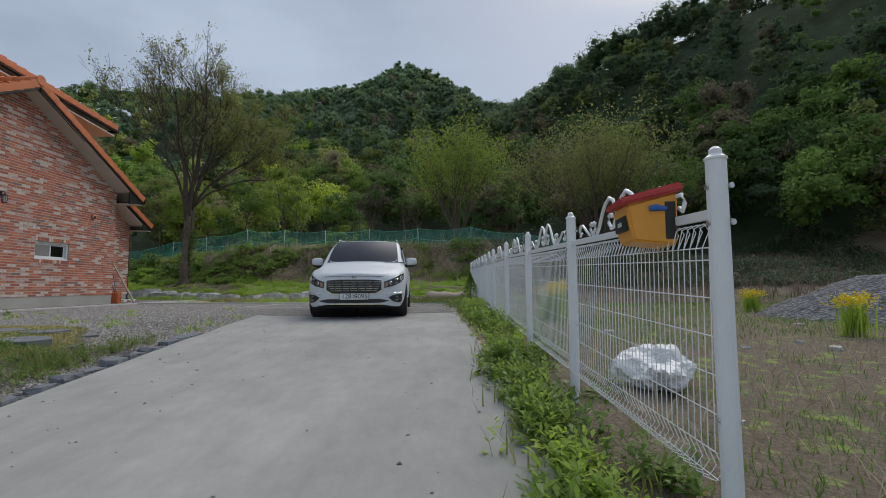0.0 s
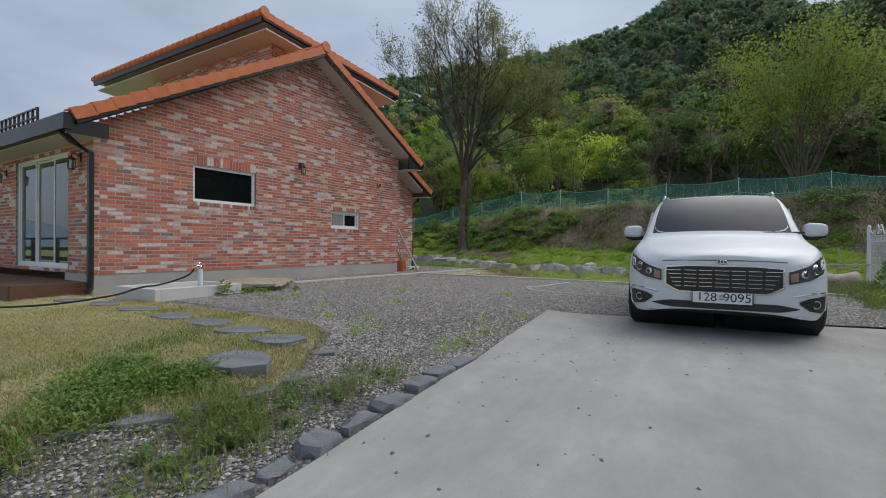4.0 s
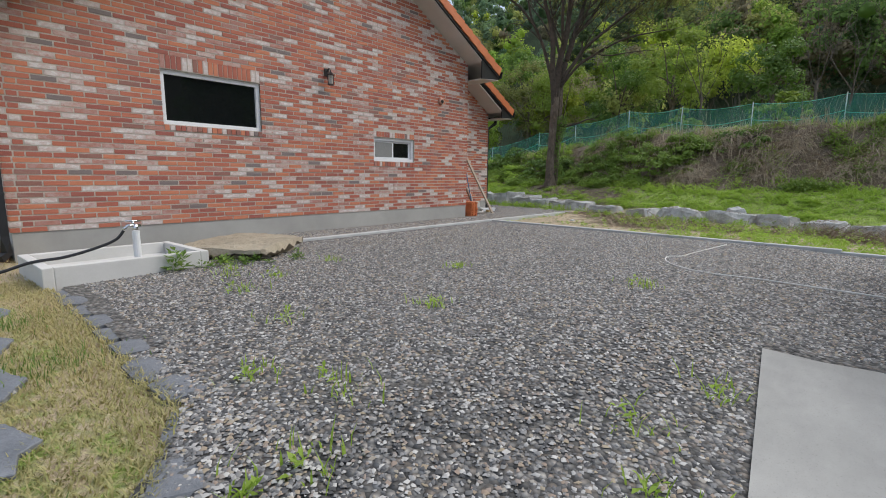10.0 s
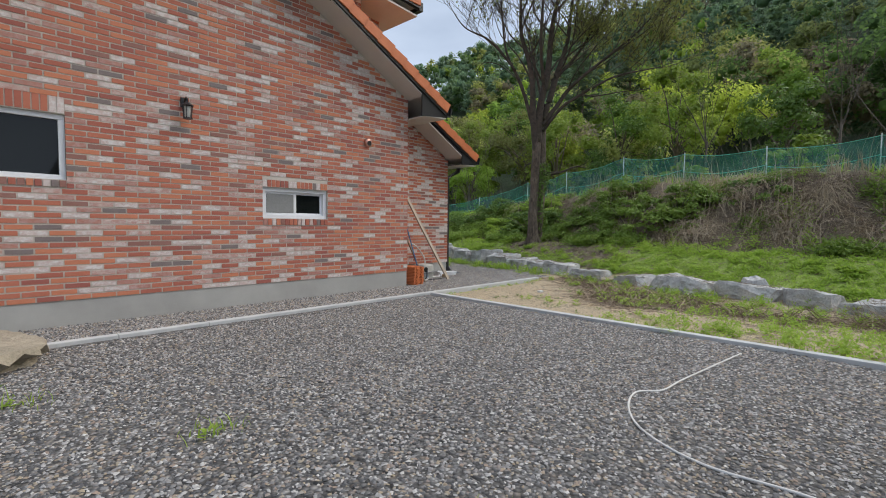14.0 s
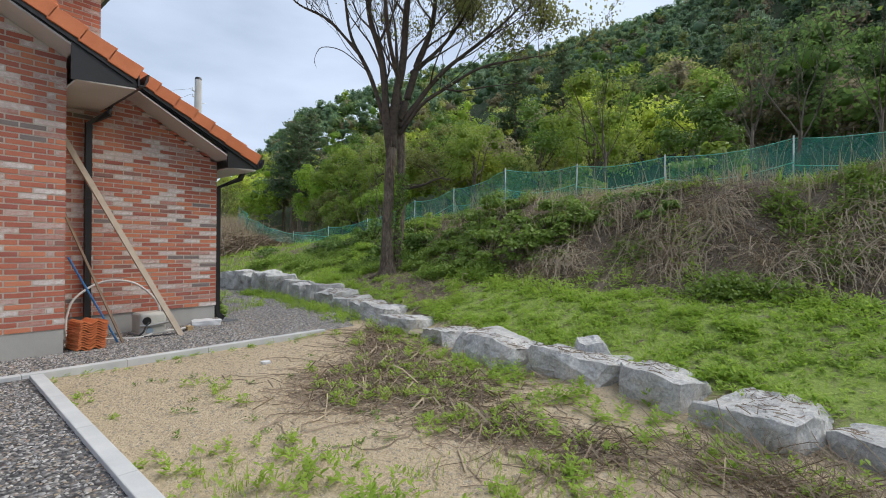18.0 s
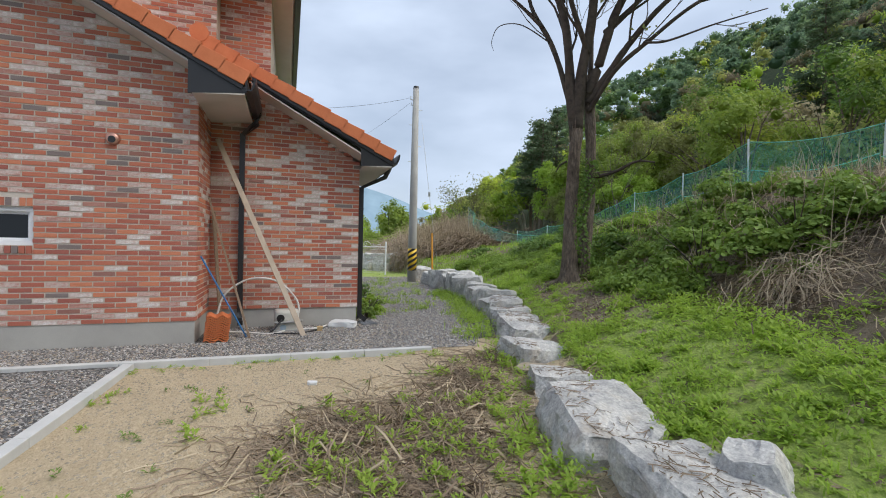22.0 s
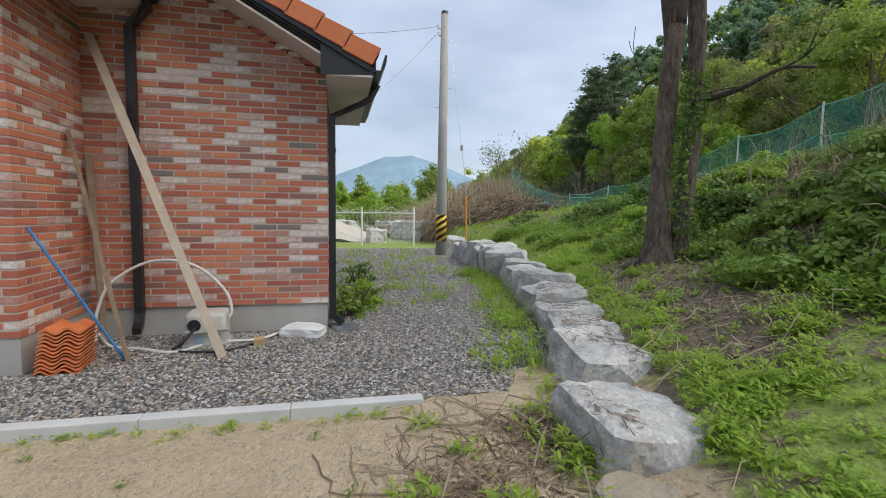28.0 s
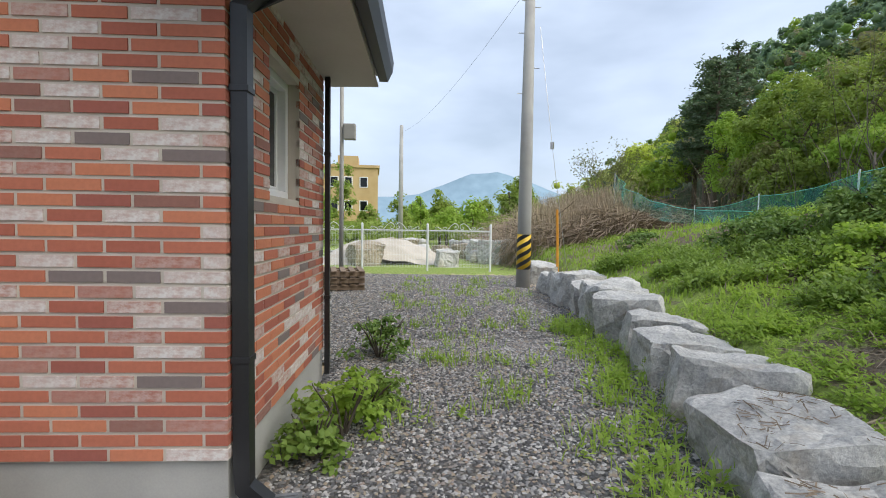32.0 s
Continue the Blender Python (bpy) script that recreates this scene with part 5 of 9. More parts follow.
# single trees
def grow(bm, tips, p, d, length, r, depth, rnd, forks, spreading, wander=0.12, lift=0.05):
    path, radii = [p.copy()], [r]
    steps = 4 if depth > 1 else 3
    q, e = p.copy(), d.copy()
    end = r * (0.55 if depth else 0.3)
    for s in range(steps):
        e = (e + Vector((rnd.uniform(-1, 1), rnd.uniform(-1, 1), rnd.uniform(-0.6, 0.9))) * wander + Vector((0, 0, lift))).normalized()
        q = q + e * length / steps
        path.append(q.copy())
        radii.append(max(0.0055, r + (end - r) * (s + 1) / steps))
    tube(bm, path, radii, 8 if r > 0.08 else (5 if r > 0.02 else 3), False)
    if depth == 0:
        tips.append((q.copy(), e.copy()))
        return
    for k in range(forks[depth]):
        f = rnd.uniform(0.35, 1.0) if k else 1.0
        i = min(steps - 1, int(f * steps))
        at = path[i].lerp(path[i + 1], f * steps - i) if i < steps else path[-1]
        side = Vector((rnd.uniform(-1, 1), rnd.uniform(-1, 1), rnd.uniform(-0.3, 0.6))).normalized()
        nd = (e + side * spreading * (0.4 if k == 0 else 1)).normalized()
        grow(bm, tips, at, nd, length * rnd.uniform(0.5, 0.75), end * (0.95 if k == 0 else rnd.uniform(0.45, 0.7)), depth - 1, rnd, forks, spreading, wander, lift)


def tree(name, x, y, height, seed, leaf, per_tip, leaf_size, label, spreading=0.55, trunk=0.3, r=0.2, limbs=7, forks=(0, 4, 4, 5), bark="bark", z=None, spray=0.35, fan=0.45, flat=0.0):
    rnd = random.Random(seed)
    z = float(ground_z(x, y)) - 0.15 if z is None else z
    t = thing(name, label, "tree", pose(x, y, z))
    tips = []
    bm = bmesh.new()
    h = height * trunk
    tube(bm, [(0, 0, 0), (0.02, 0, h * 0.15), (-0.03, 0.02, h * 0.5), (0.02, 0.0, h)], [r * 1.5, r * 1.08, r, r * 0.85], 12)
    part("trunk", bm, M[bark], t, "", True)
    for k in range(limbs):
        a = 2 * math.pi * k / limbs + rnd.uniform(-0.3, 0.3)
        bm = bmesh.new()
        start = Vector((0, 0, h * rnd.uniform(0.8, 0.99)))
        d = Vector((math.cos(a) * fan, math.sin(a) * fan, 1)).normalized()
        grow(bm, tips, start, d, height * rnd.uniform(0.32, 0.42), r * rnd.uniform(0.4, 0.6), len(forks) - 1, rnd, forks, spreading)
        part("limb", bm, M[bark], t, "", True)
    if per_tip:
        pts = np.array([np.array(p) + np.array(e) * 0.1 for p, e in tips for _ in range(per_tip)]) + rng.normal(size=(len(tips) * per_tip, 3)) * spray
        v, f = leaves(pts, leaf_size, flat)
        me = mesh_of("crown", v, f, M[leaf])
        part("crown", me, None, t, "sparse young spring leaves")
    return t


# the tall tree by the boulder row: two trunks, long stems, spreading branches
def main_tree():
    rnd = random.Random(11)
    x, y = -12.75, 22.99
    z = float(ground_z(x, y)) - 0.2
    t = thing("tall_tree", "tall twin-trunked tree with furrowed grey-brown bark and sparse new leaves", "tree", pose(x, y, z))
    right, away = Vector((0.767, 0.642, 0)), Vector((-0.642, 0.767, 0))

    def at(side, h, back=0.0):
        return right * side + away * back + Vector((0, 0, h))

    def stem(path, radii, sides, furrow, lump):
        """A stem through points, with upright furrows in its bark."""
        bm = bmesh.new()
        fine, rr = [], []
        ext = [path[0], *path, path[-1]]
        for i in range(1, len(ext) - 2):
            for k in range(8):
                u = k / 8
                a, b, c, d = ext[i - 1:i + 3]
                fine.append(0.5 * (2 * b + (c - a) * u + (2 * a - 5 * b + 4 * c - d) * u * u + (3 * b - a - 3 * c + d) * u ** 3))
                rr.append(radii[i - 1] + (radii[i] - radii[i - 1]) * u)
        fine.append(path[-1])
        rr.append(radii[-1])
        tube(bm, fine, rr, sides)
        for i, v in enumerate(bm.verts):
            c = fine[min(i // sides, len(fine) - 1)]
            out = v.co - c
            if out.length < 0.02:
                continue
            a, z1 = math.atan2(out.y, out.x), v.co.z
            ribs = abs(noise.noise((math.cos(a) * 5.5, math.sin(a) * 5.5, z1 * 0.8 + path[0].x)))
            v.co += out * (noise.noise((math.cos(a) * 1.3 + c.x, math.sin(a) * 1.3, z1 * 0.9)) * lump + ribs * furrow - furrow * 0.4)
        return bm

    part("trunk", stem([at(0.0, 0), at(0.0, 0.25), at(0.0, 0.7), at(-0.02, 1.6), at(0.03, 2.6), at(0.07, 3.4), at(0.10, 4.1)], [0.27, 0.21, 0.165, 0.14, 0.135, 0.14, 0.115], 44, 0.26, 0.16), M["bark"], t, "furrowed grey-brown trunk with a flared foot", True)
    part("trunk", stem([at(0.18, 0.1, 0.20), at(0.22, 0.7, 0.26), at(0.28, 1.7, 0.34), at(0.32, 2.8, 0.36), at(0.30, 3.8, 0.28), at(0.26, 4.8, 0.18)], [0.20, 0.15, 0.125, 0.12, 0.12, 0.09], 40, 0.3, 0.2), M["bark"], t, "second furrowed trunk behind the first", True)
    for a, ln in ((2.6, 0.45), (3.9, 0.5), (5.2, 0.42), (0.4, 0.4)):
        d = Vector((math.cos(a), math.sin(a), 0))
        part("root", stem([d * 0.12 + Vector((0, 0, 0.42)), d * 0.24 + Vector((0, 0, 0.2)), d * ln + Vector((0, 0, 0.10))], [0.07, 0.07, 0.03], 10, 0.3, 0.2), M["bark"], t, "", True)
    STEMS = [([at(0.05, 3.3), at(-0.08, 4.6, -0.05), at(-0.22, 5.9, -0.12), at(-0.52, 7.1, -0.2), at(-0.55, 8.4, -0.3), at(-0.85, 10.0, -0.3)], 0.125, 9),
             ([at(0.08, 3.6), at(0.22, 4.9, -0.05), at(0.44, 5.9, -0.1), at(0.46, 7.2, -0.2), at(0.68, 8.8, -0.3), at(0.58, 10.7, -0.3)], 0.14, 9),
             ([at(0.26, 4.4, 0.17), at(0.52, 5.1, 0.2), at(0.78, 6.0, 0.3), at(1.12, 7.1, 0.5), at(1.30, 8.6, 0.7), at(1.65, 10.0, 0.8)], 0.125, 8),
             ([at(0.26, 4.2, 0.17), at(0.75, 4.9, 0.25), at(1.1, 5.4, 0.2), at(1.7, 5.9, 0.1), at(2.5, 6.5, 0.1), at(3.3, 7.2, 0.0), at(4.1, 8.2, 0.0)], 0.085, 8),
             ([at(0.28, 4.0, 0.18), at(0.85, 4.75, 0.0), at(1.45, 5.15, -0.2), at(2.4, 5.6, -0.4), at(3.4, 5.8, -0.5), at(4.1, 5.9, -0.5)], 0.06, 6),
             ([at(-0.02, 4.0), at(-0.5, 5.5, -0.1), at(-0.95, 6.5, -0.2), at(-1.15, 7.6, -0.3), at(-1.3, 9.3, -0.3)], 0.07, 7),
             ([at(-0.7, 5.95, -0.15), at(-1.6, 6.85, -0.3), at(-2.4, 7.3, -0.4), at(-2.9, 8.0, -0.4)], 0.045, 6),
             ([at(0.58, 5.7, 0.25), at(1.35, 6.5, 0.6), at(1.8, 7.2, 0.9), at(2.3, 8.2, 1.2), at(2.7, 9.4, 1.4)], 0.06, 6),
             ([at(0.30, 5.2, -0.05), at(0.1, 6.4, -0.8), at(0.0, 7.9, -1.5), at(-0.2, 9.3, -2.0)], 0.065, 6),
             ([at(0.30, 4.8, 0.2), at(0.1, 6.2, 0.9), at(-0.1, 7.8, 1.7), at(-0.4, 9.2, 2.3)], 0.065, 6)]
    tips = []
    for path, r, count in STEMS:
        bm = stem([p + Vector((rnd.uniform(-1, 1), rnd.uniform(-1, 1), 0)) * 0.07 if i else p for i, p in enumerate(path)], [r * (1 - 0.85 * (i / (len(path) - 1)) ** 1.3) for i in range(len(path))], 14, 0.3, 0.25)
        for k in range(count):
            f = 0.26 + 0.74 * (k + rnd.random()) / count
            i = min(len(path) - 2, int(f * (len(path) - 1)))
            p = path[i].lerp(path[i + 1], f * (len(path) - 1) - i)
            d0 = (path[i + 1] - path[i]).normalized()
            a = rnd.uniform(0, 2 * math.pi)
            d = (d0 * 0.75 + Vector((math.cos(a), math.sin(a), 0.35)) * 0.75).normalized()
            grow(bm, tips, p, d, rnd.uniform(1.2, 2.1) * (1.15 - 0.4 * f), r * rnd.uniform(0.20, 0.30), 3, rnd, (0, 4, 4, 4), 0.65, 0.18, 0.04)
        grow(bm, tips, path[-1], (path[-1] - path[-2]).normalized(), 1.2, r * 0.22, 3, rnd, (0, 3, 3, 3), 0.6, 0.15, 0.05)
        part("limb", bm, M["limb_bark"], t, "", True)
    for path, r in (([at(0.34, 2.55, 0.23), at(0.6, 2.55, 0.1), at(0.95, 2.62, 0.0), at(1.35, 2.78, -0.05), at(1.7, 2.74, -0.05)], 0.05), ([at(-0.12, 2.9), at(-0.28, 2.82), at(-0.36, 2.68)], 0.028), ([at(1.45, 5.15, -0.2), at(1.9, 5.05, -0.3), at(2.7, 5.15, -0.4), at(3.5, 5.2, -0.5)], 0.03),
                    ([at(-0.55, 5.6, -0.1), at(-1.2, 6.1, -0.2), at(-1.75, 6.2, -0.2), at(-1.95, 5.9, -0.2), at(-1.9, 5.65, -0.2)], 0.016)):
        bm = stem(path, [r * (1 - 0.7 * i / (len(path) - 1)) for i in range(len(path))], 8, 0.3, 0.2)
        if r > 0.025:
            for i in range(1, len(path) - 1):
                grow(bm, tips if path[0].z > 4 else [], path[i], Vector((rnd.uniform(-0.5, 0.9), rnd.uniform(-0.5, 0.5), rnd.uniform(-0.5, 0.5))).normalized(), 0.5, r * 0.3, 1, rnd, (0, 3), 0.6, 0.2, 0.0)
        part("low_branch", bm, M["limb_bark"], t, "", True)
    base = np.array([p for p, e in tips])
    across = base[:, 0] * 0.65 + base[:, 1] * 0.76
    keep = base[rng.random(len(base)) < np.clip(0.16 + 0.2 * (across > 0.8) + 0.45 * (across > 1.6), 0, 0.9)]
    pts = np.repeat(keep, 11, 0) + rng.normal(size=(len(keep) * 11, 3)) * 0.14
    part("crown", mesh_of("crown", *leaves(pts, 0.055), M["leaf_olive"]), None, t, "sparse yellow-green young leaves")
    k = 900
    hh = rng.uniform(0.6, 2.9, k)
    a = rng.uniform(0, 2 * np.pi, k)
    c = np.array([tuple(at(0.26 + 0.12 * math.sin(h * 3), 0, 0.06)) for h in hh])
    pts = c + np.stack([np.cos(a) * 0.17, np.sin(a) * 0.17, hh], 1)
    part("ivy", mesh_of("ivy", *leaves(pts, 0.05), M["leaf_mid"]), None, t, "green ivy between the trunks")


main_tree()
tree("young_tree", 0.9, 28.5, 8.4, 21, "leaf_bright", 13, 0.075, "bright yellow-green young tree on the bank", 0.6, 0.10, 0.11, 13, (0, 4, 4, 4), spray=0.3, fan=0.45, flat=-0.6)
tree("broad_tree", 11.0, 33.0, 11.5, 22, "leaf_olive", 13, 0.10, "broad olive-green tree above the field", 0.6, 0.10, 0.2, 14, (0, 4, 4, 5), spray=0.7, fan=0.75)
tree("broad_tree", 16.5, 36.0, 9.0, 23, "leaf_mid", 14, 0.10, "green tree at the wood's edge", 0.6, 0.12, 0.2, 11, (0, 4, 4, 4), spray=0.6, fan=0.75)
for i, (x, y, h) in enumerate([(-8.9, 28.4, 4.6), (-5.2, 29.0, 5.4), (-4.1, 26.6, 3.4), (-2.6, 30.5, 6.0), (-25.0, 34.0, 7.0), (-1.5, 27.4, 3.6), (-29.0, 36.0, 5.0)]):
    tree("sapling", x, y, h, 50 + i, "leaf_olive", 0 if i % 3 else 1, 0.07, "thin bare sapling with few leaves", 0.55, 0.42, 0.04, 4, (0, 3, 3), "pale_twig" if x < -20 else "twig", fan=0.5, spray=0.1)
def round_tree(x, y, height, wide, leaf, seed, label):
    """A broadleaf tree with a crown of rounded clumps over a forked trunk."""
    rnd = random.Random(seed)
    t = thing("spring_tree", label, "tree", pose(x, y, float(ground_z(x, y)) - 0.15))
    part("trunk", tubed([(0, 0, 0), (0.05, 0, height * 0.3), (0, 0.08, height * 0.55)], [0.14, 0.10, 0.06], 8), M["bark"], t)
    where = unit(rng.normal(size=(30, 3))) * rng.uniform(0.4, 0.82, (30, 1)) * (wide, wide, height * 0.42) + (0, 0, height * 0.58)
    size = wide * rng.uniform(0.20, 0.34, (30, 1)) * (1, 1, 0.85)
    for c in where[::3]:
        part("limb", tubed([(0, 0, height * rnd.uniform(0.25, 0.5)), Vector(c) * 0.6 + Vector((0, 0, height * 0.2)), Vector(c)], [0.05, 0.03, 0.012], 5), M["bark"], t)
    part("crown", mesh_of("crown", *clumps(where, size, 230, 0.095, 0.28, 0.42), M[leaf]), None, t, "clumps of fresh spring leaves")


for i, (x, y, h, w, leaf) in enumerate([(-27.5, 37.5, 6.5, 2.3, "leaf_bright"), (-31.5, 39.5, 7.2, 2.6, "leaf_bright"), (-23.5, 38.5, 6.8, 2.4, "leaf_olive"), (-35.5, 41.0, 7.0, 2.5, "leaf_mid"), (-20.0, 37.0, 6.5, 2.5, "leaf_bright"), (-16.0, 37.5, 6.0, 2.2, "leaf_mid"), (-12.5, 36.5, 6.0, 2.1, "leaf_bright"), (-25.5, 42.5, 8.0, 2.8, "leaf_mid"), (-30.0, 35.0, 4.0, 1.6, "leaf_bright"), (-7.5, 36.0, 5.5, 2.0, "leaf_mid"), (-33.5, 38.0, 6.5, 2.4, "leaf_bright"), (-36.0, 36.8, 5.5, 2.1, "grass"), (-29.5, 39.5, 7.5, 2.6, "leaf_olive"), (-26.0, 35.5, 5.0, 1.9, "grass"), (-33.0, 36.0, 4.5, 1.8, "leaf_olive")]):
    round_tree(x, y, h * (1.35 if y > 36 else 1.1), w * (1.25 if y > 36 else 1.1), leaf, 70 + i, "round spring tree in fresh leaf below the wood")
brush = scattered(5200, 2.5, 26, 17.5, 33, lambda x, y: y > 19 + 0.12 * x, 0.0)
bulk("brush", *plantlets(brush, 14, 0.45, 0.22, 0.4, 0.12), M["leaf_dark"], "dark rank brush at the foot of the wooded hill", "brush")
brush = scattered(2600, 1.5, 26, 17.0, 33, None, 0.0)
bulk("dead_reeds", *blades(np.repeat(brush, 3, 0), 0.7, 0.02, 0.6, 0.6), M["dry_dark"], "dead brown stems in the brush", "dead reeds")


def pine_tree(x, y, height, seed):
    """A tall pine: bare lower trunk, flat tiers of dark needles."""
    rnd = random.Random(seed)
    t = thing("pine_tree", "tall dark pine on the shoulder of the hill", "tree", pose(x, y, float(ground_z(x, y)) - 0.2), "pines on the hill")
    part("trunk", tubed([(0, 0, 0), (0.05, 0, height * 0.5), (0, 0.05, height)], [0.2, 0.13, 0.03], 8), M["bark"], t)
    pts = []
    z = height * 0.42
    while z < height:
        f = 1 - z / height
        for k in range(5):
            a = rnd.uniform(0, 2 * math.pi)
            n = (0.5 + 2.7 * f ** 0.8) * rnd.uniform(0.6, 1.15)
            tip = Vector((math.cos(a) * n, math.sin(a) * n, z + rnd.uniform(-0.1, 0.35)))
            part("branch", tubed([(0, 0, z), tip], [0.03, 0.012], 4), M["bark"], t)
            m = int(60 * n)
            u = rng.random((m, 1)) ** 0.6
            pts.append(np.array([0, 0, z]) + (np.array(tip) - (0, 0, z)) * u + rng.normal(size=(m, 3)) * (0.22, 0.22, 0.09))
        z += rnd.uniform(0.4, 0.7)
    pts = np.concatenate(pts)
    part("crown", mesh_of("crown", *leaves(pts, 0.13, 0.4, 2.0, np.tile((0, 0, 1.0), (len(pts), 1))), M["leaf_pine"]), None, t, "dark needles in flat tiers")


for i, (x, y, h) in enumerate([(-39.2, 37.6, 11.0), (-41.5, 38.4, 11.0), (-44.0, 40.2, 11.0), (-47.5, 41.2, 8.5), (-42.5, 41.0, 12.0), (-25.0, 50.0, 13.0), (-21.0, 51.0, 13.0)]):
    pine_tree(x, y, h, 90 + i)
twigs = scattered(420, -34, 14, 27.5, 42, lambda x, y: (y > bank_foot(x) + 5.5), -0.05)
bulk("bare_twigs", *blades(np.repeat(twigs, 4, 0), 2.8, 0.022, 0.6, 0.7), M["twig"], "bare brown stems and twigs along the wood's edge", "twigs")


# bushes on the bank: mounds of leaves over short stems
def bush(x, y, rx, ry, rz, leaf, k, size, label):
    z = float(ground_z(x, y))
    b = thing("bush", label, "bush", pose(x, y, z))
    rnd = random.Random(int(x * 100))
    for _ in range(7):
        a = rnd.uniform(0, 6.28)
        part("stem", tubed([(0, 0, -0.05), (math.cos(a) * rx * 0.4, math.sin(a) * ry * 0.4, rz * 0.5), (math.cos(a) * rx * 0.75, math.sin(a) * ry * 0.75, rz * 0.85)], [0.014, 0.009, 0.004], 4), M["twig"], b)
    n = max(18, int(34 * rx * ry))
    u = unit(rng.normal(size=(n, 3)))
    u[:, 2] = np.abs(u[:, 2])
    c = u * rng.uniform(0.55, 1.0, (n, 1)) * (rx, ry, rz)
    c[:, 2] += ground_z(x + c[:, 0], y + c[:, 1]) - z
    sizes = rng.uniform(0.16, 0.34, (n, 1)) * min(1.0, 0.25 + rx) * (1, 1, 0.55)
    part("foliage", mesh_of("foliage", *clumps(c, sizes, max(40, k // n), size, 0.2, 0.45, (0, 0, 0.9)), M[leaf]), None, b)


for x, y, rx, ry, rz, leaf, k, s in [(-9.6, 23.3, 1.5, 1.0, 0.75, "leaf_fresh", 5200, 0.055), (-8.3, 23.6, 1.2, 0.9, 0.65, "leaf_fresh", 4200, 0.055), (-10.6, 24.3, 1.3, 0.9, 0.8, "leaf_fresh", 4200, 0.055), (-13.8, 24.4, 1.4, 0.9, 0.7, "leaf_mid", 3600, 0.055), (-11.6, 24.0, 1.0, 0.7, 0.5, "leaf_fresh", 2600, 0.055), (-6.6, 24.0, 0.9, 0.6, 0.4, "leaf_mid", 1800, 0.055),
                                   (-6.2, 28.6, 1.2, 1.0, 1.7, "leaf_bright", 1600, 0.12), (-9.3, 28.2, 0.9, 0.9, 1.5, "leaf_bright", 1200, 0.12), (-16.5, 25.8, 1.3, 1.0, 0.8, "leaf_mid", 3600, 0.05), (1.2, 23.2, 1.3, 0.9, 0.8, "leaf_mid", 3000, 0.05), (-15.4, 24.5, 1.3, 0.8, 0.42, "grass", 3600, 0.045), (-18.0, 25.2, 1.4, 0.8, 0.45, "leaf_mid", 3400, 0.05), (-14.3, 25.6, 1.4, 0.9, 0.5, "grass", 3600, 0.045), (-21.8, 24.6, 0.5, 0.5, 0.35, "leaf_mid", 900, 0.05),
                                   (-12.95, 18.50, 0.20, 0.18, 0.36, "leaf_fresh", 420, 0.036), (-13.3, 18.62, 0.30, 0.28, 0.44, "grass", 700, 0.038), (-13.8, 18.75, 0.28, 0.26, 0.26, "leaf_fresh", 420, 0.034), (-15.2, 18.7, 0.35, 0.35, 0.5, "leaf_mid", 600, 0.036)]:
    bush(x, y, rx, ry, rz, leaf, k, s, "leafy green bush on the bank" if y > 20 else "green mugwort clump at the foot of the wall")

# grass of the terrace
def terrace(x, y):
    return (y > rock_line(x) + 0.45) & (y < bank_foot(x) + 0.3)


def litter(x, y):
    """Where the terrace is bare: earth, sticks and dead leaves under few weeds."""
    return smooth01(-x, 8.6, 9.6) * (1 - smooth01(-x, 13.2, 14.2)) * smooth01(y - rock_line(x), 0.55, 1.0)


near = scattered(14000, -16, 3, 17, 24.5, lambda x, y: terrace(x, y) & (rng.random(len(x)) < (0.3 + 0.7 * (np.sin(x * 1.3) * np.cos(y * 1.7 + x) > -0.1)) * (1 - 0.93 * litter(x, y))), -0.01)
bulk("grass", *blades(near, 0.09, 0.010, 0.5, 0.6), M["grass"], "short bright green grass on the terrace", "grass")
herb = scattered(19000, -16, 3, 17, 24.5, lambda x, y: terrace(x, y) & (rng.random(len(x)) < (0.45 + 0.55 * (np.sin(x * 2.3 + y) * np.cos(y * 2.1 - x) > -0.3)) * (1 - 0.86 * litter(x, y))), -0.01)
bulk("weeds", *plantlets(herb, 12, 0.07, 0.06, 0.46), M["grass"], "lush low broad-leaved weeds covering the terrace", "weeds")
big = clumped(1500, scattered(330, -15, 3, 17, 24, lambda x, y: terrace(x, y) & (rng.random(len(x)) < 1 - 0.8 * litter(x, y))), 0.10)
bulk("weeds", *plantlets(big, 16, 0.12, 0.085, 0.3), M["grass"], "taller leafy weeds among the terrace growth", "weeds")
fallen = scattered(30000, -15, -5, 18, 24.5, lambda x, y: terrace(x, y) & (rng.random(len(x)) < 0.12 + 0.88 * litter(x, y)), 0.012)
bulk("leaf_litter", *leaves(fallen, 0.019, 0.9, 2.4, np.tile((0.0, 0.0, 1.0), (len(fallen), 1))), M["dry_dark"], "brown leaf litter on the terrace", "leaf litter")
sticks = scattered(900, -15, -5, 18, 24.5, lambda x, y: terrace(x, y) & (rng.random(len(x)) < 0.1 + 0.9 * litter(x, y)), 0.02)
bulk("dead_sticks", *vines(sticks, 0.8, 0.008, 2.4, 7), M["dry"], "dry sticks and vine stems on the terrace", "dead sticks")
far = scattered(26000, -34, -15, 21, 31, lambda x, y: (y > rock_line(x) + 0.4), -0.01)
bulk("grass", *blades(far, 0.13, 0.026, 0.5, 0.8), M["grass"], "bright green grass along the far terrace", "grass")
top = scattered(15000, -24, 8, 24, 34, lambda x, y: (y > bank_foot(x) + 3.1) & (rng.random(len(x)) < 0.3 + 0.7 * (x < -9)), -0.01)
bulk("grass", *blades(top, 0.30, 0.026, 0.5, 0.8), M["grass"], "tall grass on top of the bank", "grass")
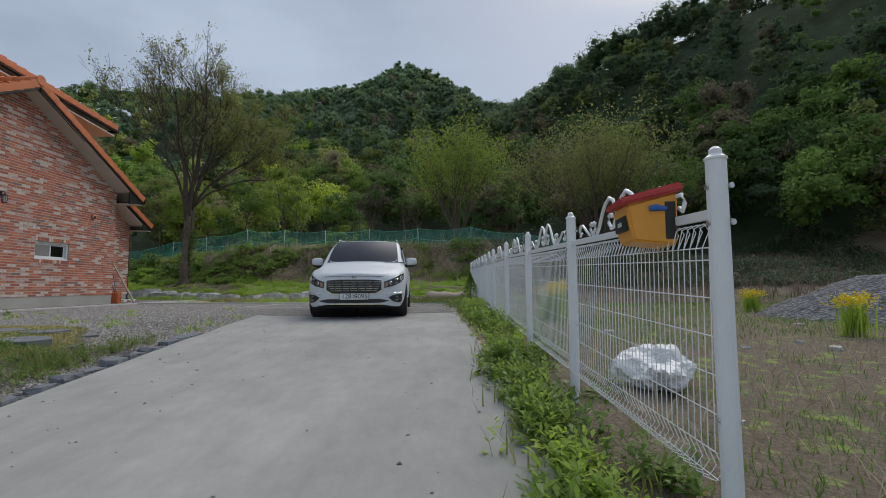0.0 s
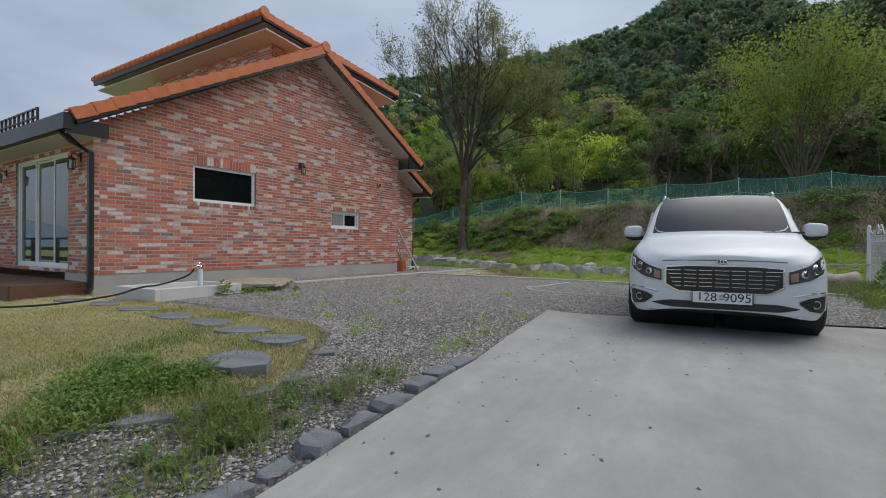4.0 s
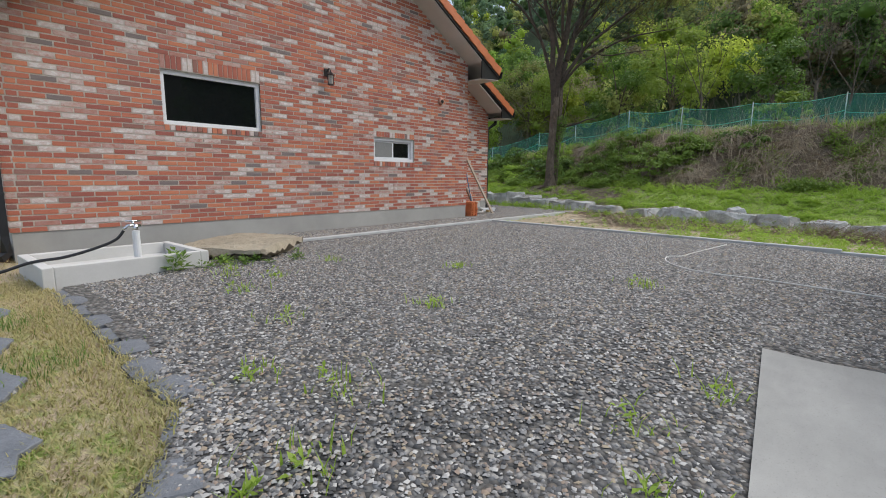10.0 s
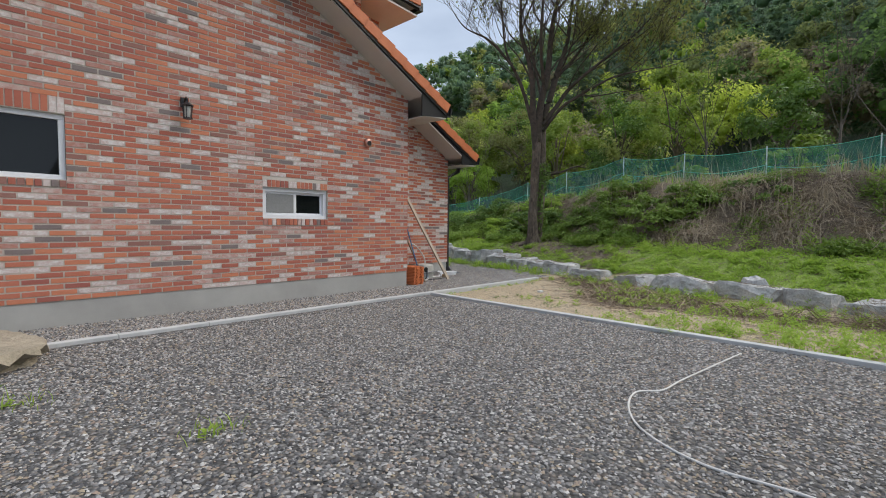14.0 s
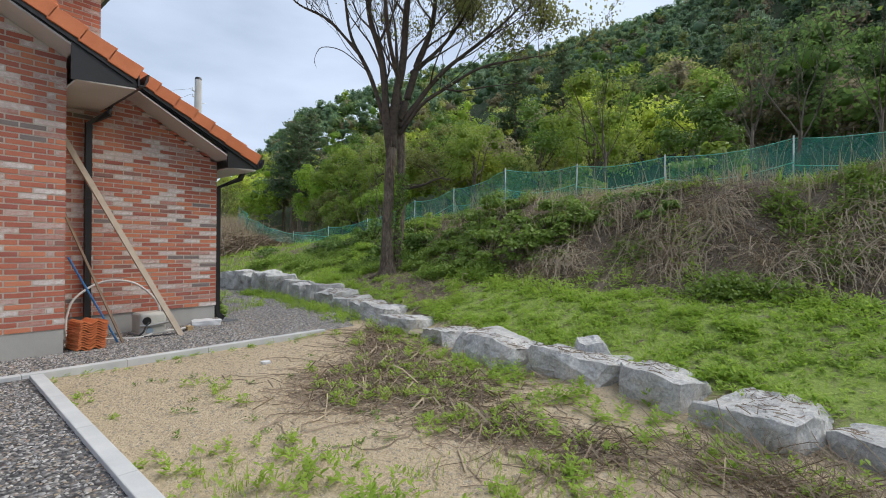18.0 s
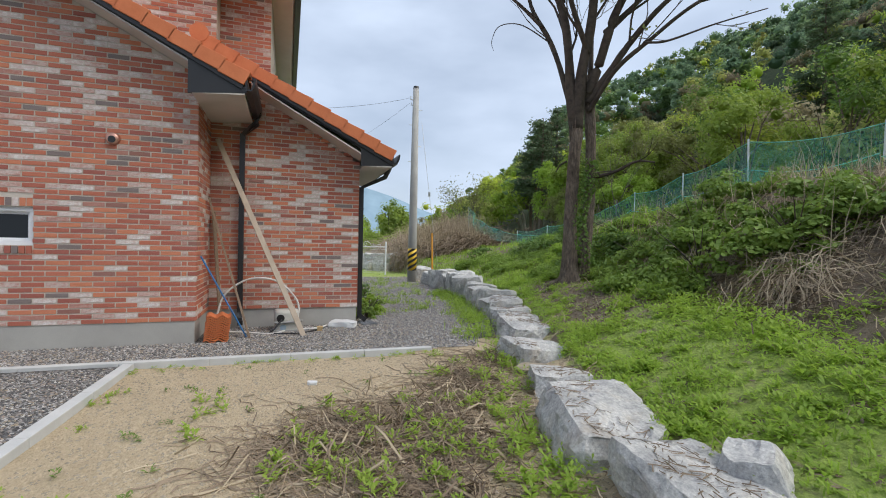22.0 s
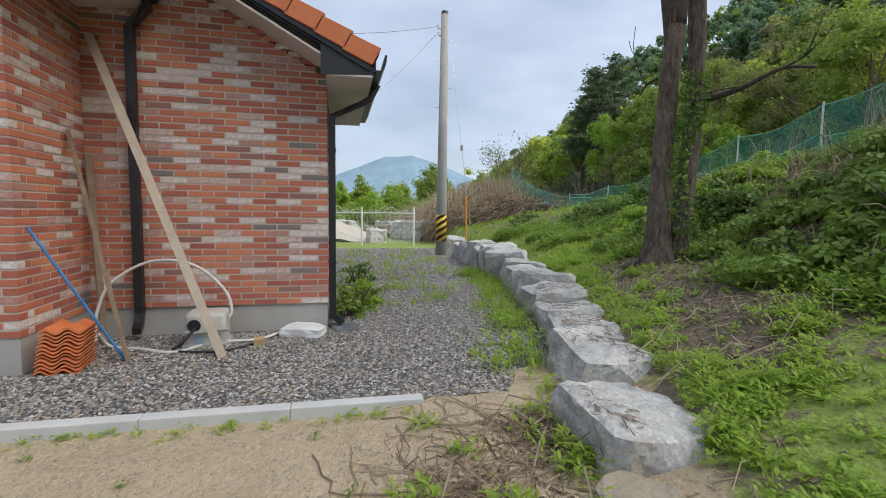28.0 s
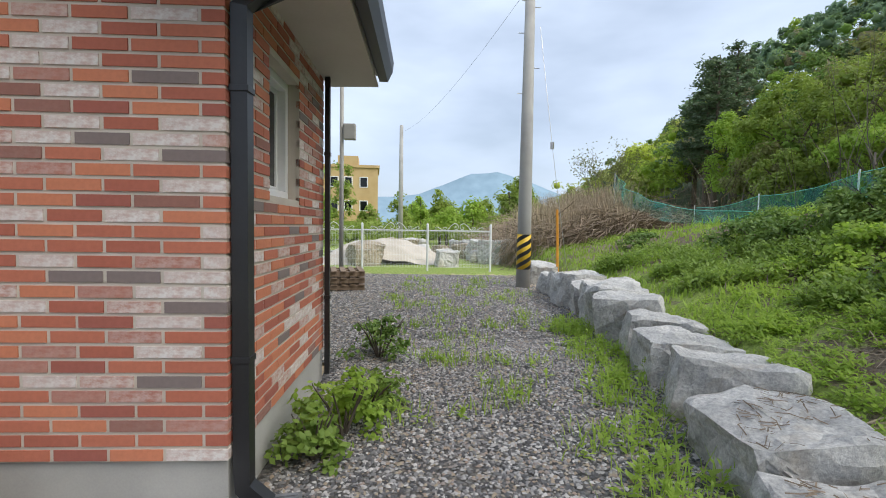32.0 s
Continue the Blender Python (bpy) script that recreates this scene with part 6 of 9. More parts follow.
straw_top = scattered(9000, -10, 8, 23, 32, lambda x, y: (y > bank_foot(x) + 2.7), -0.01)
bulk("dry_grass", *blades(straw_top, 0.34, 0.014, 0.7, 0.9), M["dry"], "dry straw grass along the top of the bank", "dry grass")


# dead growth and creepers on the bank
def on_bank(x, y):
    return (y > bank_foot(x) - 0.3) & (y < bank_foot(x) + 3.3)


def dry_part(x, y):
    return np.clip(0.25 + 0.75 * smooth01(x, -9.5, -7.5) + 0.5 * (np.sin(x * 1.7) * np.cos(y * 1.9 + x) > 0.2), 0.15, 1)


def tufty(x, y):
    """Where the dead growth lies thickest."""
    return (np.sin(x * 2.1 + 0.7 * np.sin(y * 3)) * np.cos(y * 2.3 - x * 0.6) > -0.15)


dead = scattered(30000, -17, 7, 20.5, 28, lambda x, y: on_bank(x, y) & (y > bank_foot(x) + 0.5) & tufty(x, y) & (rng.random(len(x)) < dry_part(x, y)), 0.0)
bulk("dead_grass", *hanging(dead, 0.40, 0.007), M["dry_dark"], "matted dead brown grass hanging down the bank", "dead grass")
dead = clumped(6500, scattered(240, -15, 6, 21, 27, lambda x, y: on_bank(x, y) & (y > bank_foot(x) + 0.9) & tufty(x, y) & (rng.random(len(x)) < dry_part(x, y)), 0.0), 0.13)
bulk("dead_grass", *hanging(dead, 0.62, 0.009, arch=0.24), M["dry"], "tufts of pale bleached dead grass on the bank", "dead grass")
dead = clumped(1300, scattered(240, -16, 6, 20.8, 27, lambda x, y: on_bank(x, y) & (y > bank_foot(x) + 0.9) & (rng.random(len(x)) < dry_part(x, y)), 0.0), 0.25)
bulk("dead_creeper", *vines(dead, 1.3, 0.010, 0.42, 9), M["dry"], "pale dry creeper stems on the bank", "dead creeper")
dead = clumped(1100, scattered(160, -16, 6, 20.8, 27, lambda x, y: on_bank(x, y) & (y > bank_foot(x) + 1.0) & (rng.random(len(x)) < dry_part(x, y)), 0.0), 0.3)
bulk("dead_creeper", *hanging(dead, 1.2, 0.011, 8, 0.20), M["dead_vine"], "dark dead creeper stems hanging on the bank", "dead creeper")
stalks = scattered(1500, -15, 6, 22, 28, lambda x, y: (y > bank_foot(x) + 1.2) & (y < bank_foot(x) + 4), 0.0)
bulk("dead_stalks", *blades(stalks, 0.9, 0.012, 0.35, 0.3), M["dry"], "upright dry stalks along the top of the bank", "dead stalks")
live = clumped(6500, scattered(360, -20, 7, 20.5, 28, lambda x, y: on_bank(x, y) & (rng.random(len(x)) < 1.45 - dry_part(x, y)), 0.0), 0.18)
bulk("bank_weeds", *plantlets(live, 12, 0.24, 0.11, 0.42, 0.07), M["leaf_fresh"], "green leafy weeds over the bank", "weeds")
live = clumped(3000, scattered(260, -20, 7, 20.5, 27.6, on_bank, 0.0), 0.16)
bulk("bank_weeds", *plantlets(live, 11, 0.20, 0.09, 0.36, 0.05), M["grass"], "bright fresh leaves over the bank", "weeds")
reeds = scattered(15000, -40, -25.5, 22.5, 30, lambda x, y: (np.sin(x * 0.5) * np.cos(y * 0.6) > -0.6) & (y > rock_line(x) + 1.2 + 0.25 * (x + 25)), 0.0)
bulk("dead_reeds", *vines(reeds, 2.3, 0.020, 0.30, 6), M["dry_dark"], "thicket of dry brown brambles beside the far fence", "dead reeds")
# litter of the sand patch
MAT = np.array([(-7.2, 17.05), (-7.35, 17.2), (-7.65, 17.5), (-7.7, 17.85), (-7.65, 18.25), (-7.95, 18.65), (-7.1, 18.4), (-6.9, 18.0), (-6.95, 17.45), (-8.4, 18.8), (-8.9, 19.0), (-6.3, 17.5), (-5.6, 17.4), (-9.4, 19.6), (-6.4, 17.9), (-4.9, 17.4)])
humus = clumped(5000, MAT, 0.13)
bulk("leaf_litter", *leaves(humus + (0, 0, 0.016), 0.022, 0.9, 1.8, np.tile((0.0, 0.0, 1.0), (len(humus), 1))), M["dead_vine"], "dark rotting litter under the dead creeper", "leaf litter")
stems = clumped(260, MAT, 0.22) + (0, 0, 0.03)
bulk("dead_creeper", *vines(stems, 1.2, 0.010, 2.6, 10), M["dry_dark"], "grey-brown creeper stems tangled over the sand", "dead creeper")
stems = clumped(90, MAT, 0.25) + (0, 0, 0.04)
bulk("dead_creeper", *vines(stems, 1.5, 0.013, 2.4, 10), M["dry"], "pale dry creeper stems lying on the sand", "dead creeper")
mat_a = clumped(1200, MAT, 0.16)
bulk("dead_creeper", *vines(mat_a, 0.55, 0.006, 2.6, 6), M["dry_dark"], "flat mat of dead creeper on the sand", "dead creeper")
mat_c = clumped(420, MAT, 0.26)
bulk("dead_creeper", *vines(mat_c, 0.8, 0.006, 2.2, 8), M["dry_dark"], "thin pale creeper stems trailing over the sand", "dead creeper")
mat_b = clumped(380, np.array([(-7.6, 19.3), (-8.4, 19.7), (-5.7, 18.8), (-6.5, 19.1), (-9.8, 20.8), (-4.0, 17.9), (-7.4, 17.4), (-8.0, 18.4), (-6.9, 19.2)]), 0.42)
bulk("dead_creeper", *vines(mat_b, 0.5, 0.007, 2.2, 5), M["dry"], "dry straw and stems round the boulders", "dead creeper")
bush_dry = clumped(2200, np.array([(-3.6, 17.5), (-3.2, 17.4), (-4.0, 17.7), (-2.4, 17.2), (-1.3, 17.1), (-0.4, 16.6), (0.4, 16.9), (0.6, 16.0), (-0.8, 16.9)]), 0.26)
bulk("dead_shrub", *vines(bush_dry, 0.4, 0.006, 0.15, 4), M["dry_dark"], "dry brown shrub in front of the boulders", "dead shrub")


def weed_patch(name, centres, k, radius, height, width, mat, label):
    bulk(name, *blades(clumped(k, np.array(centres), radius), height, width, 0.6, 0.7), M[mat], label, "weeds")


def sprouts(centres, per, radius, height, leaf, mat, label):
    """Upright leafy weeds."""
    c = np.array(centres)
    g = np.stack([c[:, 0], c[:, 1], surface(c[:, 0], c[:, 1])], 1)
    many = max(1, per // 14)
    g = np.repeat(g, many, 0) + rng.normal(size=(len(g) * many, 3)) * (radius, radius, 0)
    bulk("weeds", *plantlets(g, min(per, 14), height, leaf * 2.2, 0.34, 0.02), M[mat], label, "weeds")


sand_weeds = [(float(x), float(y)) for x, y in zip(rng.uniform(-9, -1.5, 150), rng.uniform(15.4, 18.9, 150)) if y < rock_line(x) - 0.2 and (x > -7.0 or rng.random() < 0.25)]
sprouts(sand_weeds, 56, 0.09, 0.08, 0.03, "grass", "scattered green weeds on the sand")
mat_weeds = [(float(a), float(b)) for a, b in MAT[rng.integers(0, len(MAT), 34), :2] + rng.normal(size=(34, 2)) * 0.4]
sprouts(mat_weeds, 42, 0.07, 0.10, 0.034, "grass", "fresh green weeds growing through the dead creeper")
rim_weeds = [(float(x), float(rock_line(x)) - float(o)) for x, o in zip(rng.uniform(-10.2, -3.2, 60), rng.uniform(0.25, 0.7, 60))]
sprouts(rim_weeds, 50, 0.09, 0.13, 0.036, "grass", "leafy weeds in front of the boulders")
weed_patch("weeds", [(float(x), float(y)) for x, y in zip(rng.uniform(-7, -1.5, 40), rng.uniform(15.2, 17.6, 40))], 1500, 0.10, 0.08, 0.008, "grass", "grassy weeds along the sand kerb")
kerb_weeds = [(float(x), 15.3 + float(o)) for x, o in zip(rng.uniform(-6.4, -2.6, 42), rng.uniform(-0.05, 0.75, 42))]
sprouts(kerb_weeds, 60, 0.11, 0.20, 0.034, "grass", "tall leafy weeds by the kerb")
yard_weeds = [(float(x), float(y)) for x, y in zip(rng.uniform(-23, -12.8, 95), rng.uniform(18.4, 21.4, 95)) if y < rock_line(x) - 0.4]
sprouts(yard_weeds, 22, 0.09, 0.16, 0.035, "grass", "small green weeds in the gravel")
weed_patch("weeds", yard_weeds, 2000, 0.11, 0.14, 0.010, "grass", "tufts of grass in the gravel")
foot_weeds = [(float(x), float(rock_line(x)) - float(o)) for x, o in zip(rng.uniform(-17, -10.6, 44), rng.uniform(0.45, 0.85, 44))]
sprouts(foot_weeds, 60, 0.12, 0.16, 0.042, "grass", "leafy weeds at the foot of the boulders")
weed_patch("weeds", foot_weeds, 900, 0.16, 0.20, 0.008, "grass", "tall grass at the foot of the boulders")
left = [(-6.6, 8.0), (-5.3, 7.6), (-6.0, 9.0), (-4.9, 7.2), (-7.6, 8.2), (-8.3, 8.35), (-7.9, 8.7), (-4.1, 8.3), (-3.95, 7.4), (-8.6, 8.55), (-8.2, 9.6), (-6.9, 10.4), (-5.0, 10.9), (-4.9, 6.9), (-5.8, 7.4), (-3.88, 7.9), (-3.9, 7.1), (-3.92, 8.9), (-4.0, 7.3)]
sprouts(left, 12, 0.06, 0.10, 0.03, "grass", "small green weeds in the gravel")
weed_patch("weeds", left, 500, 0.09, 0.09, 0.009, "grass", "tufts of grass in the gravel")
drive_weeds = [(float(x), float(y)) for x, y in zip(rng.uniform(-6.0, -3.75, 80), rng.uniform(1.5, 6.6, 80)) if not (y < 6.9 and y > np.interp(x, [-9, -6.2, -5.2, -4.86, -4.58, -4.46], [-2, 2.4, 3.7, 4.3, 5.0, 5.6]))]
weed_patch("weeds", drive_weeds, 1500, 0.14, 0.08, 0.008, "leaf_olive", "thin olive weeds along the driveway")
sprouts(drive_weeds, 28, 0.12, 0.07, 0.026, "leaf_mid", "small green weeds along the driveway")
verge_weeds = [(float(x), float(y)) for cx, cy, k in ((-4.05, 4.75, 10), (-4.15, 5.3, 12), (-4.3, 5.0, 8), (-5.0, 3.7, 10), (-4.75, 4.2, 8), (-5.2, 3.3, 10), (-4.6, 3.2, 4), (-4.0, 6.2, 6)) for x, y in zip(rng.normal(size=k) * 0.16 + cx, rng.normal(size=k) * 0.2 + cy) if x < -3.8]
sprouts(verge_weeds, 42, 0.07, 0.12, 0.028, "leaf_mid", "leafy green weeds between lawn and driveway")
weed_patch("weeds", verge_weeds, 1900, 0.12, 0.17, 0.005, "leaf_olive", "tall thin olive grass between lawn and driveway")
fence_weeds = [(float(x), float(y)) for x, y in zip(np.where(rng.random(230) < 0.62, rng.normal(size=230) * 0.07 + 0.66, rng.uniform(0.6, 1.35, 230)), rng.uniform(1.2, 14.5, 230))]
sprouts(fence_weeds[:150], 90, 0.10, 0.19, 0.046, "leaf_mid", "leafy green mugwort under the fence")
sprouts(fence_weeds[150:], 90, 0.10, 0.21, 0.046, "grass", "fresh green mugwort under the fence")
weed_patch("weeds", fence_weeds, 2400, 0.14, 0.18, 0.010, "leaf_olive", "thin grass under the fence")
back_weeds = [(float(x), float(y)) for x, y in zip(rng.uniform(-2.2, 1.3, 150), rng.uniform(15.1, 17.6, 150))] + [(float(x), float(y)) for x, y in zip(rng.uniform(0.3, 1.2, 70), rng.uniform(11, 15.4, 70))]
sprouts(back_weeds, 60, 0.16, 0.18, 0.036, "leaf_mid", "rank weeds beyond the driveway")
weed_patch("weeds", back_weeds, 3000, 0.2, 0.25, 0.010, "leaf_olive", "rank grass beyond the driveway")
def patchy(x, y):
    return np.sin(1.1 * x + 1.7 * np.sin(0.6 * y)) + np.sin(0.9 * y + 1.3 * np.sin(0.7 * x + 2)) + 0.6 * np.sin(2.3 * x + 1.9 * y + np.sin(3.1 * x)) + 0.5 * np.sin(3.7 * y - 1.3 * x)


field = scattered(60000, 1.3, 14, 0, 19, lambda x, y: patchy(x, y) + rng.normal(size=len(x)) * 0.5 > -0.3, -0.01)
bulk("field_grass", *blades(field, 0.085, 0.009, 0.8, 0.9), M["leaf_mid"], "patchy grass of the field beyond the fence", "grass")
straw = scattered(12000, 1.3, 14, 0, 20, lambda x, y: patchy(x, y) + rng.normal(size=len(x)) * 0.5 < 0.2, -0.01)
bulk("dry_grass", *blades(straw, 0.16, 0.012, 0.8, 0.9), M["dry"], "dry straw among the field grass", "dry grass")


def on_lawn(x, y):
    edge = np.interp(x, [-12, -8.95, -5.75, -5.0, -4.5], [6.95, 6.98, 6.95, 6.6, 5.8])
    low = np.interp(x, [-9, -6.2, -5.2, -4.86, -4.58, -4.46], [-2, 2.4, 3.7, 4.3, 5.0, 5.6])
    bare = np.zeros(np.shape(x), dtype=bool)
    for cx, cy, sx, sy in STONES:
        bare |= ((x - cx) / sx) ** 2 + ((y - cy) / sy) ** 2 < 0.2
    return (y < edge + 0.06) & (y > low - 0.08) & ~bare


lawn = np.concatenate([scattered(115000, -9.6, -4.4, 2.2, 7.05, on_lawn, -0.008), scattered(20000, -13.5, -9.6, -1, 7, on_lawn, -0.01)])
bulk("lawn_grass", *blades(lawn, 0.034, 0.0065, 1.3, 1.5), M["lawn"], "dry yellow-green lawn of short grass", "lawn")
tufts = [(float(x), float(y)) for x, y in zip(rng.uniform(-8, -4.6, 16), rng.uniform(4.2, 6.9, 16)) if on_lawn(x, y)]
clover = clumped(1500, np.array([(-5.1, 4.9), (-5.3, 4.7), (-5.0, 5.15), (-4.95, 4.5), (-5.6, 5.0)]), 0.13)
bulk("clover", *plantlets(clover, 8, 0.05, 0.04, 0.6, 0.03), M["leaf_mid"], "dark green clover patch in the dry lawn", "clover")
weed_patch("lawn_grass", tufts, 4200, 0.16, 0.055, 0.006, "leaf_mid", "green tufts in the dry lawn")

sprouts([(-8.98, 8.62), (-9.05, 8.75), (-8.9, 8.9), (-8.85, 9.1), (-8.95, 8.5), (-8.75, 9.35)], 60, 0.09, 0.09, 0.035, "leaf_mid", "low green weeds under the flat boulder")
sprouts([(-8.98, 8.05), (-9.0, 8.1)], 40, 0.05, 0.22, 0.06, "leaf_mid", "broad-leaved weed at the foot of the basin")
kerb_side = [(-9.92 + float(o), float(y)) for o, y in zip(rng.normal(size=34) * 0.05, rng.uniform(15.5, 18.9, 34))] + [(float(x), 15.42 + float(o)) for x, o in zip(rng.uniform(-9.8, -6, 20), rng.normal(size=20) * 0.05)]
sprouts(kerb_side, 16, 0.05, 0.04, 0.022, "grass", "tiny weeds along the sand kerb")
sand_seedlings = [(float(x), float(y)) for x, y in zip(rng.uniform(-9.7, -6, 46), rng.uniform(15.6, 18.6, 46))]
sprouts(sand_seedlings, 12, 0.03, 0.04, 0.022, "leaf_mid", "sparse seedlings on the sand")

# litter that lies on the boulders
bpy.context.view_layer.update()
rock_v, rock_f = [], []
for ob in [o for o in scene.objects if o.name.startswith("boulder")]:
    k = len(rock_v)
    rock_v += [ob.matrix_world @ v.co for v in ob.data.vertices]
    rock_f += [tuple(k + i for i in p.vertices) for p in ob.data.polygons]
rocks_tree = BVHTree.FromPolygons(rock_v, rock_f)


def rock_top(x, y):
    hit = rocks_tree.ray_cast(Vector((x, y, 3)), Vector((0, 0, -1)))
    return hit[0].z if hit[0] is not None and hit[1].z > 0.6 else None


vs, fs = [], []
rnd = random.Random(17)
for _ in range(3400):
    x = rnd.uniform(-13.5, -3.4)
    y = float(rock_line(x)) + rnd.uniform(-0.25, 0.75)
    if noise.noise((x * 1.7, y * 1.7, 4)) < 0.02:
        continue
    a, n = rnd.uniform(0, 6.28), rnd.uniform(0.02, 0.13)
    ends = [(x + math.cos(a) * n * f, y + math.sin(a) * n * f) for f in (-0.5, 0, 0.5)]
    tops = [rock_top(*e) for e in ends]
    if None in tops or max(tops) - min(tops) > 0.05:
        continue
    w = rnd.uniform(0.0015, 0.0035)
    k = len(vs)
    for (ex, ey), ez in zip(ends, tops):
        vs += [(ex - math.sin(a) * w, ey + math.cos(a) * w, ez + 0.008), (ex + math.sin(a) * w, ey - math.cos(a) * w, ez + 0.012)]
    fs += [(k, k + 1, k + 3, k + 2), (k + 2, k + 3, k + 5, k + 4)]
bulk("dead_creeper", vs, fs, M["dry_dark"], "dead vine litter lying on the boulders", "dead creeper")

# ---- white steel fences ----
def ornament(width):
    """Scroll work on the rail: two tall hooks in the middle, a small heart and a curl on either side."""
    bm = bmesh.new()
    c = width / 2
    for s in (-1, 1):
        tube(bm, [(c + s * 0.40, 0, 0.0), (c + s * 0.34, 0, 0.05), (c + s * 0.27, 0, 0.14), (c + s * 0.21, 0, 0.195), (c + s * 0.14, 0, 0.225), (c + s * 0.07, 0, 0.20), (c + s * 0.03, 0, 0.14), (c + s * 0.03, 0, 0.08), (c + s * 0.06, 0, 0.035), (c + s * 0.11, 0, 0.03), (c + s * 0.15, 0, 0.065), (c + s * 0.145, 0, 0.11), (c + s * 0.105, 0, 0.12), (c + s * 0.095, 0, 0.095)], 0.012, 6)
        for q in (-1, 1):
            tube(bm, [(c + s * 0.47, 0, 0.01), (c + s * 0.47 + q * 0.05, 0, 0.055), (c + s * 0.47 + q * 0.055, 0, 0.09), (c + s * 0.47 + q * 0.025, 0, 0.10), (c + s * 0.47 + q * 0.008, 0, 0.075)], 0.010, 6)
        tube(bm, [(c + s * 0.54, 0, 0.015), (c + s * 0.62, 0, 0.055), (c + s * 0.70, 0, 0.10), (c + s * 0.76, 0, 0.10), (c + s * 0.785, 0, 0.06), (c + s * 0.765, 0, 0.025), (c + s * 0.735, 0, 0.045)], 0.010, 6)
    return bm


def wire_panel(width, height, pitch=0.05):
    """A welded wire panel with its hems folded over."""
    bm = bmesh.new()
    k = int(width / pitch)
    for i in range(k + 1):
        x = 0.02 + (width - 0.04) * i / k
        tube(bm, [(x, 0.05, height - 0.10), (x, 0.03, height - 0.02), (x, -0.01, height), (x, -0.03, height - 0.03), (x, 0.0, height - 0.10), (x, 0, 0.12), (x, -0.03, 0.05), (x, 0.0, 0.01), (x, 0.05, 0.03), (x, 0.06, 0.09)], 0.0024, 4, False)
    rows = [0.02, 0.12, 0.27, 0.42, 0.57, 0.72, 0.87, height - 0.10, height - 0.005]
    for z in rows:
        if z <= height:
            tube(bm, [(0, 0, z), (width, 0, z)], 0.0026, 4, False)
    return bm


def post_mesh(height):
    bm = bmesh.new()
    tube(bm, [(0, 0, -0.3), (0, 0, height - 0.055), (0, 0, height - 0.053), (0, 0, height - 0.045), (0, 0, height - 0.035), (0, 0, height - 0.030), (0, 0, height - 0.012), (0, 0, height)],
         [0.038, 0.038, 0.042, 0.042, 0.030, 0.024, 0.024, 0.010], 16)
    return from_bm("post", bm, M["white_steel"])


def fence_run(name, label, points, tops, low, high, rail_drop=0.26):
    """Posts at points, joined by a rail with scrolls on it and a wire panel under it."""
    f = thing(name, label, "fence")
    panels = {}
    for i, ((x, y), z) in enumerate(zip(points, tops)):
        g = float(ground_z(x, y))
        p = part("post", post_mesh(z - g), None, f)
        p.matrix_basis = pose(x, y, g)
        bm = bmesh.new()
        for q in (0.25, 0.62, z - g - 0.30, z - g - 0.16):
            tube(bm, [(0.030, -0.036, q), (0.032, -0.045, q)], 0.011, 8)
            tube(bm, [(-0.036, 0.0, q), (-0.045, 0.0, q)], 0.011, 8)
        part("bolt", bm, M["steel"], p)
        if i + 1 < len(points):
            (x2, y2), z2 = points[i + 1], tops[i + 1]
            run = math.hypot(x2 - x, y2 - y)
            tilt = math.atan2(z2 - z, run)
            m = Matrix.Translation((x, y, z - rail_drop)) @ Matrix.Rotation(math.atan2(y2 - y, x2 - x), 4, "Z") @ Matrix.Rotation(-tilt, 4, "Y")
            w = round(math.hypot(run, z2 - z), 2)
            rail = part("rail", boxed(0.03, w - 0.03, -0.012, 0.012, -0.02, 0.02, 0.004), M["white_steel"], f)
            rail.matrix_basis = m
            if (w, high) not in panels:
                panels[w, high] = (from_bm("scroll_work", ornament(w), M["white_steel"], True), from_bm("wire_mesh", wire_panel(w - 0.10, high), M["white_steel"]))
            o = new("scroll_work", panels[w, high][0])
            o.parent = f
            o.matrix_basis = m @ Matrix.Translation((0, 0, 0.015))
            o = new("wire_mesh", panels[w, high][1])
            o.parent = f
            o.matrix_basis = m @ Matrix.Translation((0.05, 0, -0.03 - high))
    return f


ys_f = [1.78, 3.84, 5.80, 7.80, 9.80, 11.80, 13.80, 15.80, 17.60]
fence_run("white_fence", "white steel fence of wire panels with scrolled tops", [(1.06, y) for y in ys_f], [float(ramped(y, [1.7, 8, 17.6], [1.885, 2.10, 2.26])) for y in ys_f], 0.1, 1.02)
ys_f = [13.0, 15.1, 17.2, 19.3, 21.35]
fence_run("white_fence", "white steel fence with scrolled tops across the yard's far end", [(-25.2, y) for y in ys_f], [2.37] * 5, 0.1, 1.18, 0.24)

# mailbox on the rail
box_m = pose(0.98, 2.22, 1.53, 0, 0, -6)
mail = thing("mailbox", "yellow plastic mailbox with a red lid on the fence rail", "mailbox", box_m)
bm = bmesh.new()
prism(bm, [(-0.10, 0.02), (0.09, 0.0), (0.10, 0.25), (-0.13, 0.19)], "y", -0.12, 0.12)
bmesh.ops.bevel(bm, geom=bm.edges[:], offset=0.012, segments=3, affect="EDGES")
part("body", bm, M["yellow"], mail)
bm = bmesh.new()
prism(bm, [(-0.16, 0.185), (-0.16, 0.22), (0.11, 0.29), (0.125, 0.25)], "y", -0.14, 0.14)
bmesh.ops.bevel(bm, geom=bm.edges[:], offset=0.010, segments=3, affect="EDGES")
part("lid", bm, M["red_plastic"], mail, "red sloping lid")
part("name_plate", boxed(-0.128, -0.110, -0.085, 0.085, 0.075, 0.145, 0.002), M["plastic_black"], mail, "black name plate with unreadable lettering")
bm = bmesh.new()
for k in range(3):
    box(bm, -0.131, -0.1275, -0.030 + k * 0.022, -0.016 + k * 0.022, 0.100, 0.120)
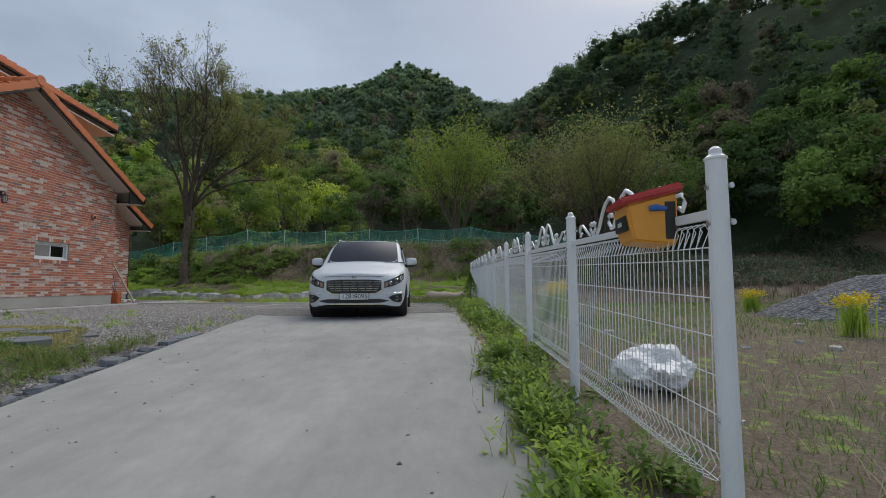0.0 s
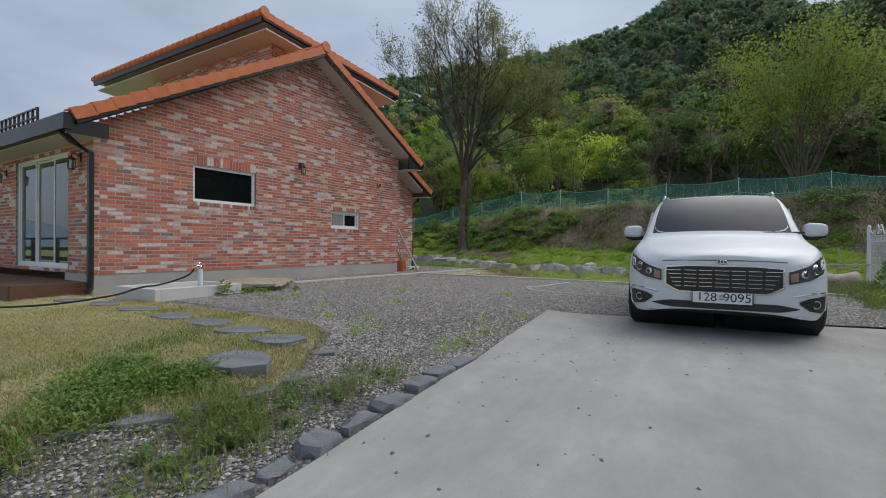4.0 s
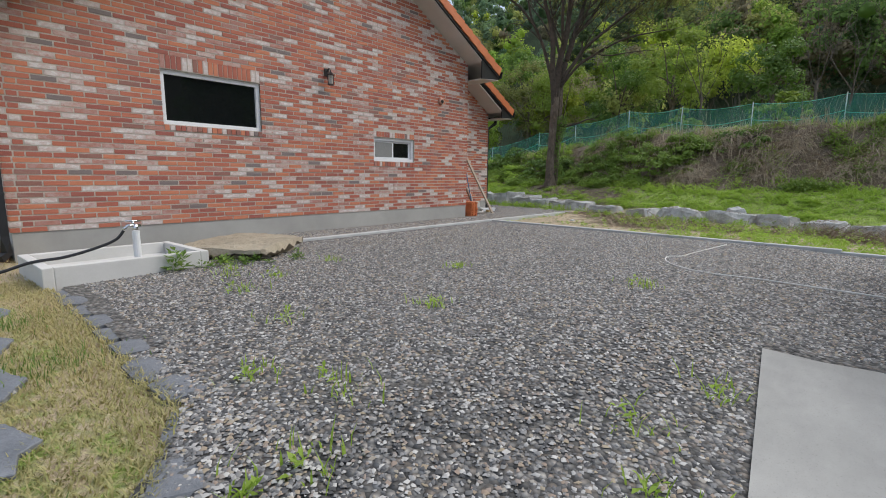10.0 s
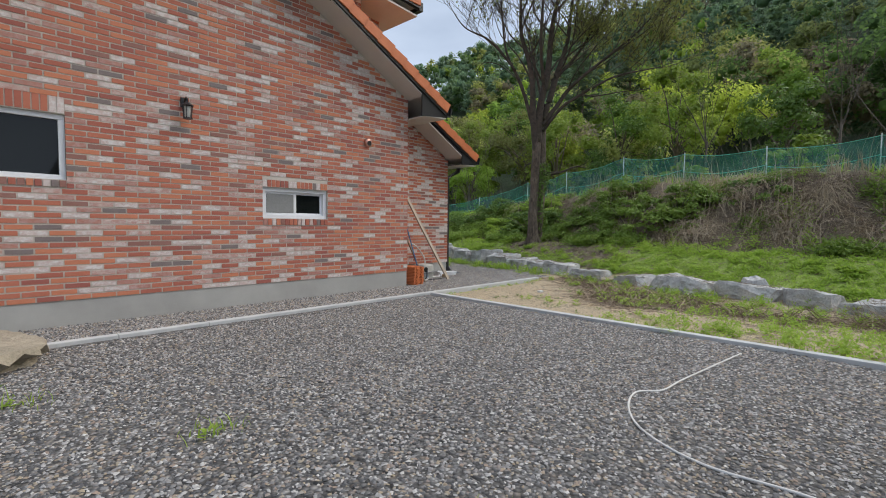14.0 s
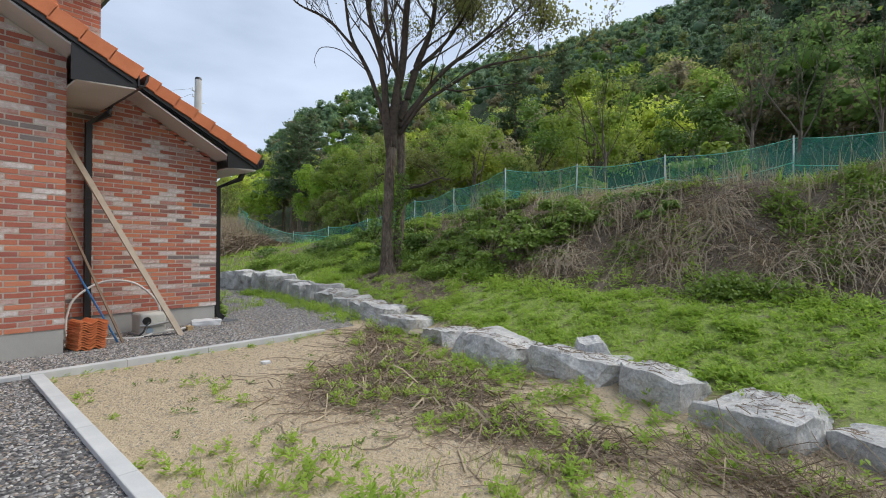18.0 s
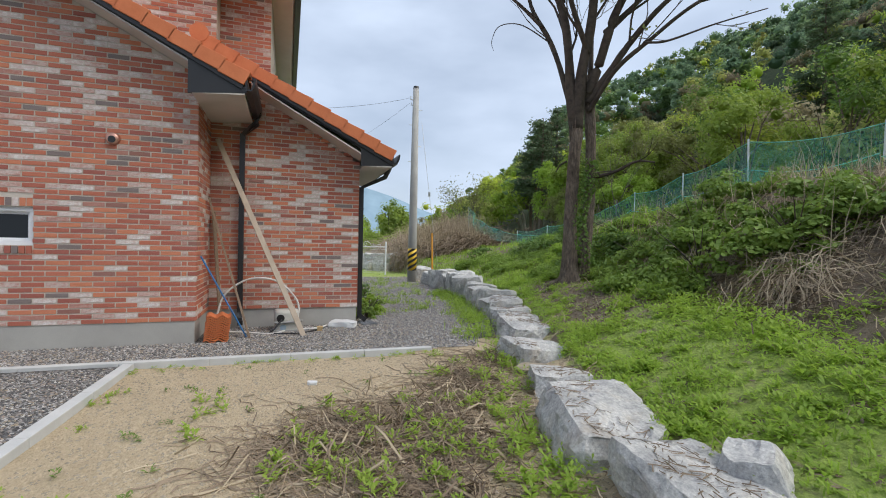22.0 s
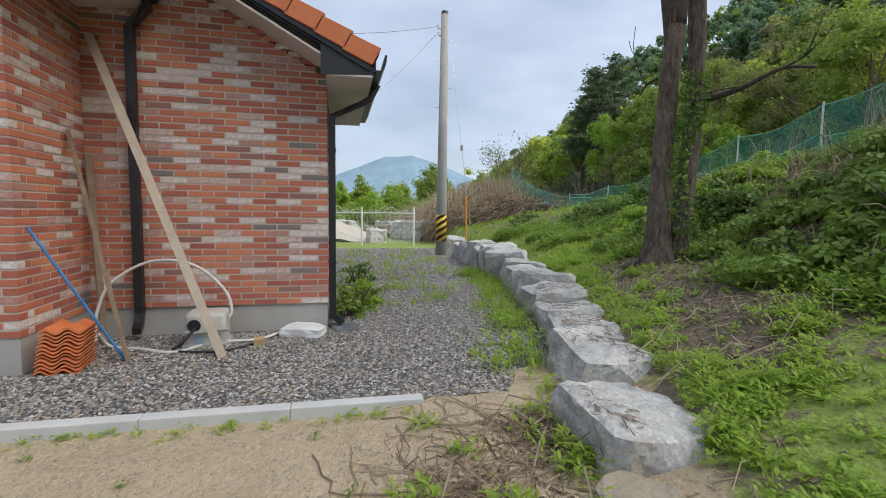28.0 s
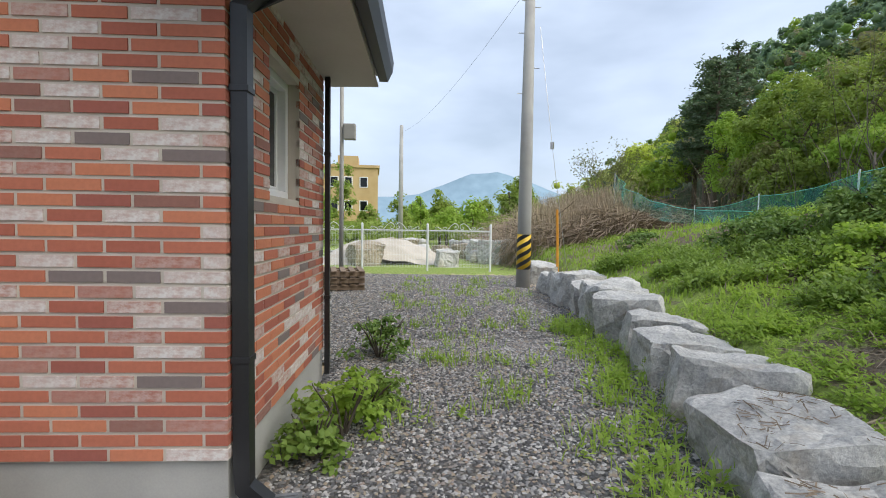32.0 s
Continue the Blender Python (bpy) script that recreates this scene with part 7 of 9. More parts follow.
part("lettering", bm, M["white_plastic"], mail)
bm = bmesh.new()
tube(bm, [(-0.03, -0.123, 0.17), (0.0, -0.132, 0.172), (0.045, -0.123, 0.168)], [0.012, 0.016, 0.009], 8)
part("latch", bm, M["blue"], mail, "blue plastic latch")
part("slot", boxed(0.04, 0.085, -0.124, -0.119, 0.03, 0.20), M["plastic_black"], mail)
bm = bmesh.new()
tube(bm, [(0.08, 0.10, 0.26), (0.10, 0.10, 0.31), (0.13, 0.10, 0.30), (0.135, 0.10, 0.22)], 0.009, 6)
part("hook", bm, M["white_steel"], mail)

# crumpled plastic bag behind the wires
bm = bmesh.new()
bmesh.ops.create_icosphere(bm, subdivisions=5, radius=1.0)
LOBES = [(Vector((-1, 0.2, 0.1)).normalized(), 0.34), (Vector((-0.5, -1, 0.15)).normalized(), 0.26), (Vector((0.9, 0.4, 0.2)).normalized(), 0.22), (Vector((0.1, 0.2, 1)).normalized(), 0.20), (Vector((-0.4, 0.9, 0.3)).normalized(), 0.24)]
for v in bm.verts:
    d = v.co.normalized()
    r = 0.20 + sum(k * max(0.0, d.dot(e)) ** 4 for e, k in LOBES)
    r *= 1 + 0.20 * noise.noise(d * 2.2) - 0.22 * abs(noise.noise(d * 3.4)) + 0.05 * noise.noise(d * 9)
    v.co = Vector((d.x * r, d.y * r, max(-0.12, d.z * r * 0.8))) * 0.88
ob = new("plastic_bag", from_bm("plastic_bag", bm, M["white_plastic"]))
ob.matrix_world = pose(2.03, 4.36, float(ground_z(2.03, 4.36)) + 0.10, 0, 0, 10)
tagged(ob, "crumpled white plastic sack on the grass behind the fence", "plastic bag")


# ---- the white van ----
CAR = pose(-1.70, 8.93, 0.735, 0.5, 0, 3.0)
car = thing("minivan", "white minivan parked at the end of the concrete slab", "car", CAR)
#       y     half  low   belt  beltw top   topw
SHAPE = [(0.00, 0.50, 0.30, 0.74, 0.47, 0.83, 0.32), (0.03, 0.66, 0.26, 0.76, 0.62, 0.845, 0.45), (0.09, 0.78, 0.24, 0.79, 0.73, 0.87, 0.56), (0.20, 0.875, 0.23, 0.84, 0.80, 0.905, 0.64), (0.36, 0.935, 0.23, 0.89, 0.85, 0.94, 0.69),
         (0.50, 0.96, 0.27, 0.92, 0.875, 0.965, 0.72), (0.58, 0.97, 0.50, 0.935, 0.885, 0.98, 0.735), (0.72, 0.98, 0.66, 0.955, 0.90, 0.995, 0.75), (0.95, 0.985, 0.70, 0.975, 0.915, 1.02, 0.775), (1.15, 0.985, 0.66, 0.99, 0.925, 1.045, 0.80), (1.28, 0.985, 0.48, 1.00, 0.93, 1.07, 0.825),
         (1.36, 0.985, 0.24, 1.01, 0.93, 1.13, 0.83), (1.65, 0.985, 0.24, 1.02, 0.93, 1.34, 0.81), (2.00, 0.985, 0.24, 1.03, 0.93, 1.55, 0.775), (2.25, 0.985, 0.24, 1.03, 0.93, 1.65, 0.745), (2.50, 0.985, 0.24, 1.035, 0.93, 1.685, 0.73), (3.00, 0.985, 0.24, 1.04, 0.93, 1.71, 0.725),
         (3.60, 0.985, 0.24, 1.05, 0.93, 1.71, 0.72), (3.68, 0.985, 0.46, 1.05, 0.93, 1.71, 0.72), (3.80, 0.985, 0.64, 1.05, 0.93, 1.705, 0.715), (4.02, 0.985, 0.70, 1.055, 0.93, 1.695, 0.71), (4.24, 0.98, 0.64, 1.06, 0.925, 1.68, 0.70), (4.36, 0.975, 0.46, 1.06, 0.92, 1.66, 0.69), (4.44, 0.97, 0.28, 1.06, 0.915, 1.645, 0.685),
         (4.75, 0.94, 0.28, 1.05, 0.89, 1.58, 0.66), (4.98, 0.88, 0.32, 1.02, 0.84, 1.40, 0.62), (5.10, 0.78, 0.42, 0.95, 0.72, 1.05, 0.55)]


def car_profile(s):
    y, w, low, belt, bw, top, tw = s
    mid = low + (belt - low) * 0.5
    half = [(w * 0.93, low), (w * 0.985, low + (belt - low) * 0.12), (w, low + (belt - low) * 0.35), (w * 0.998, mid), (w * 0.985, low + (belt - low) * 0.72), (bw + (w - bw) * 0.35, belt - 0.03), (bw, belt),
            (bw + (tw - bw) * 0.12, belt + (top - belt) * 0.14), (bw + (tw - bw) * 0.45, belt + (top - belt) * 0.5), (bw + (tw - bw) * 0.8, belt + (top - belt) * 0.84), (tw, top - (top - belt) * 0.045), (tw * 0.93, top + 0.004), (tw * 0.5, top + 0.028), (0, top + 0.035)]
    return [(x, y, z) for x, z in half] + [(-x, y, z) for x, z in half[-2::-1]]


def car_body():
    rows = [car_profile(s) for s in SHAPE]
    nj = len(rows[0])
    groups = {"body": [], "windshield": [], "side_window_right": [], "side_window_left": [], "rear_window": []}
    for i in range(len(rows) - 1):
        y = (SHAPE[i][0] + SHAPE[i + 1][0]) / 2
        for j in range(nj - 1):
            jj = min(j, nj - 2 - j)
            key = "body"
            if 11 <= i <= 13 and jj >= 11:
                key = "windshield" if not (SHAPE[i][0] < 1.36) else "body"
            if 1.75 < y < 4.7 and jj in (7, 8):
                key = "side_window_right" if j < nj / 2 else "side_window_left"
            if y > 4.7 and jj >= 10 and i < len(rows) - 2:
                key = "rear_window"
            groups[key].append((i, j))
    return rows, groups


rows, groups = car_body()
nj = len(rows[0])
flat = [v for r in rows for v in r]
for key, cells in groups.items():
    if not cells:
        continue
    used = sorted({k for i, j in cells for k in (i * nj + j, i * nj + j + 1, (i + 1) * nj + j, (i + 1) * nj + j + 1)})
    where = {k: n for n, k in enumerate(used)}
    fs = [tuple(where[k] for k in (i * nj + j, (i + 1) * nj + j, (i + 1) * nj + j + 1, i * nj + j + 1)) for i, j in cells]
    if key == "body":
        fs.append(tuple(where[j] for j in range(nj)))
        fs.append(tuple(where[(len(rows) - 1) * nj + j] for j in reversed(range(nj))))
    name = {"side_window_right": "side_window", "side_window_left": "side_window"}.get(key, key)
    me = mesh_of(name, [flat[k] for k in used], fs, M["car_paint"] if key == "body" else M["car_glass"], True)
    ob = part(name, me, None, car, "" if key == "body" else "dark tinted glass")
    if key == "body":
        for p in me.polygons:
            if len(p.vertices) > 4:
                p.use_smooth = False
    sub = ob.modifiers.new("round", "SUBSURF")
    sub.levels = sub.render_levels = 2 if key == "body" else 1
    if key != "body":
        sub.boundary_smooth = "PRESERVE_CORNERS"
# black inner shell added under the glass to fill gaps at its edge
backing = [(x, y, z - 0.022) for r in rows[10:16] for x, y, z in r[10:nj - 10]]
wide = nj - 20
part("windshield_backing", mesh_of("windshield_backing", backing, [(i * wide + j, (i + 1) * wide + j, (i + 1) * wide + j + 1, i * wide + j + 1) for i in range(5) for j in range(wide - 1)], M["plastic_black"], True), None, car, "black inner shell that fills the gaps behind the windshield")
bm = bmesh.new()
box(bm, -0.80, 0.80, 0.6, 4.8, 0.22, 0.62)
part("underbody", bm, M["plastic_black"], car)


bpy.context.view_layer.update()
body_ob = next(o for o in car.children if o.name.startswith("body"))
skin = BVHTree.FromObject(body_ob, bpy.context.evaluated_depsgraph_get())


def nose(x, z=0.5):
    """How far behind the tip of the nose the skin of the front lies."""
    hit = skin.ray_cast(Vector((x, -1, z)), Vector((0, 1, 0)))[0]
    return hit.y if hit is not None and hit.y < 1.0 else 0.5


def banded(lower, upper, n, out, deep, mat, name, parent, label=""):
    """A strip between two heights along x, following the nose."""
    bm = bmesh.new()
    xs = np.linspace(lower[0][0], lower[-1][0], n)
    lz = np.interp(xs, [p[0] for p in lower], [p[1] for p in lower])
    uz = np.interp(xs, [p[0] for p in upper], [p[1] for p in upper])
    grid = []
    for x, a, b in zip(xs, lz, uz):
        ring = [bm.verts.new((x, nose(x, a) + deep, a))]
        ring += [bm.verts.new((x, nose(x, a + (b - a) * q / 5) - out, a + (b - a) * q / 5)) for q in range(6)]
        grid.append(ring + [bm.verts.new((x, nose(x, b) + deep, b))])
    for p, q in zip(grid, grid[1:]):
        for k in range(len(p) - 1):
            bm.faces.new((p[k], q[k], q[k + 1], p[k + 1]))
    bm.faces.new(grid[0])
    bm.faces.new(grid[-1][::-1])
    bmesh.ops.recalc_face_normals(bm, faces=bm.faces[:])
    return part(name, bm, M[mat], parent, label)


# grille
G_LO, G_HI = [(-0.52, 0.56), (-0.40, 0.49), (0.40, 0.49), (0.52, 0.56)], [(-0.55, 0.735), (-0.3, 0.755), (0.3, 0.755), (0.55, 0.735)]
grille = banded([(x * 1.035, z - 0.014) for x, z in G_LO], [(x * 1.035, z + 0.014) for x, z in G_HI], 24, 0.012, 0.05, "chrome", "grille", car, "black grille in a chrome surround")
banded(G_LO, G_HI, 24, 0.020, 0.04, "plastic_black", "grille_mesh", grille)
for k in range(5):
    z = 0.54 + k * 0.042
    w = 0.44 + 0.02 * k
    banded([(-w, z), (w, z)], [(-w, z + 0.006), (w, z + 0.006)], 20, 0.026, 0.01, "chrome", "grille_bar", grille)
for x in (-0.36, -0.22, -0.075, 0.075, 0.22, 0.36):
    banded([(x - 0.014, 0.515), (x + 0.014, 0.515)], [(x - 0.014, 0.735), (x + 0.014, 0.735)], 3, 0.034, 0.01, "plastic_black", "grille_rib", grille)
# head lamps, fog lamps, lower intake
for s in (-1, 1):
    lamp = banded(sorted([(s * 0.57, 0.59), (s * 0.75, 0.63), (s * 0.88, 0.70), (s * 0.925, 0.76)]), sorted([(s * 0.57, 0.71), (s * 0.75, 0.775), (s * 0.88, 0.85), (s * 0.925, 0.885)]), 16, 0.016, 0.05, "lamp_glass", "head_lamp", car, "clear head lamp with dark inside")
    for x, z, r in ((0.80, 0.735, 0.052), (0.70, 0.69, 0.036)):
        n = Vector((s * 0.55, -0.82, 0.14)).normalized()
        c = Vector((s * x, nose(x, z) - 0.016, z))
        bm = bmesh.new()
        tube(bm, [c - n * 0.01, c + n * 0.006, c + n * 0.007, c + n * 0.001], [r, r, r * 0.8, r * 0.72], 20, False)
        part("reflector", bm, M["chrome"], lamp, "", True)
        bm = bmesh.new()
        tube(bm, [c - n * 0.005, c + n * 0.004, c + n * 0.012], [r * 0.76, r * 0.70, r * 0.3], 18)
        part("lens", bm, M["lamp_glass"], lamp, "", True)
    bm = bmesh.new()
    tube(bm, [(s * x, nose(x, z) - 0.024, z) for x, z in ((0.885, 0.74), (0.905, 0.79), (0.90, 0.83), (0.875, 0.82), (0.862, 0.77), (0.868, 0.735))], 0.007, 6)
    part("light_strip", bm, M["white_plastic"], lamp)
    banded(sorted([(s * 0.58, 0.61), (s * 0.645, 0.625)]), sorted([(s * 0.58, 0.69), (s * 0.645, 0.71)]), 4, 0.024, 0.02, "amber", "turn_signal", lamp)
    banded(sorted([(s * 0.57, 0.712), (s * 0.75, 0.777), (s * 0.88, 0.853)]), sorted([(s * 0.57, 0.722), (s * 0.75, 0.787), (s * 0.88, 0.863)]), 10, 0.02, 0.02, "chrome", "trim", lamp)
    fog = banded(sorted([(s * 0.66, 0.40), (s * 0.74, 0.335), (s * 0.87, 0.30), (s * 0.90, 0.33)]), sorted([(s * 0.66, 0.42), (s * 0.74, 0.455), (s * 0.87, 0.475), (s * 0.90, 0.47)]), 10, 0.012, 0.04, "plastic_black", "fog_lamp", car, "round fog lamp in a black recess")
    bm = bmesh.new()
    n = Vector((s * 0.45, -0.89, 0)).normalized()
    c = Vector((s * 0.80, nose(0.80, 0.395) - 0.012, 0.395))
    tube(bm, [c - n * 0.01, c + n * 0.006, c + n * 0.007, c], [0.042, 0.042, 0.033, 0.03], 18, False)
    part("bezel", bm, M["steel"], fog)
    bm = bmesh.new()
    tube(bm, [c - n * 0.005, c + n * 0.010], 0.031, 16)
    part("lens", bm, M["black"], fog)
    bm = bmesh.new()
    tube(bm, [(s * x, nose(x, z) - 0.008, z) for x, z in ((0.60, 0.47), (0.75, 0.50), (0.885, 0.505), (0.915, 0.47), (0.915, 0.33), (0.87, 0.275))], 0.011, 6)
    part("fog_trim", bm, M["chrome"], fog)
banded([(-0.66, 0.345), (-0.5, 0.31), (0.5, 0.31), (0.66, 0.345)], [(-0.66, 0.352), (-0.5, 0.385), (0.5, 0.385), (0.66, 0.352)], 22, 0.012, 0.04, "plastic_black", "lower_intake", car)
banded([(-0.7, 0.255), (0.7, 0.255)], [(-0.7, 0.275), (0.7, 0.275)], 22, 0.018, 0.04, "chrome", "skid_trim", car)
banded([(-0.80, 0.20), (0.80, 0.20)], [(-0.80, 0.235), (0.80, 0.235)], 26, -0.02, 0.05, "plastic_black", "valance", car)
# plate
plate = part("number_plate", boxed(-0.265, 0.265, -0.045, -0.028, 0.375, 0.49, 0.004), M["white_plastic"], car, "white number plate reading 128 호 9095")
part("plate_frame", boxed(-0.275, 0.275, -0.04, -0.02, 0.366, 0.499, 0.004), M["plastic_black"], plate)


def lettering(text, size, m, parent, mat, name="lettering"):
    cu = bpy.data.curves.new(name, "FONT")
    cu.body, cu.size, cu.extrude = text, size, 0.0008
    cu.align_x, cu.align_y = "CENTER", "CENTER"
    ob = new(name, cu)
    bpy.context.view_layer.update()
    me = bpy.data.meshes.new_from_object(ob.evaluated_get(bpy.context.evaluated_depsgraph_get()))
    bpy.data.objects.remove(ob)
    me.materials.append(M[mat])
    o = new(name, me)
    o.parent = parent
    o.matrix_basis = m
    return o


for text, x, size in (("128", -0.135, 0.125), ("호", 0.0, 0.075), ("9095", 0.135, 0.125)):
    lettering(text, size, pose(x, -0.0465, 0.434, 90, 0, 0), plate, "plastic_black")
bm = bmesh.new()
bmesh.ops.create_uvsphere(bm, u_segments=16, v_segments=8, radius=1)
for v in bm.verts:
    v.co = Vector((v.co.x * 0.052, v.co.y * 0.010, v.co.z * 0.024))
badge = part("badge", bm, M["chrome"], car, "oval chrome badge", True)
badge.matrix_basis = pose(0, -0.008, 0.805, -15)
bm = bmesh.new()
for k in range(3):
    box(bm, -0.036 + k * 0.027, -0.016 + k * 0.027, -0.014, -0.009, -0.011, 0.011)
part("badge_mark", bm, M["plastic_black"], badge)
# shut line of the bonnet
bm = bmesh.new()
tube(bm, [(x, nose(x, z) - 0.002, z) for x, z in ((-0.56, 0.805), (-0.45, 0.812), (-0.2, 0.818), (0, 0.82), (0.2, 0.818), (0.45, 0.812), (0.56, 0.805))], 0.0045, 5)
part("shut_line", bm, M["plastic_black"], car)
# mirrors, wipers, rails, handles, wheels
for s in (-1, 1):
    bm = bmesh.new()
    bmesh.ops.create_uvsphere(bm, u_segments=24, v_segments=14, radius=1)
    for v in bm.verts:
        c = [math.copysign(abs(q) ** 0.62, q) for q in v.co]
        v.co = Vector((c[0] * 0.125 * (1 - 0.12 * s * c[0]), c[1] * 0.075, c[2] * 0.085 * (1 - 0.12 * s * c[0])))
    mir = part("mirror", bm, M["car_paint"], car, "white door mirror on a black foot", True)
    mir.matrix_basis = pose(s * 1.075, 1.72, 1.17, 0, 0, s * -8)
    bm = bmesh.new()
    tube(bm, [(s * 0.09, 0.0, -0.072), (0, 0.0, -0.085), (-s * 0.10, 0.0, -0.088), (-s * 0.19, 0.02, -0.095)], [0.02, 0.045, 0.04, 0.035], 10)
    part("mirror_base", bm, M["plastic_black"], mir, "", True)
    bm = bmesh.new()
    tube(bm, [(s * 0.70, 2.38, 1.67), (s * 0.69, 2.46, 1.725), (s * 0.68, 3.2, 1.755), (s * 0.68, 4.2, 1.735), (s * 0.67, 4.45, 1.65)], 0.016, 8)
    part("roof_rail", bm, M["steel"], car, "", True)
    for y in (2.35, 3.35):
        bm = bmesh.new()
        tube(bm, [(s * 0.985, y, 0.90), (s * 1.02, y + 0.03, 0.905), (s * 1.02, y + 0.17, 0.905), (s * 0.985, y + 0.20, 0.90)], 0.014, 8)
        part("door_handle", bm, M["chrome"], car, "", True)
    part("window_trim", tubed([(s * 0.945, 1.6, 1.035), (s * 0.95, 2.6, 1.05), (s * 0.95, 4.6, 1.07)], 0.009, 6), M["chrome"], car)
    part("pillar", tubed([(s * 0.915, 1.98, 1.10), (s * 0.83, 2.14, 1.46)], 0.022, 6), M["car_paint"], car)
    part("pillar", tubed([(s * 0.925, 2.72, 1.08), (s * 0.80, 2.78, 1.57)], 0.026, 6), M["plastic_black"], car)
    for y in (0.95, 4.02):
        m = pose(s * 0.87, y, 0.345, 0, 0, 0)
        bm = bmesh.new()
        tube(bm, [(-0.12, 0, 0), (-0.115, 0, 0), (-0.09, 0, 0), (0.09, 0, 0), (0.115, 0, 0), (0.12, 0, 0)], [0.22, 0.31, 0.345, 0.345, 0.31, 0.22], 36)
        wheel = part("wheel", bm, M["tyre"], car, "black tyre on an alloy rim")
        wheel.matrix_basis = m
        bm = bmesh.new()
        tube(bm, [(s * 0.09, 0, 0), (s * 0.118, 0, 0)], [0.225, 0.235], 32)
        part("rim", bm, M["steel"], wheel)
        bm = bmesh.new()
        for k in range(10):
            box(bm, min(s * 0.115, s * 0.128), max(s * 0.115, s * 0.128), -0.018, 0.018, 0.05, 0.215, 0.0, Matrix.Rotation(2 * math.pi * k / 10, 4, "X"))
        tube(bm, [(s * 0.11, 0, 0), (s * 0.135, 0, 0)], 0.055, 14)
        part("spoke_star", bm, M["chrome"], wheel)
        bm = bmesh.new()
        tube(bm, [(s * 0.05, y, 0.36), (s * 0.93, y, 0.36)], 0.42, 28)
        part("wheel_arch", bm, M["plastic_black"], car)
for s, x in ((-1, 0.35), (-1, -0.25)):
    part("wiper", tubed([(x, 1.36, 1.125), (x + 0.15, 1.35, 1.135), (x + 0.55, 1.38, 1.13)], 0.013, 5), M["plastic_black"], car)

# ---- green netting on posts along the bank ----
NET = [(7.5, 27.2, 1.2), (4.6, 26.8, 1.2), (1.6, 26.4, 1.2), (-1.4, 26.4, 1.15), (-4.2, 26.6, 1.15), (-6.8, 26.9, 1.15), (-9.3, 27.2, 1.2), (-10.9, 25.95, 1.15), (-13.9, 27.3, 1.2), (-15.9, 27.4, 1.1), (-19.0, 27.7, 1.0), (-22.1, 28.0, 0.95), (-25.5, 28.3, 0.9)]
net = thing("green_net", "sagging green netting on thin posts along the bank", "net")


def net_sheet(name, corners, drop, label, folds=0.12):
    """A sheet of netting between two uprights given by their foot and top; the foot follows the ground where it is None."""
    bm = bmesh.new()
    grid = []
    (xa, ya, la, ha), (xb, yb, lb, hb) = corners
    for k in range(17):
        f = k / 16
        xx, yy = xa + (xb - xa) * f, ya + (yb - ya) * f
        low = float(lie(xx, yy)) + 0.02 if la is None else la + (lb - la) * f - drop * math.sin(math.pi * f)
        top = ha + (hb - ha) * f - drop * math.sin(math.pi * f)
        grid.append([bm.verts.new((xx + 0.05 * noise.noise((xx * 2, q * 0.6, 1)), yy + folds * noise.noise((xx * 1.5, q * 0.5, 4)), low + (max(top, low + 0.05) - low) * q / 5)) for q in range(6)])
    for a, b in zip(grid, grid[1:]):
        for q in range(5):
            bm.faces.new((a[q], b[q], b[q + 1], a[q + 1]))
    tops = [c[-1].co.copy() for c in grid]
    part(name, bm, M["net_green"], net, label, True)
    part("top_rope", tubed(tops, 0.009, 4), M["net_rope"], net)


for (x, y, h), follow in zip(NET, NET[1:] + [None]):
    z = float(lie(x, y))
    part("net_post", tubed([(x, y, z - 0.2), (x + random.uniform(-0.06, 0.06), y, z + h + 0.06)], 0.018, 6), M["white_plastic"], net)
    if follow:
        x2, y2, h2 = follow
        z2 = float(lie(x2, y2))
        net_sheet("netting", ((x, y, None, z + h), (x2, y2, None, z2 + h2)), 0.12, "")
        net_sheet("lower_netting", ((x, y - 0.05, None, z + h * 0.55), (x2, y2 - 0.05, None, z2 + h2 * 0.5)), 0.16, "second sheet of netting along the foot")
FALL = [(-27.6, 26.4, 4.3, 0.95), (-25.6, 26.3, 3.45, 0.5), (-23.4, 26.4, 2.95, 0.45), (-21.0, 26.6, 2.75, 0.35), (-18.6, 26.8, 2.75, 0.3), (-16.4, 27.0, 2.95, 0.3)]
for (x, y, top, deep), (x2, y2, top2, deep2) in zip(FALL, FALL[1:]):
    net_sheet("fallen_netting", ((x, y, top - deep, top), (x2, y2, top2 - deep2, top2)), 0.05, "netting fallen over the grass", 0.3)
part("net_post", tubed([(-27.6, 26.4, 1.5), (-27.62, 26.4, 4.4)], 0.02, 6), M["concrete_pole"], net)

# ---- poles and cables ----
pole = thing("utility_pole", "tall grey concrete utility pole with a yellow and black wrap", "utility pole", pose(-21.3, 21.6, 0.85, 0, 0.7, 0))
bm = bmesh.new()
tube(bm, [(0, 0, -0.4), (0, 0, 2.0), (0, 0, 7.4)], [0.175, 0.16, 0.11], 18)
shaft = part("shaft", bm, M["concrete_pole"], pole, "", True)
bm = bmesh.new()
tube(bm, [(0, 0, 7.40), (0, 0, 7.48)], [0.115, 0.10], 14)
part("cap", bm, M["black"], pole)
bm = bmesh.new()
tube(bm, [(0, 0, 0.42), (0, 0, 1.26)], [0.1745, 0.1695], 24)
wrap = part("wrap", bm, M["stripe_yellow"], pole, "yellow wrap with slanting black stripes", True)
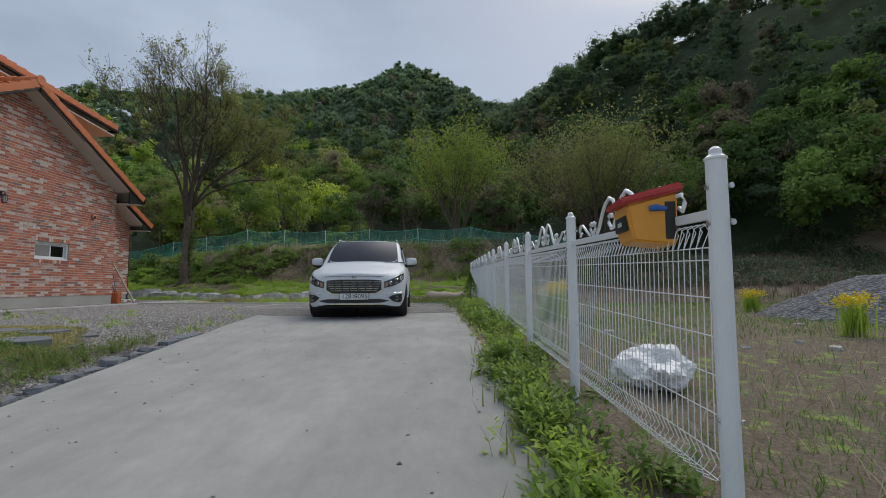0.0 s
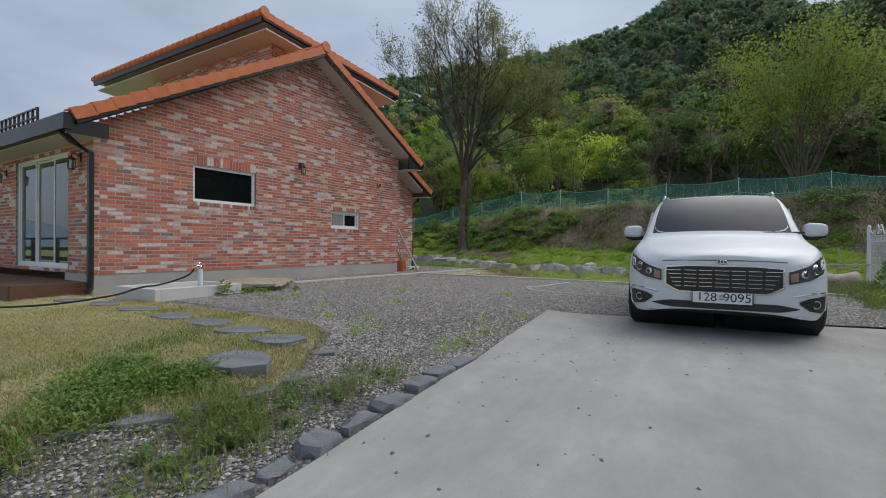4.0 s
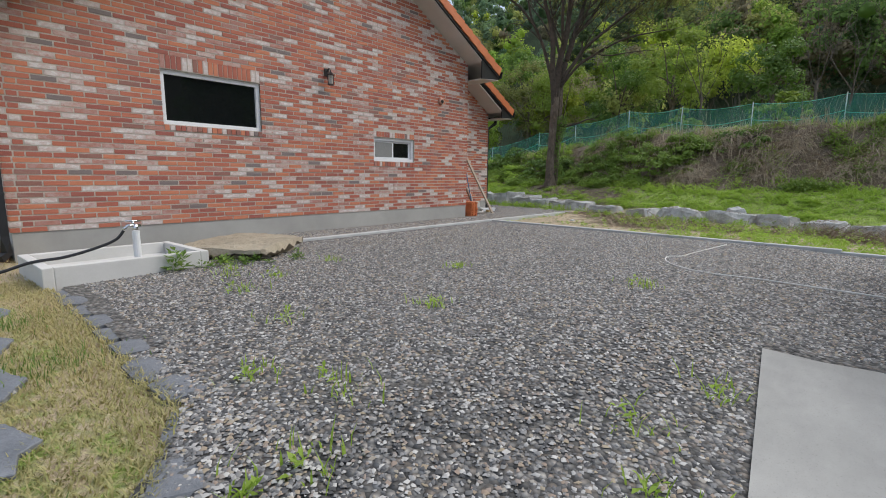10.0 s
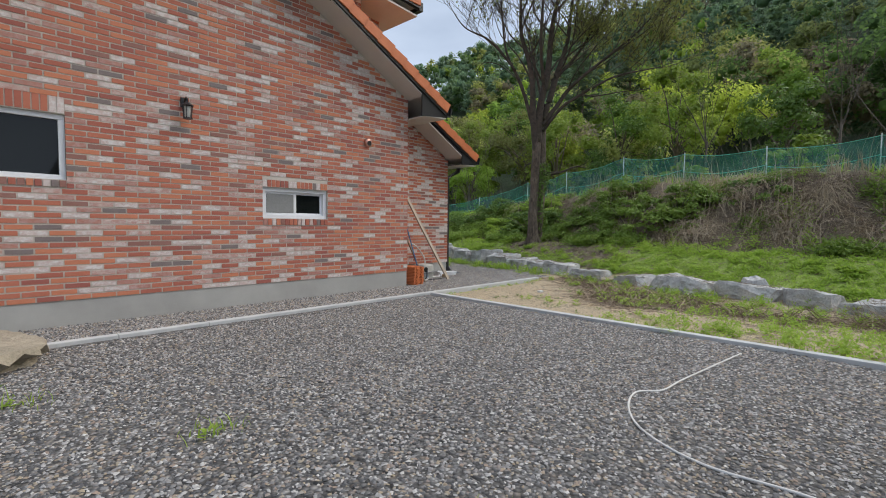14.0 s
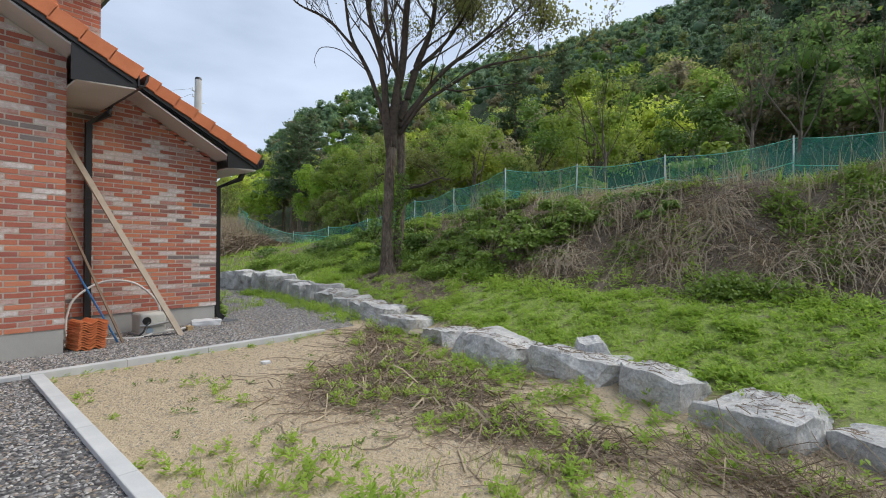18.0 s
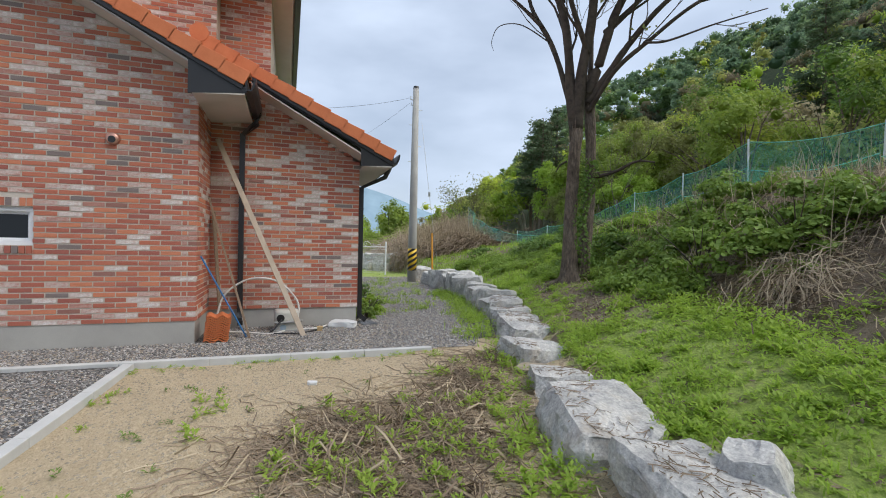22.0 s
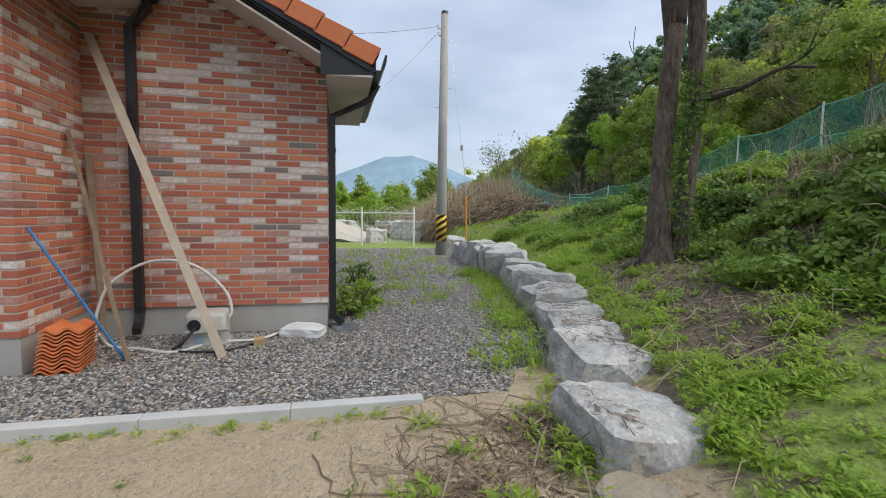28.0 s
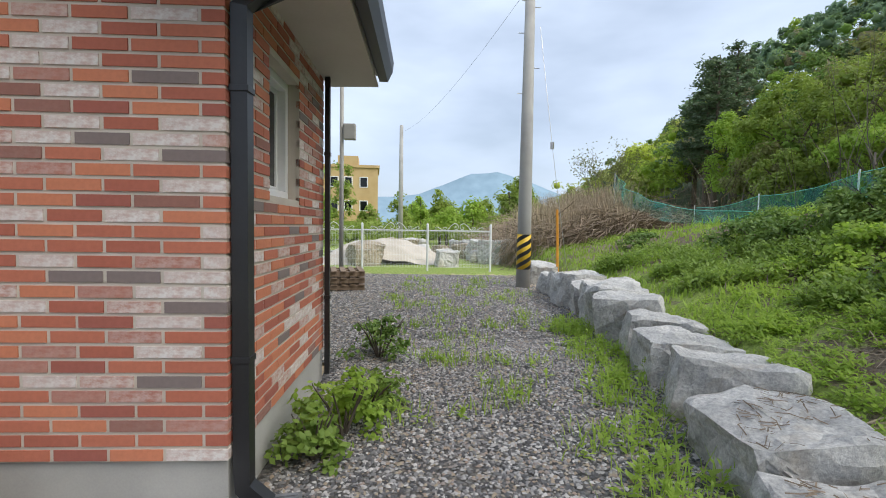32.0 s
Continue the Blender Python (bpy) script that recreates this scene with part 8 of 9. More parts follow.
for k in range(-3, 4):
    bm = bmesh.new()
    for j in range(36):
        ring = []
        for i in (j, j + 1):
            a = math.pi + 2 * math.pi * i / 36
            z = 0.45 + k * 0.21 + 0.63 * i / 36
            ring += [(0.177 * math.cos(a), 0.177 * math.sin(a), min(max(h, 0.42), 1.26)) for h in (z, z + 0.105)]
        if ring[1][2] - ring[0][2] + ring[3][2] - ring[2][2] > 0.01:
            bm.faces.new([bm.verts.new(ring[i]) for i in (0, 2, 3, 1)])
    bmesh.ops.remove_doubles(bm, verts=bm.verts[:], dist=0.0005)
    if bm.faces:
        part("stripe", bm, M["black"], wrap)
for z, s in ((6.6, 1), (6.0, -1), (5.2, 1), (4.6, -1)):
    part("step_bolt", tubed([(0, s * 0.1, z), (0, s * 0.26, z)], 0.010, 6), M["steel"], pole)
bm = bmesh.new()
tube(bm, [(0, -0.05, 6.95), (0, -0.2, 6.97), (0, -0.2, 7.08)], 0.02, 6)
tube(bm, [(0, -0.05, 6.75), (0, -0.18, 6.76), (0, -0.18, 6.85)], 0.02, 6)
part("insulator", bm, M["rope_white"], pole)


def sag(a, b, drop, k=14):
    a, b = Vector(a), Vector(b)
    return [a.lerp(b, i / k) - Vector((0, 0, drop * 4 * (i / k) * (1 - i / k))) for i in range(k + 1)]


cable = new("cable", from_bm("cable", tubed(sag((-21.3, 21.4, 7.9), (-16.5, 15.5, 5.6), 0.2), 0.005, 5), M["black"]))
tagged(cable, "thin black cable from the pole to the house", "cable")
cable = new("cable", from_bm("cable", tubed(sag((-21.3, 21.4, 7.7), (-40.0, 17.8, 8.2), 0.5), 0.004, 5), M["black"]))
tagged(cable, "thin black cable between two poles", "cable")
bm = tubed([(-21.2, 21.85, 7.0), (-21.0, 22.15, 4.2), (-20.8, 22.5, 1.4)], 0.006, 5)
tube(bm, [(-21.0, 22.15, 4.12), (-21.0, 22.15, 4.28)], 0.045, 8)
tagged(new("guy_wire", from_bm("guy_wire", bm, M["steel"])), "thin guy wire with an insulator beside the pole", "wire")
far_pole = new("utility_pole", from_bm("utility_pole", tubed([(-40, 17.7, 0.3), (-40, 17.7, 8.6)], [0.17, 0.11], 12), M["concrete_pole"], True))
tagged(far_pole, "distant grey concrete utility pole", "utility pole")
far_pole = new("utility_pole", from_bm("utility_pole", tubed([(-22.5, 17.0, 0.3), (-22.5, 17.0, 6.6)], [0.06, 0.05], 10), M["concrete_pole"], True))
tagged(far_pole, "thin grey pole with a meter box behind the house", "utility pole")
tagged(new("meter_box", from_bm("meter_box", boxed(-22.62, -22.38, 17.06, 17.36, 4.5, 4.9, 0.02), M["concrete_pole"])), "small grey transformer box on the thin pole", "meter box")
stake = new("stake", from_bm("stake", tubed([(-22.0, 22.65, 1.0), (-22.02, 22.6, 2.75)], 0.035, 8), M["yellow"]))
tagged(stake, "orange plastic marker stake by the boulders", "stake")

# ---- by the return of the wall ----
def board(name, a, b, w, t, mat, label, roll=0.0):
    a, b = Vector(a), Vector(b)
    d = b - a
    bm = boxed(-w / 2, w / 2, -t / 2, t / 2, 0, d.length, 0.003)
    ob = new(name, from_bm(name, bm, M[mat]))
    ob.matrix_world = Matrix.Translation(a) @ d.to_track_quat("Z", "Y").to_matrix().to_4x4() @ Matrix.Rotation(radians(roll), 4, "Z")
    return tagged(ob, label, "board")


board("leaning_board", (-11.38, 17.28, 0.82), (-12.27, 15.90, 3.95), 0.08, 0.035, "pale_wood", "long pale wooden board leaning in the wall corner", 130)
board("leaning_board", (-11.36, 16.50, 0.82), (-11.95, 15.83, 2.95), 0.035, 0.03, "wood", "grey-brown batten leaning on the return wall", 40)
board("leaning_board", (-12.05, 16.02, 0.82), (-12.24, 15.86, 2.75), 0.07, 0.02, "wood", "brown board standing upright in the corner", 20)
ob = new("blue_rod", from_bm("blue_rod", tubed([(-11.42, 16.45, 0.83), (-11.24, 15.84, 2.05)], 0.013, 6), M["blue_pipe"]))
tagged(ob, "thin blue plastic rod leaning on the brick wall", "rod")
stack = thing("roof_tile_stack", "stack of orange roof tiles against the plinth", "roof tiles", pose(-11.30, 16.03, 0.81, 0, 0, 8))
tile_bm = bmesh.new()
grid = []
for i in range(15):
    u = i / 14
    grid.append([tile_bm.verts.new((x, -0.15 + 0.32 * u, z0 + 0.022 * math.sin(u * 4 * math.pi))) for x, z0 in ((-0.19, 0), (0.19, 0), (0.19, 0.016), (-0.19, 0.016))])
for a, b in zip(grid, grid[1:]):
    for k in range(4):
        tile_bm.faces.new((a[k], a[(k + 1) % 4], b[(k + 1) % 4], b[k]))
tile_bm.faces.new(grid[0][::-1])
tile_bm.faces.new(grid[-1])
bmesh.ops.recalc_face_normals(tile_bm, faces=tile_bm.faces[:])
tile_me = from_bm("roof_tile", tile_bm, M["orange_tile"])
for k in range(12):
    o = new("roof_tile", tile_me)
    o.parent = stack
    o.matrix_basis = pose(random.uniform(-0.01, 0.01), 0.004 * k + random.uniform(-0.006, 0.006), 0.025 + 0.031 * k, 0, 0, random.uniform(-2, 2))
pump = thing("water_pump", "beige plastic water pump housing by the wall", "pump", pose(-11.95, 17.02, 0.80, 0, 0, 4))
bm = boxed(-0.17, 0.17, -0.19, 0.19, 0, 0.36, 0.05)
part("housing", bm, M["pump_grey"], pump, "", True)
part("base", boxed(-0.19, 0.19, -0.21, 0.21, 0, 0.05, 0.01), M["concrete_pole"], pump)
bm = bmesh.new()
tube(bm, [(0.165, -0.10, 0.24), (0.178, -0.10, 0.24)], 0.062, 18)
part("opening", bm, M["plastic_black"], pump)
bm = bmesh.new()
tube(bm, [(0.168, -0.06, 0.085), (0.178, -0.06, 0.085)], 0.05, 18)
part("badge", bm, M["blue_grey"], pump)
bm = bmesh.new()
tube(bm, [(0.16, -0.19, 0.17), (0.20, -0.1, 0.17), (0.20, 0.12, 0.19), (0.24, 0.24, 0.20)], 0.018, 8)
part("pipe", bm, M["concrete_pole"], pump)


def hose(name, points, r, mat, label):
    cu = []
    pts = [Vector(p) for p in points]
    ext = [pts[0]] + pts + [pts[-1]]
    for i in range(1, len(ext) - 2):
        for k in range(8):
            t = k / 8
            a, b, c, d = ext[i - 1:i + 3]
            cu.append(0.5 * ((2 * b) + (c - a) * t + (2 * a - 5 * b + 4 * c - d) * t * t + (3 * b - a - 3 * c + d) * t ** 3))
    cu.append(pts[-1])
    return tagged(new(name, from_bm(name, tubed(cu, r, 6), M[mat], True)), label, "hose")


hose("hose", [(-11.95, 15.98, 0.86), (-12.0, 15.98, 1.15), (-12.05, 16.1, 1.45), (-12.1, 16.45, 1.66), (-12.1, 16.85, 1.62), (-12.1, 17.15, 1.35), (-12.08, 17.22, 1.1), (-12.05, 17.1, 0.95)], 0.017, "rope_white", "white plastic hose arching against the brick wall")
hose("hose", [(-11.75, 16.1, 1.0), (-11.85, 16.15, 0.85), (-11.75, 16.45, 0.835), (-11.6, 16.8, 0.83), (-11.85, 17.1, 0.84), (-11.9, 17.5, 0.84), (-12.1, 17.7, 0.85)], 0.016, "rope_white", "white hose lying on the gravel by the pump")
hose("hose", [(-11.75, 16.95, 1.02), (-11.65, 16.85, 0.9), (-11.62, 16.8, 0.835), (-11.55, 17.2, 0.83), (-11.75, 17.5, 0.835)], 0.014, "black", "black hose curled beside the pump")
hose("hose", [(-5.0, 14.7, 0.83), (-5.08, 14.1, 0.828), (-5.17, 13.4, 0.826), (-5.2, 13.05, 0.826), (-5.33, 12.85, 0.826), (-5.24, 12.5, 0.826), (-5.02, 12.2, 0.826), (-4.65, 12.02, 0.825), (-4.2, 12.04, 0.825), (-3.6, 11.98, 0.822), (-2.75, 11.95, 0.815), (-1.6, 12.3, 0.80), (0.3, 12.6, 0.79), (0.7, 13.0, 0.79)], 0.008, "rope_white", "thin white hose snaking over the gravel")
ob = new("red_stone", from_bm("red_stone", boulder(0.15, 0.11, 0.09, 8, 0.3, 0.02), M["far_brick"]))
ob.matrix_world = pose(-11.75, 17.55, 0.81)
tagged(ob, "reddish broken brick on the gravel", "stone")
grate = thing("drain_grate", "blue-grey metal drain grate in the gravel by the corner", "drain", pose(-12.34, 18.42, 0.815, 0, 0, 12))
part("frame", boxed(-0.2, 0.2, -0.15, 0.15, 0, 0.02, 0.004), M["basalt"], grate)
for k in range(9):
    part("bar", boxed(-0.18 + k * 0.042, -0.16 + k * 0.042, -0.13, 0.13, 0.018, 0.03), M["slate"], grate)

# ---- water point ----
basin = thing("concrete_basin", "low square concrete wash basin beside the lawn", "basin", pose(-9.62, 7.70, 0.72, 0, 0, 2))
bm = bmesh.new()
W, D, H, T = 0.58, 0.75, 0.27, 0.09
box(bm, -W, W, -D, -D + T, 0, H, 0.01)
box(bm, -W, W, D - T, D, 0, H, 0.01)
box(bm, -W, -W + T, -D + T, D - T, 0, H, 0.01)
box(bm, W - T, W, -D + T, D - T, 0, H, 0.01)
box(bm, -W + T, W - T, -D + T, D - T, 0, 0.14)
part("trough", bm, M["pale_concrete"], basin, "pale smooth concrete")
tap = thing("standpipe_tap", "white standpipe with a chrome tap in the basin", "tap", pose(-9.22, 7.80, 0.86))
part("standpipe", tubed([(0, 0, 0), (0, 0, 0.40)], 0.036, 14), M["white_plastic"], tap)
bm = tubed([(0, 0, 0.38), (0, 0, 0.47)], 0.026, 10)
tube(bm, [(0, 0.05, 0.45), (0.0, -0.07, 0.46), (0, -0.11, 0.41)], 0.019, 8)
tube(bm, [(0, -0.02, 0.46), (0, -0.02, 0.50)], 0.014, 8)
tube(bm, [(0, -0.09, 0.505), (0, 0.05, 0.505)], 0.012, 6)
part("faucet", bm, M["chrome"], tap, "chrome faucet", True)
hose("hose", [(-9.22, 7.69, 1.27), (-9.24, 7.62, 1.18), (-9.3, 7.45, 1.10), (-9.36, 7.2, 1.03), (-9.42, 6.95, 1.0), (-9.5, 6.6, 0.90), (-9.8, 5.9, 0.81), (-10.4, 5.2, 0.79)], 0.016, "black", "black rubber hose running from the tap")

# ---- fittings on the walls ----
def lantern(m, label):
    lamp = thing("wall_lantern", label, "wall lamp", m)
    part("back_plate", boxed(-0.05, 0.05, -0.02, 0.0, 0.12, 0.26, 0.008), M["black"], lamp)
    part("arm", tubed([(0, -0.02, 0.20), (0, -0.08, 0.25), (0, -0.13, 0.22), (0, -0.13, 0.17)], 0.011, 6), M["black"], lamp)
    bm = bmesh.new()
    tube(bm, [(0, -0.13, 0.13), (0, -0.13, 0.18)], [0.085, 0.02], 6)
    part("hood", bm, M["black"], lamp)
    for k in range(6):
        a = 2 * math.pi * k / 6
        bm = bmesh.new()
        tube(bm, [(0.065 * math.cos(a), -0.13 + 0.065 * math.sin(a), 0.13), (0.05 * math.cos(a), -0.13 + 0.05 * math.sin(a), -0.04)], 0.006, 4)
        part("bar", bm, M["black"], lamp)
    part("base", tubed([(0, -0.13, -0.05), (0, -0.13, -0.035)], 0.06, 6), M["black"], lamp)
    part("glass", tubed([(0, -0.13, -0.03), (0, -0.13, 0.12)], [0.035, 0.045], 10), M["pump_grey"], lamp)


lantern(EAST @ Matrix.Translation((11.60 - SOUTH, -0.015, 3.56)), "black iron wall lantern on the brick gable")
lantern(SOUTHW @ Matrix.Translation((7.35, -0.015, 3.05)), "black iron wall lantern beside the glass door")
lantern(SOUTHW @ Matrix.Translation((3.6, -0.015, 3.05)), "black iron wall lantern beside the glass door")
vent = thing("wall_vent", "small round copper vent in the brick wall", "vent", EAST @ Matrix.Translation((14.77 - SOUTH, -0.02, 3.62)))
bm = bmesh.new()
tube(bm, [(0, 0.01, 0), (0, -0.03, 0), (0, -0.045, 0)], [0.085, 0.08, 0.062], 22)
part("hood", bm, M["copper"], vent, "", True)
bm = bmesh.new()
tube(bm, [(0, -0.044, -0.014), (0, -0.049, -0.014)], 0.046, 18)
part("mouth", bm, M["plastic_black"], vent)

# wooden deck by the glass door
deck = thing("wooden_deck", "dark red-brown wooden deck with a low rail", "deck")
for k in range(7):
    part("deck_board", boxed(-19.0, -11.3, 5.92 + k * 0.15, 6.06 + k * 0.15, 0.97, 1.0, 0.004), M["red_wood"], deck)
part("fascia", boxed(-19.0, -11.28, 5.88, 5.915, 0.70, 1.0, 0.004), M["red_wood"], deck)
part("fascia", boxed(-11.298, -11.265, 5.915, 6.97, 0.70, 1.0, 0.004), M["red_wood"], deck)
for x in (-14.7, -16.2, -17.7, -18.9):
    part("rail_post", boxed(x - 0.05, x + 0.05, 5.94, 6.04, 1.0, 1.78, 0.008), M["red_wood"], deck)
part("top_rail", boxed(-19.0, -14.62, 5.92, 6.06, 1.78, 1.83, 0.008), M["red_wood"], deck)
for z in (1.25, 1.5):
    part("rail", boxed(-19.0, -14.7, 5.97, 6.01, z, z + 0.09, 0.004), M["red_wood"], deck)

# pallets behind the house
pal = thing("pallet_stack", "weathered wooden pallets stacked on the gravel", "pallet", pose(-20.9, 17.2, 0.82, 0, 0, 12))
for k in range(3):
    for j in range(6):
        part("slat", boxed(-0.6, 0.6, -0.55 + j * 0.2, -0.43 + j * 0.2, 0.12 + k * 0.15, 0.14 + k * 0.15), M["wood"], pal)
    for j in range(3):
        part("bearer", boxed(-0.55 + j * 0.5, -0.45 + j * 0.5, -0.55, 0.57, k * 0.15 + 0.02, k * 0.15 + 0.12), M["wood"], pal)

# rough ground beyond the far fence
for i in range(17):
    rnd = random.Random(900 + i)
    x, y, s = rnd.uniform(-33, -27), rnd.uniform(15.5, 22.5), rnd.uniform(0.5, 1.15)
    ob = new("boulder", from_bm("boulder", boulder(s * 1.4, s * 1.1, s * 0.9, 950 + i, 0.2, 0.12), M["rock"] if i % 3 else M["tan_rock"]))
    ob.matrix_world = pose(x, y, float(ground_z(x, y)) - 0.1, 0, 0, rnd.uniform(0, 180))
    tagged(ob, "rough boulder lying beyond the far fence", "boulder", "boulders beyond the fence")
bm = bmesh.new()
bmesh.ops.create_grid(bm, x_segments=30, y_segments=30, size=1)
for v in bm.verts:
    r = math.hypot(v.co.x, v.co.y)
    v.co = Vector((v.co.x * 1.2, v.co.y * 2.4, max(0, 0.9 * (1 - r * r * 0.8)) + 0.12 * noise.noise(v.co * 4)))
ob = new("tarpaulin", from_bm("tarpaulin", bm, M["tarp"], True))
ob.matrix_world = pose(-28.5, 17.6, float(ground_z(-28.5, 17.6)) + 0.02, 0, 0, 8)
tagged(ob, "pale tarpaulin draped over a heap beyond the fence", "tarpaulin")

# distant building
far_house = thing("apartment_building", "distant three-storey yellow-tan building with green balconies", "building", pose(-72, 7.5, -0.2, 0, 0, 6))
part("wall", boxed(-9, 0, -4.0, 5.6, 0, 10.0), M["far_brick"], far_house)
part("roof", boxed(-9.2, 0.2, -4.2, 5.8, 10.0, 10.35), M["far_brick"], far_house)
part("stair_tower", boxed(-5, 0.05, 0.4, 3.0, 10.35, 11.5), M["far_brick"], far_house)
for k in range(3):
    part("balcony", boxed(-0.3, 1.0, -4.3, -1.2, 2.8 + k * 3.1, 3.5 + k * 3.1), M["green_paint"], far_house)
    for y in (-0.6, 1.2, 3.2):
        w = part("window", boxed(0.0, 0.06, y, y + 1.1, 1.2 + k * 3.1, 2.6 + k * 3.1), M["white_frame"], far_house)
        part("pane", boxed(0.05, 0.08, y + 0.12, y + 0.98, 1.3 + k * 3.1, 2.5 + k * 3.1), M["window_glass"], w)
    w = part("window", boxed(0.0, 0.06, -3.6, -1.8, 0.6 + k * 3.1, 2.6 + k * 3.1), M["white_frame"], far_house)

# distant mountain and low hills
def ridge(name, x, y0, y1, tops, base, mat, label):
    bm = bmesh.new()
    k = 170
    rows = []
    for i in range(k + 1):
        f = i / k
        y = y0 + (y1 - y0) * f
        h = float(ramped(f, np.linspace(0, 1, len(tops)), tops)) * (1 + 0.05 * noise.noise((f * 9, 0, 3))) + base * 0
        rows.append([bm.verts.new((x + 300, y, -5)), bm.verts.new((x + 120, y, h * 0.55 + 4 * noise.noise((f * 22, 3, 0)))), bm.verts.new((x, y, h)), bm.verts.new((x - 300, y, -5))])
    for a, b in zip(rows, rows[1:]):
        for q in range(3):
            bm.faces.new((a[q], b[q], b[q + 1], a[q + 1]))
    bmesh.ops.recalc_face_normals(bm, faces=bm.faces[:])
    return tagged(new(name, from_bm(name, bm, M[mat], True)), label, "mountain", kind="structure")


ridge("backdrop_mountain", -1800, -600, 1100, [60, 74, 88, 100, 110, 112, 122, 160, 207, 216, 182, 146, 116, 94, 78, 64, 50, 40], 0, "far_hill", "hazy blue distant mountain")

# poplars and bushes in the distance
def far_tree(x, y, h, w, leaf, size):
    t = thing("distant_tree", "light green spring tree in the distance", "tree", pose(x, y, float(ground_z(x, y)) - 0.1), "distant trees")
    part("trunk", tubed([(0, 0, 0), (0.03, 0, h * 0.4), (0, 0, h * 0.8)], [0.12, 0.08, 0.03], 6), M["twig"], t)
    n = 16
    where = unit(rng.normal(size=(n, 3))) * rng.uniform(0.2, 0.8, (n, 1)) * (w, w, h * 0.44)
    where[:, :2] *= np.clip(1.25 - (where[:, 2:3] / (h * 0.44) + 1) * 0.45, 0.2, 1.3)
    part("crown", mesh_of("crown", *clumps(where + (0, 0, h * 0.54), w * rng.uniform(0.22, 0.42, (n, 1)) * (1, 1, 1.2), 60, size, 0.25, 0.4), M[leaf]), None, t)


for i in range(46):
    rnd = random.Random(1200 + i)
    x, y = rnd.uniform(-78, -44), rnd.uniform(9, 36)
    if y < 16 and x < -58:
        continue
    far_tree(x, y, rnd.uniform(3.0, 5.2) * (1.3 if i % 6 == 0 else 1), rnd.uniform(1.2, 2.2), ("leaf_bright", "grass", "leaf_bright")[i % 3], 0.17)
far_tree(-55, 11.5, 8.5, 1.9, "leaf_bright", 0.17)
tree("lone_tree", -45, 33.0, 5.6, 77, "leaf_olive", 9, 0.09, "slender tree with sparse pale spring leaves by the track", 0.5, 0.3, 0.09, 6, (0, 3, 3, 4), "pale_twig", spray=0.28, fan=0.55)
hedge = np.stack([rng.uniform(-62, -40, 420), rng.uniform(8, 36, 420)], 1)
hedge = np.concatenate([hedge, (ground_z(hedge[:, 0], hedge[:, 1]) + rng.uniform(0.2, 1.3, 420))[:, None]], 1)
bulk("far_bushes", *clumps(hedge, rng.uniform(0.6, 1.3, (420, 1)) * (1, 1, 0.8), 60, 0.17, 0.25, 0.4), M["leaf_bright"], "bright green bushes across the distant field", "bushes")
reeds = clumped(5200, scattered(90, -33, -26.2, 22.6, 27, lambda x, y: y > 22.4 - 0.1 * (x + 26), 0.0), 0.45)
bulk("dead_reeds", *blades(reeds, 1.7, 0.02, 0.35, 0.35), M["dry"], "pale dry reed grass beside the far fence", "dead reeds")

# field beyond the driveway fence: gravel heap, yellow flowers, stones
bm = bmesh.new()
bmesh.ops.create_grid(bm, x_segments=60, y_segments=60, size=1)
for v in bm.verts:
    r = math.hypot(v.co.x, v.co.y)
    h = max(0.0, 1 - r) ** 1.0
    v.co = Vector((v.co.x * 3.6, v.co.y * 2.4, 0.95 * min(h * 1.5, 0.85 + h * 0.2) + (0.05 * noise.noise(v.co * 9) + 0.03 * noise.noise(v.co * 30)) * (h > 0) - 0.02))
heap = new("gravel_heap", from_bm("gravel_heap", bm, M["heap"], True))
heap.matrix_world = pose(10.6, 10.4, float(ground_z(10.6, 10.4)) - 0.02)
tagged(heap, "heap of blue-grey crushed stone in the field", "gravel heap")
for x, y, h in ((6.2, 7.1, 0.55), (7.6, 11.6, 0.45), (2.2, 9.6, 0.6), (2.6, 10.6, 0.7)):
    f = thing("yellow_flowers", "clump of bright yellow rape flowers in the field", "flowers", pose(x, y, float(ground_z(x, y))))
    k = 420
    p = rng.normal(size=(k, 3)) * (0.13, 0.13, 0.06) + (0, 0, h)
    part("blossom", mesh_of("blossom", *leaves(p, 0.035, 0, 1.1), M["petal"]), None, f)
    v, fc = blades(np.stack([rng.normal(size=160) * 0.08, rng.normal(size=160) * 0.08, np.zeros(160)], 1), h, 0.02, 0.4, 0.3)
    part("foliage", mesh_of("foliage", v, fc, M["grass"]), None, f)
for i in range(9):
    rnd = random.Random(60 + i)
    x, y = rnd.uniform(2.2, 8), rnd.uniform(2.5, 9)
    s = rnd.uniform(0.06, 0.15)
    ob = new("field_stone", from_bm("field_stone", boulder(s * 1.4, s, s * 0.5, 60 + i, 0.1, 0.03), M["rock"]))
    ob.matrix_world = pose(x, y, float(ground_z(x, y)) - 0.02, 0, 0, rnd.uniform(0, 180))
    tagged(ob, "pale stone lying in the field", "stone", "field stones")

# old rails and posts behind the van
old = thing("old_rail_fence", "old pale wooden rails tied to thin posts below the bank", "fence")
for x in (0.5, -0.5, -1.6, 1.1):
    part("stick", tubed([(x, 17.6, 0.7), (x + 0.03, 17.6, 1.75)], 0.018, 6), M["pale_wood"], old)
for a, b in (((-1.7, 17.58, 1.25), (1.2, 17.5, 1.35)), ((-1.7, 17.58, 1.0), (1.2, 17.5, 0.95)), ((-1.2, 17.6, 1.5), (0.9, 17.5, 1.2))):
    part("pole_rail", tubed([a, b], 0.02, 6), M["pale_wood"], old)

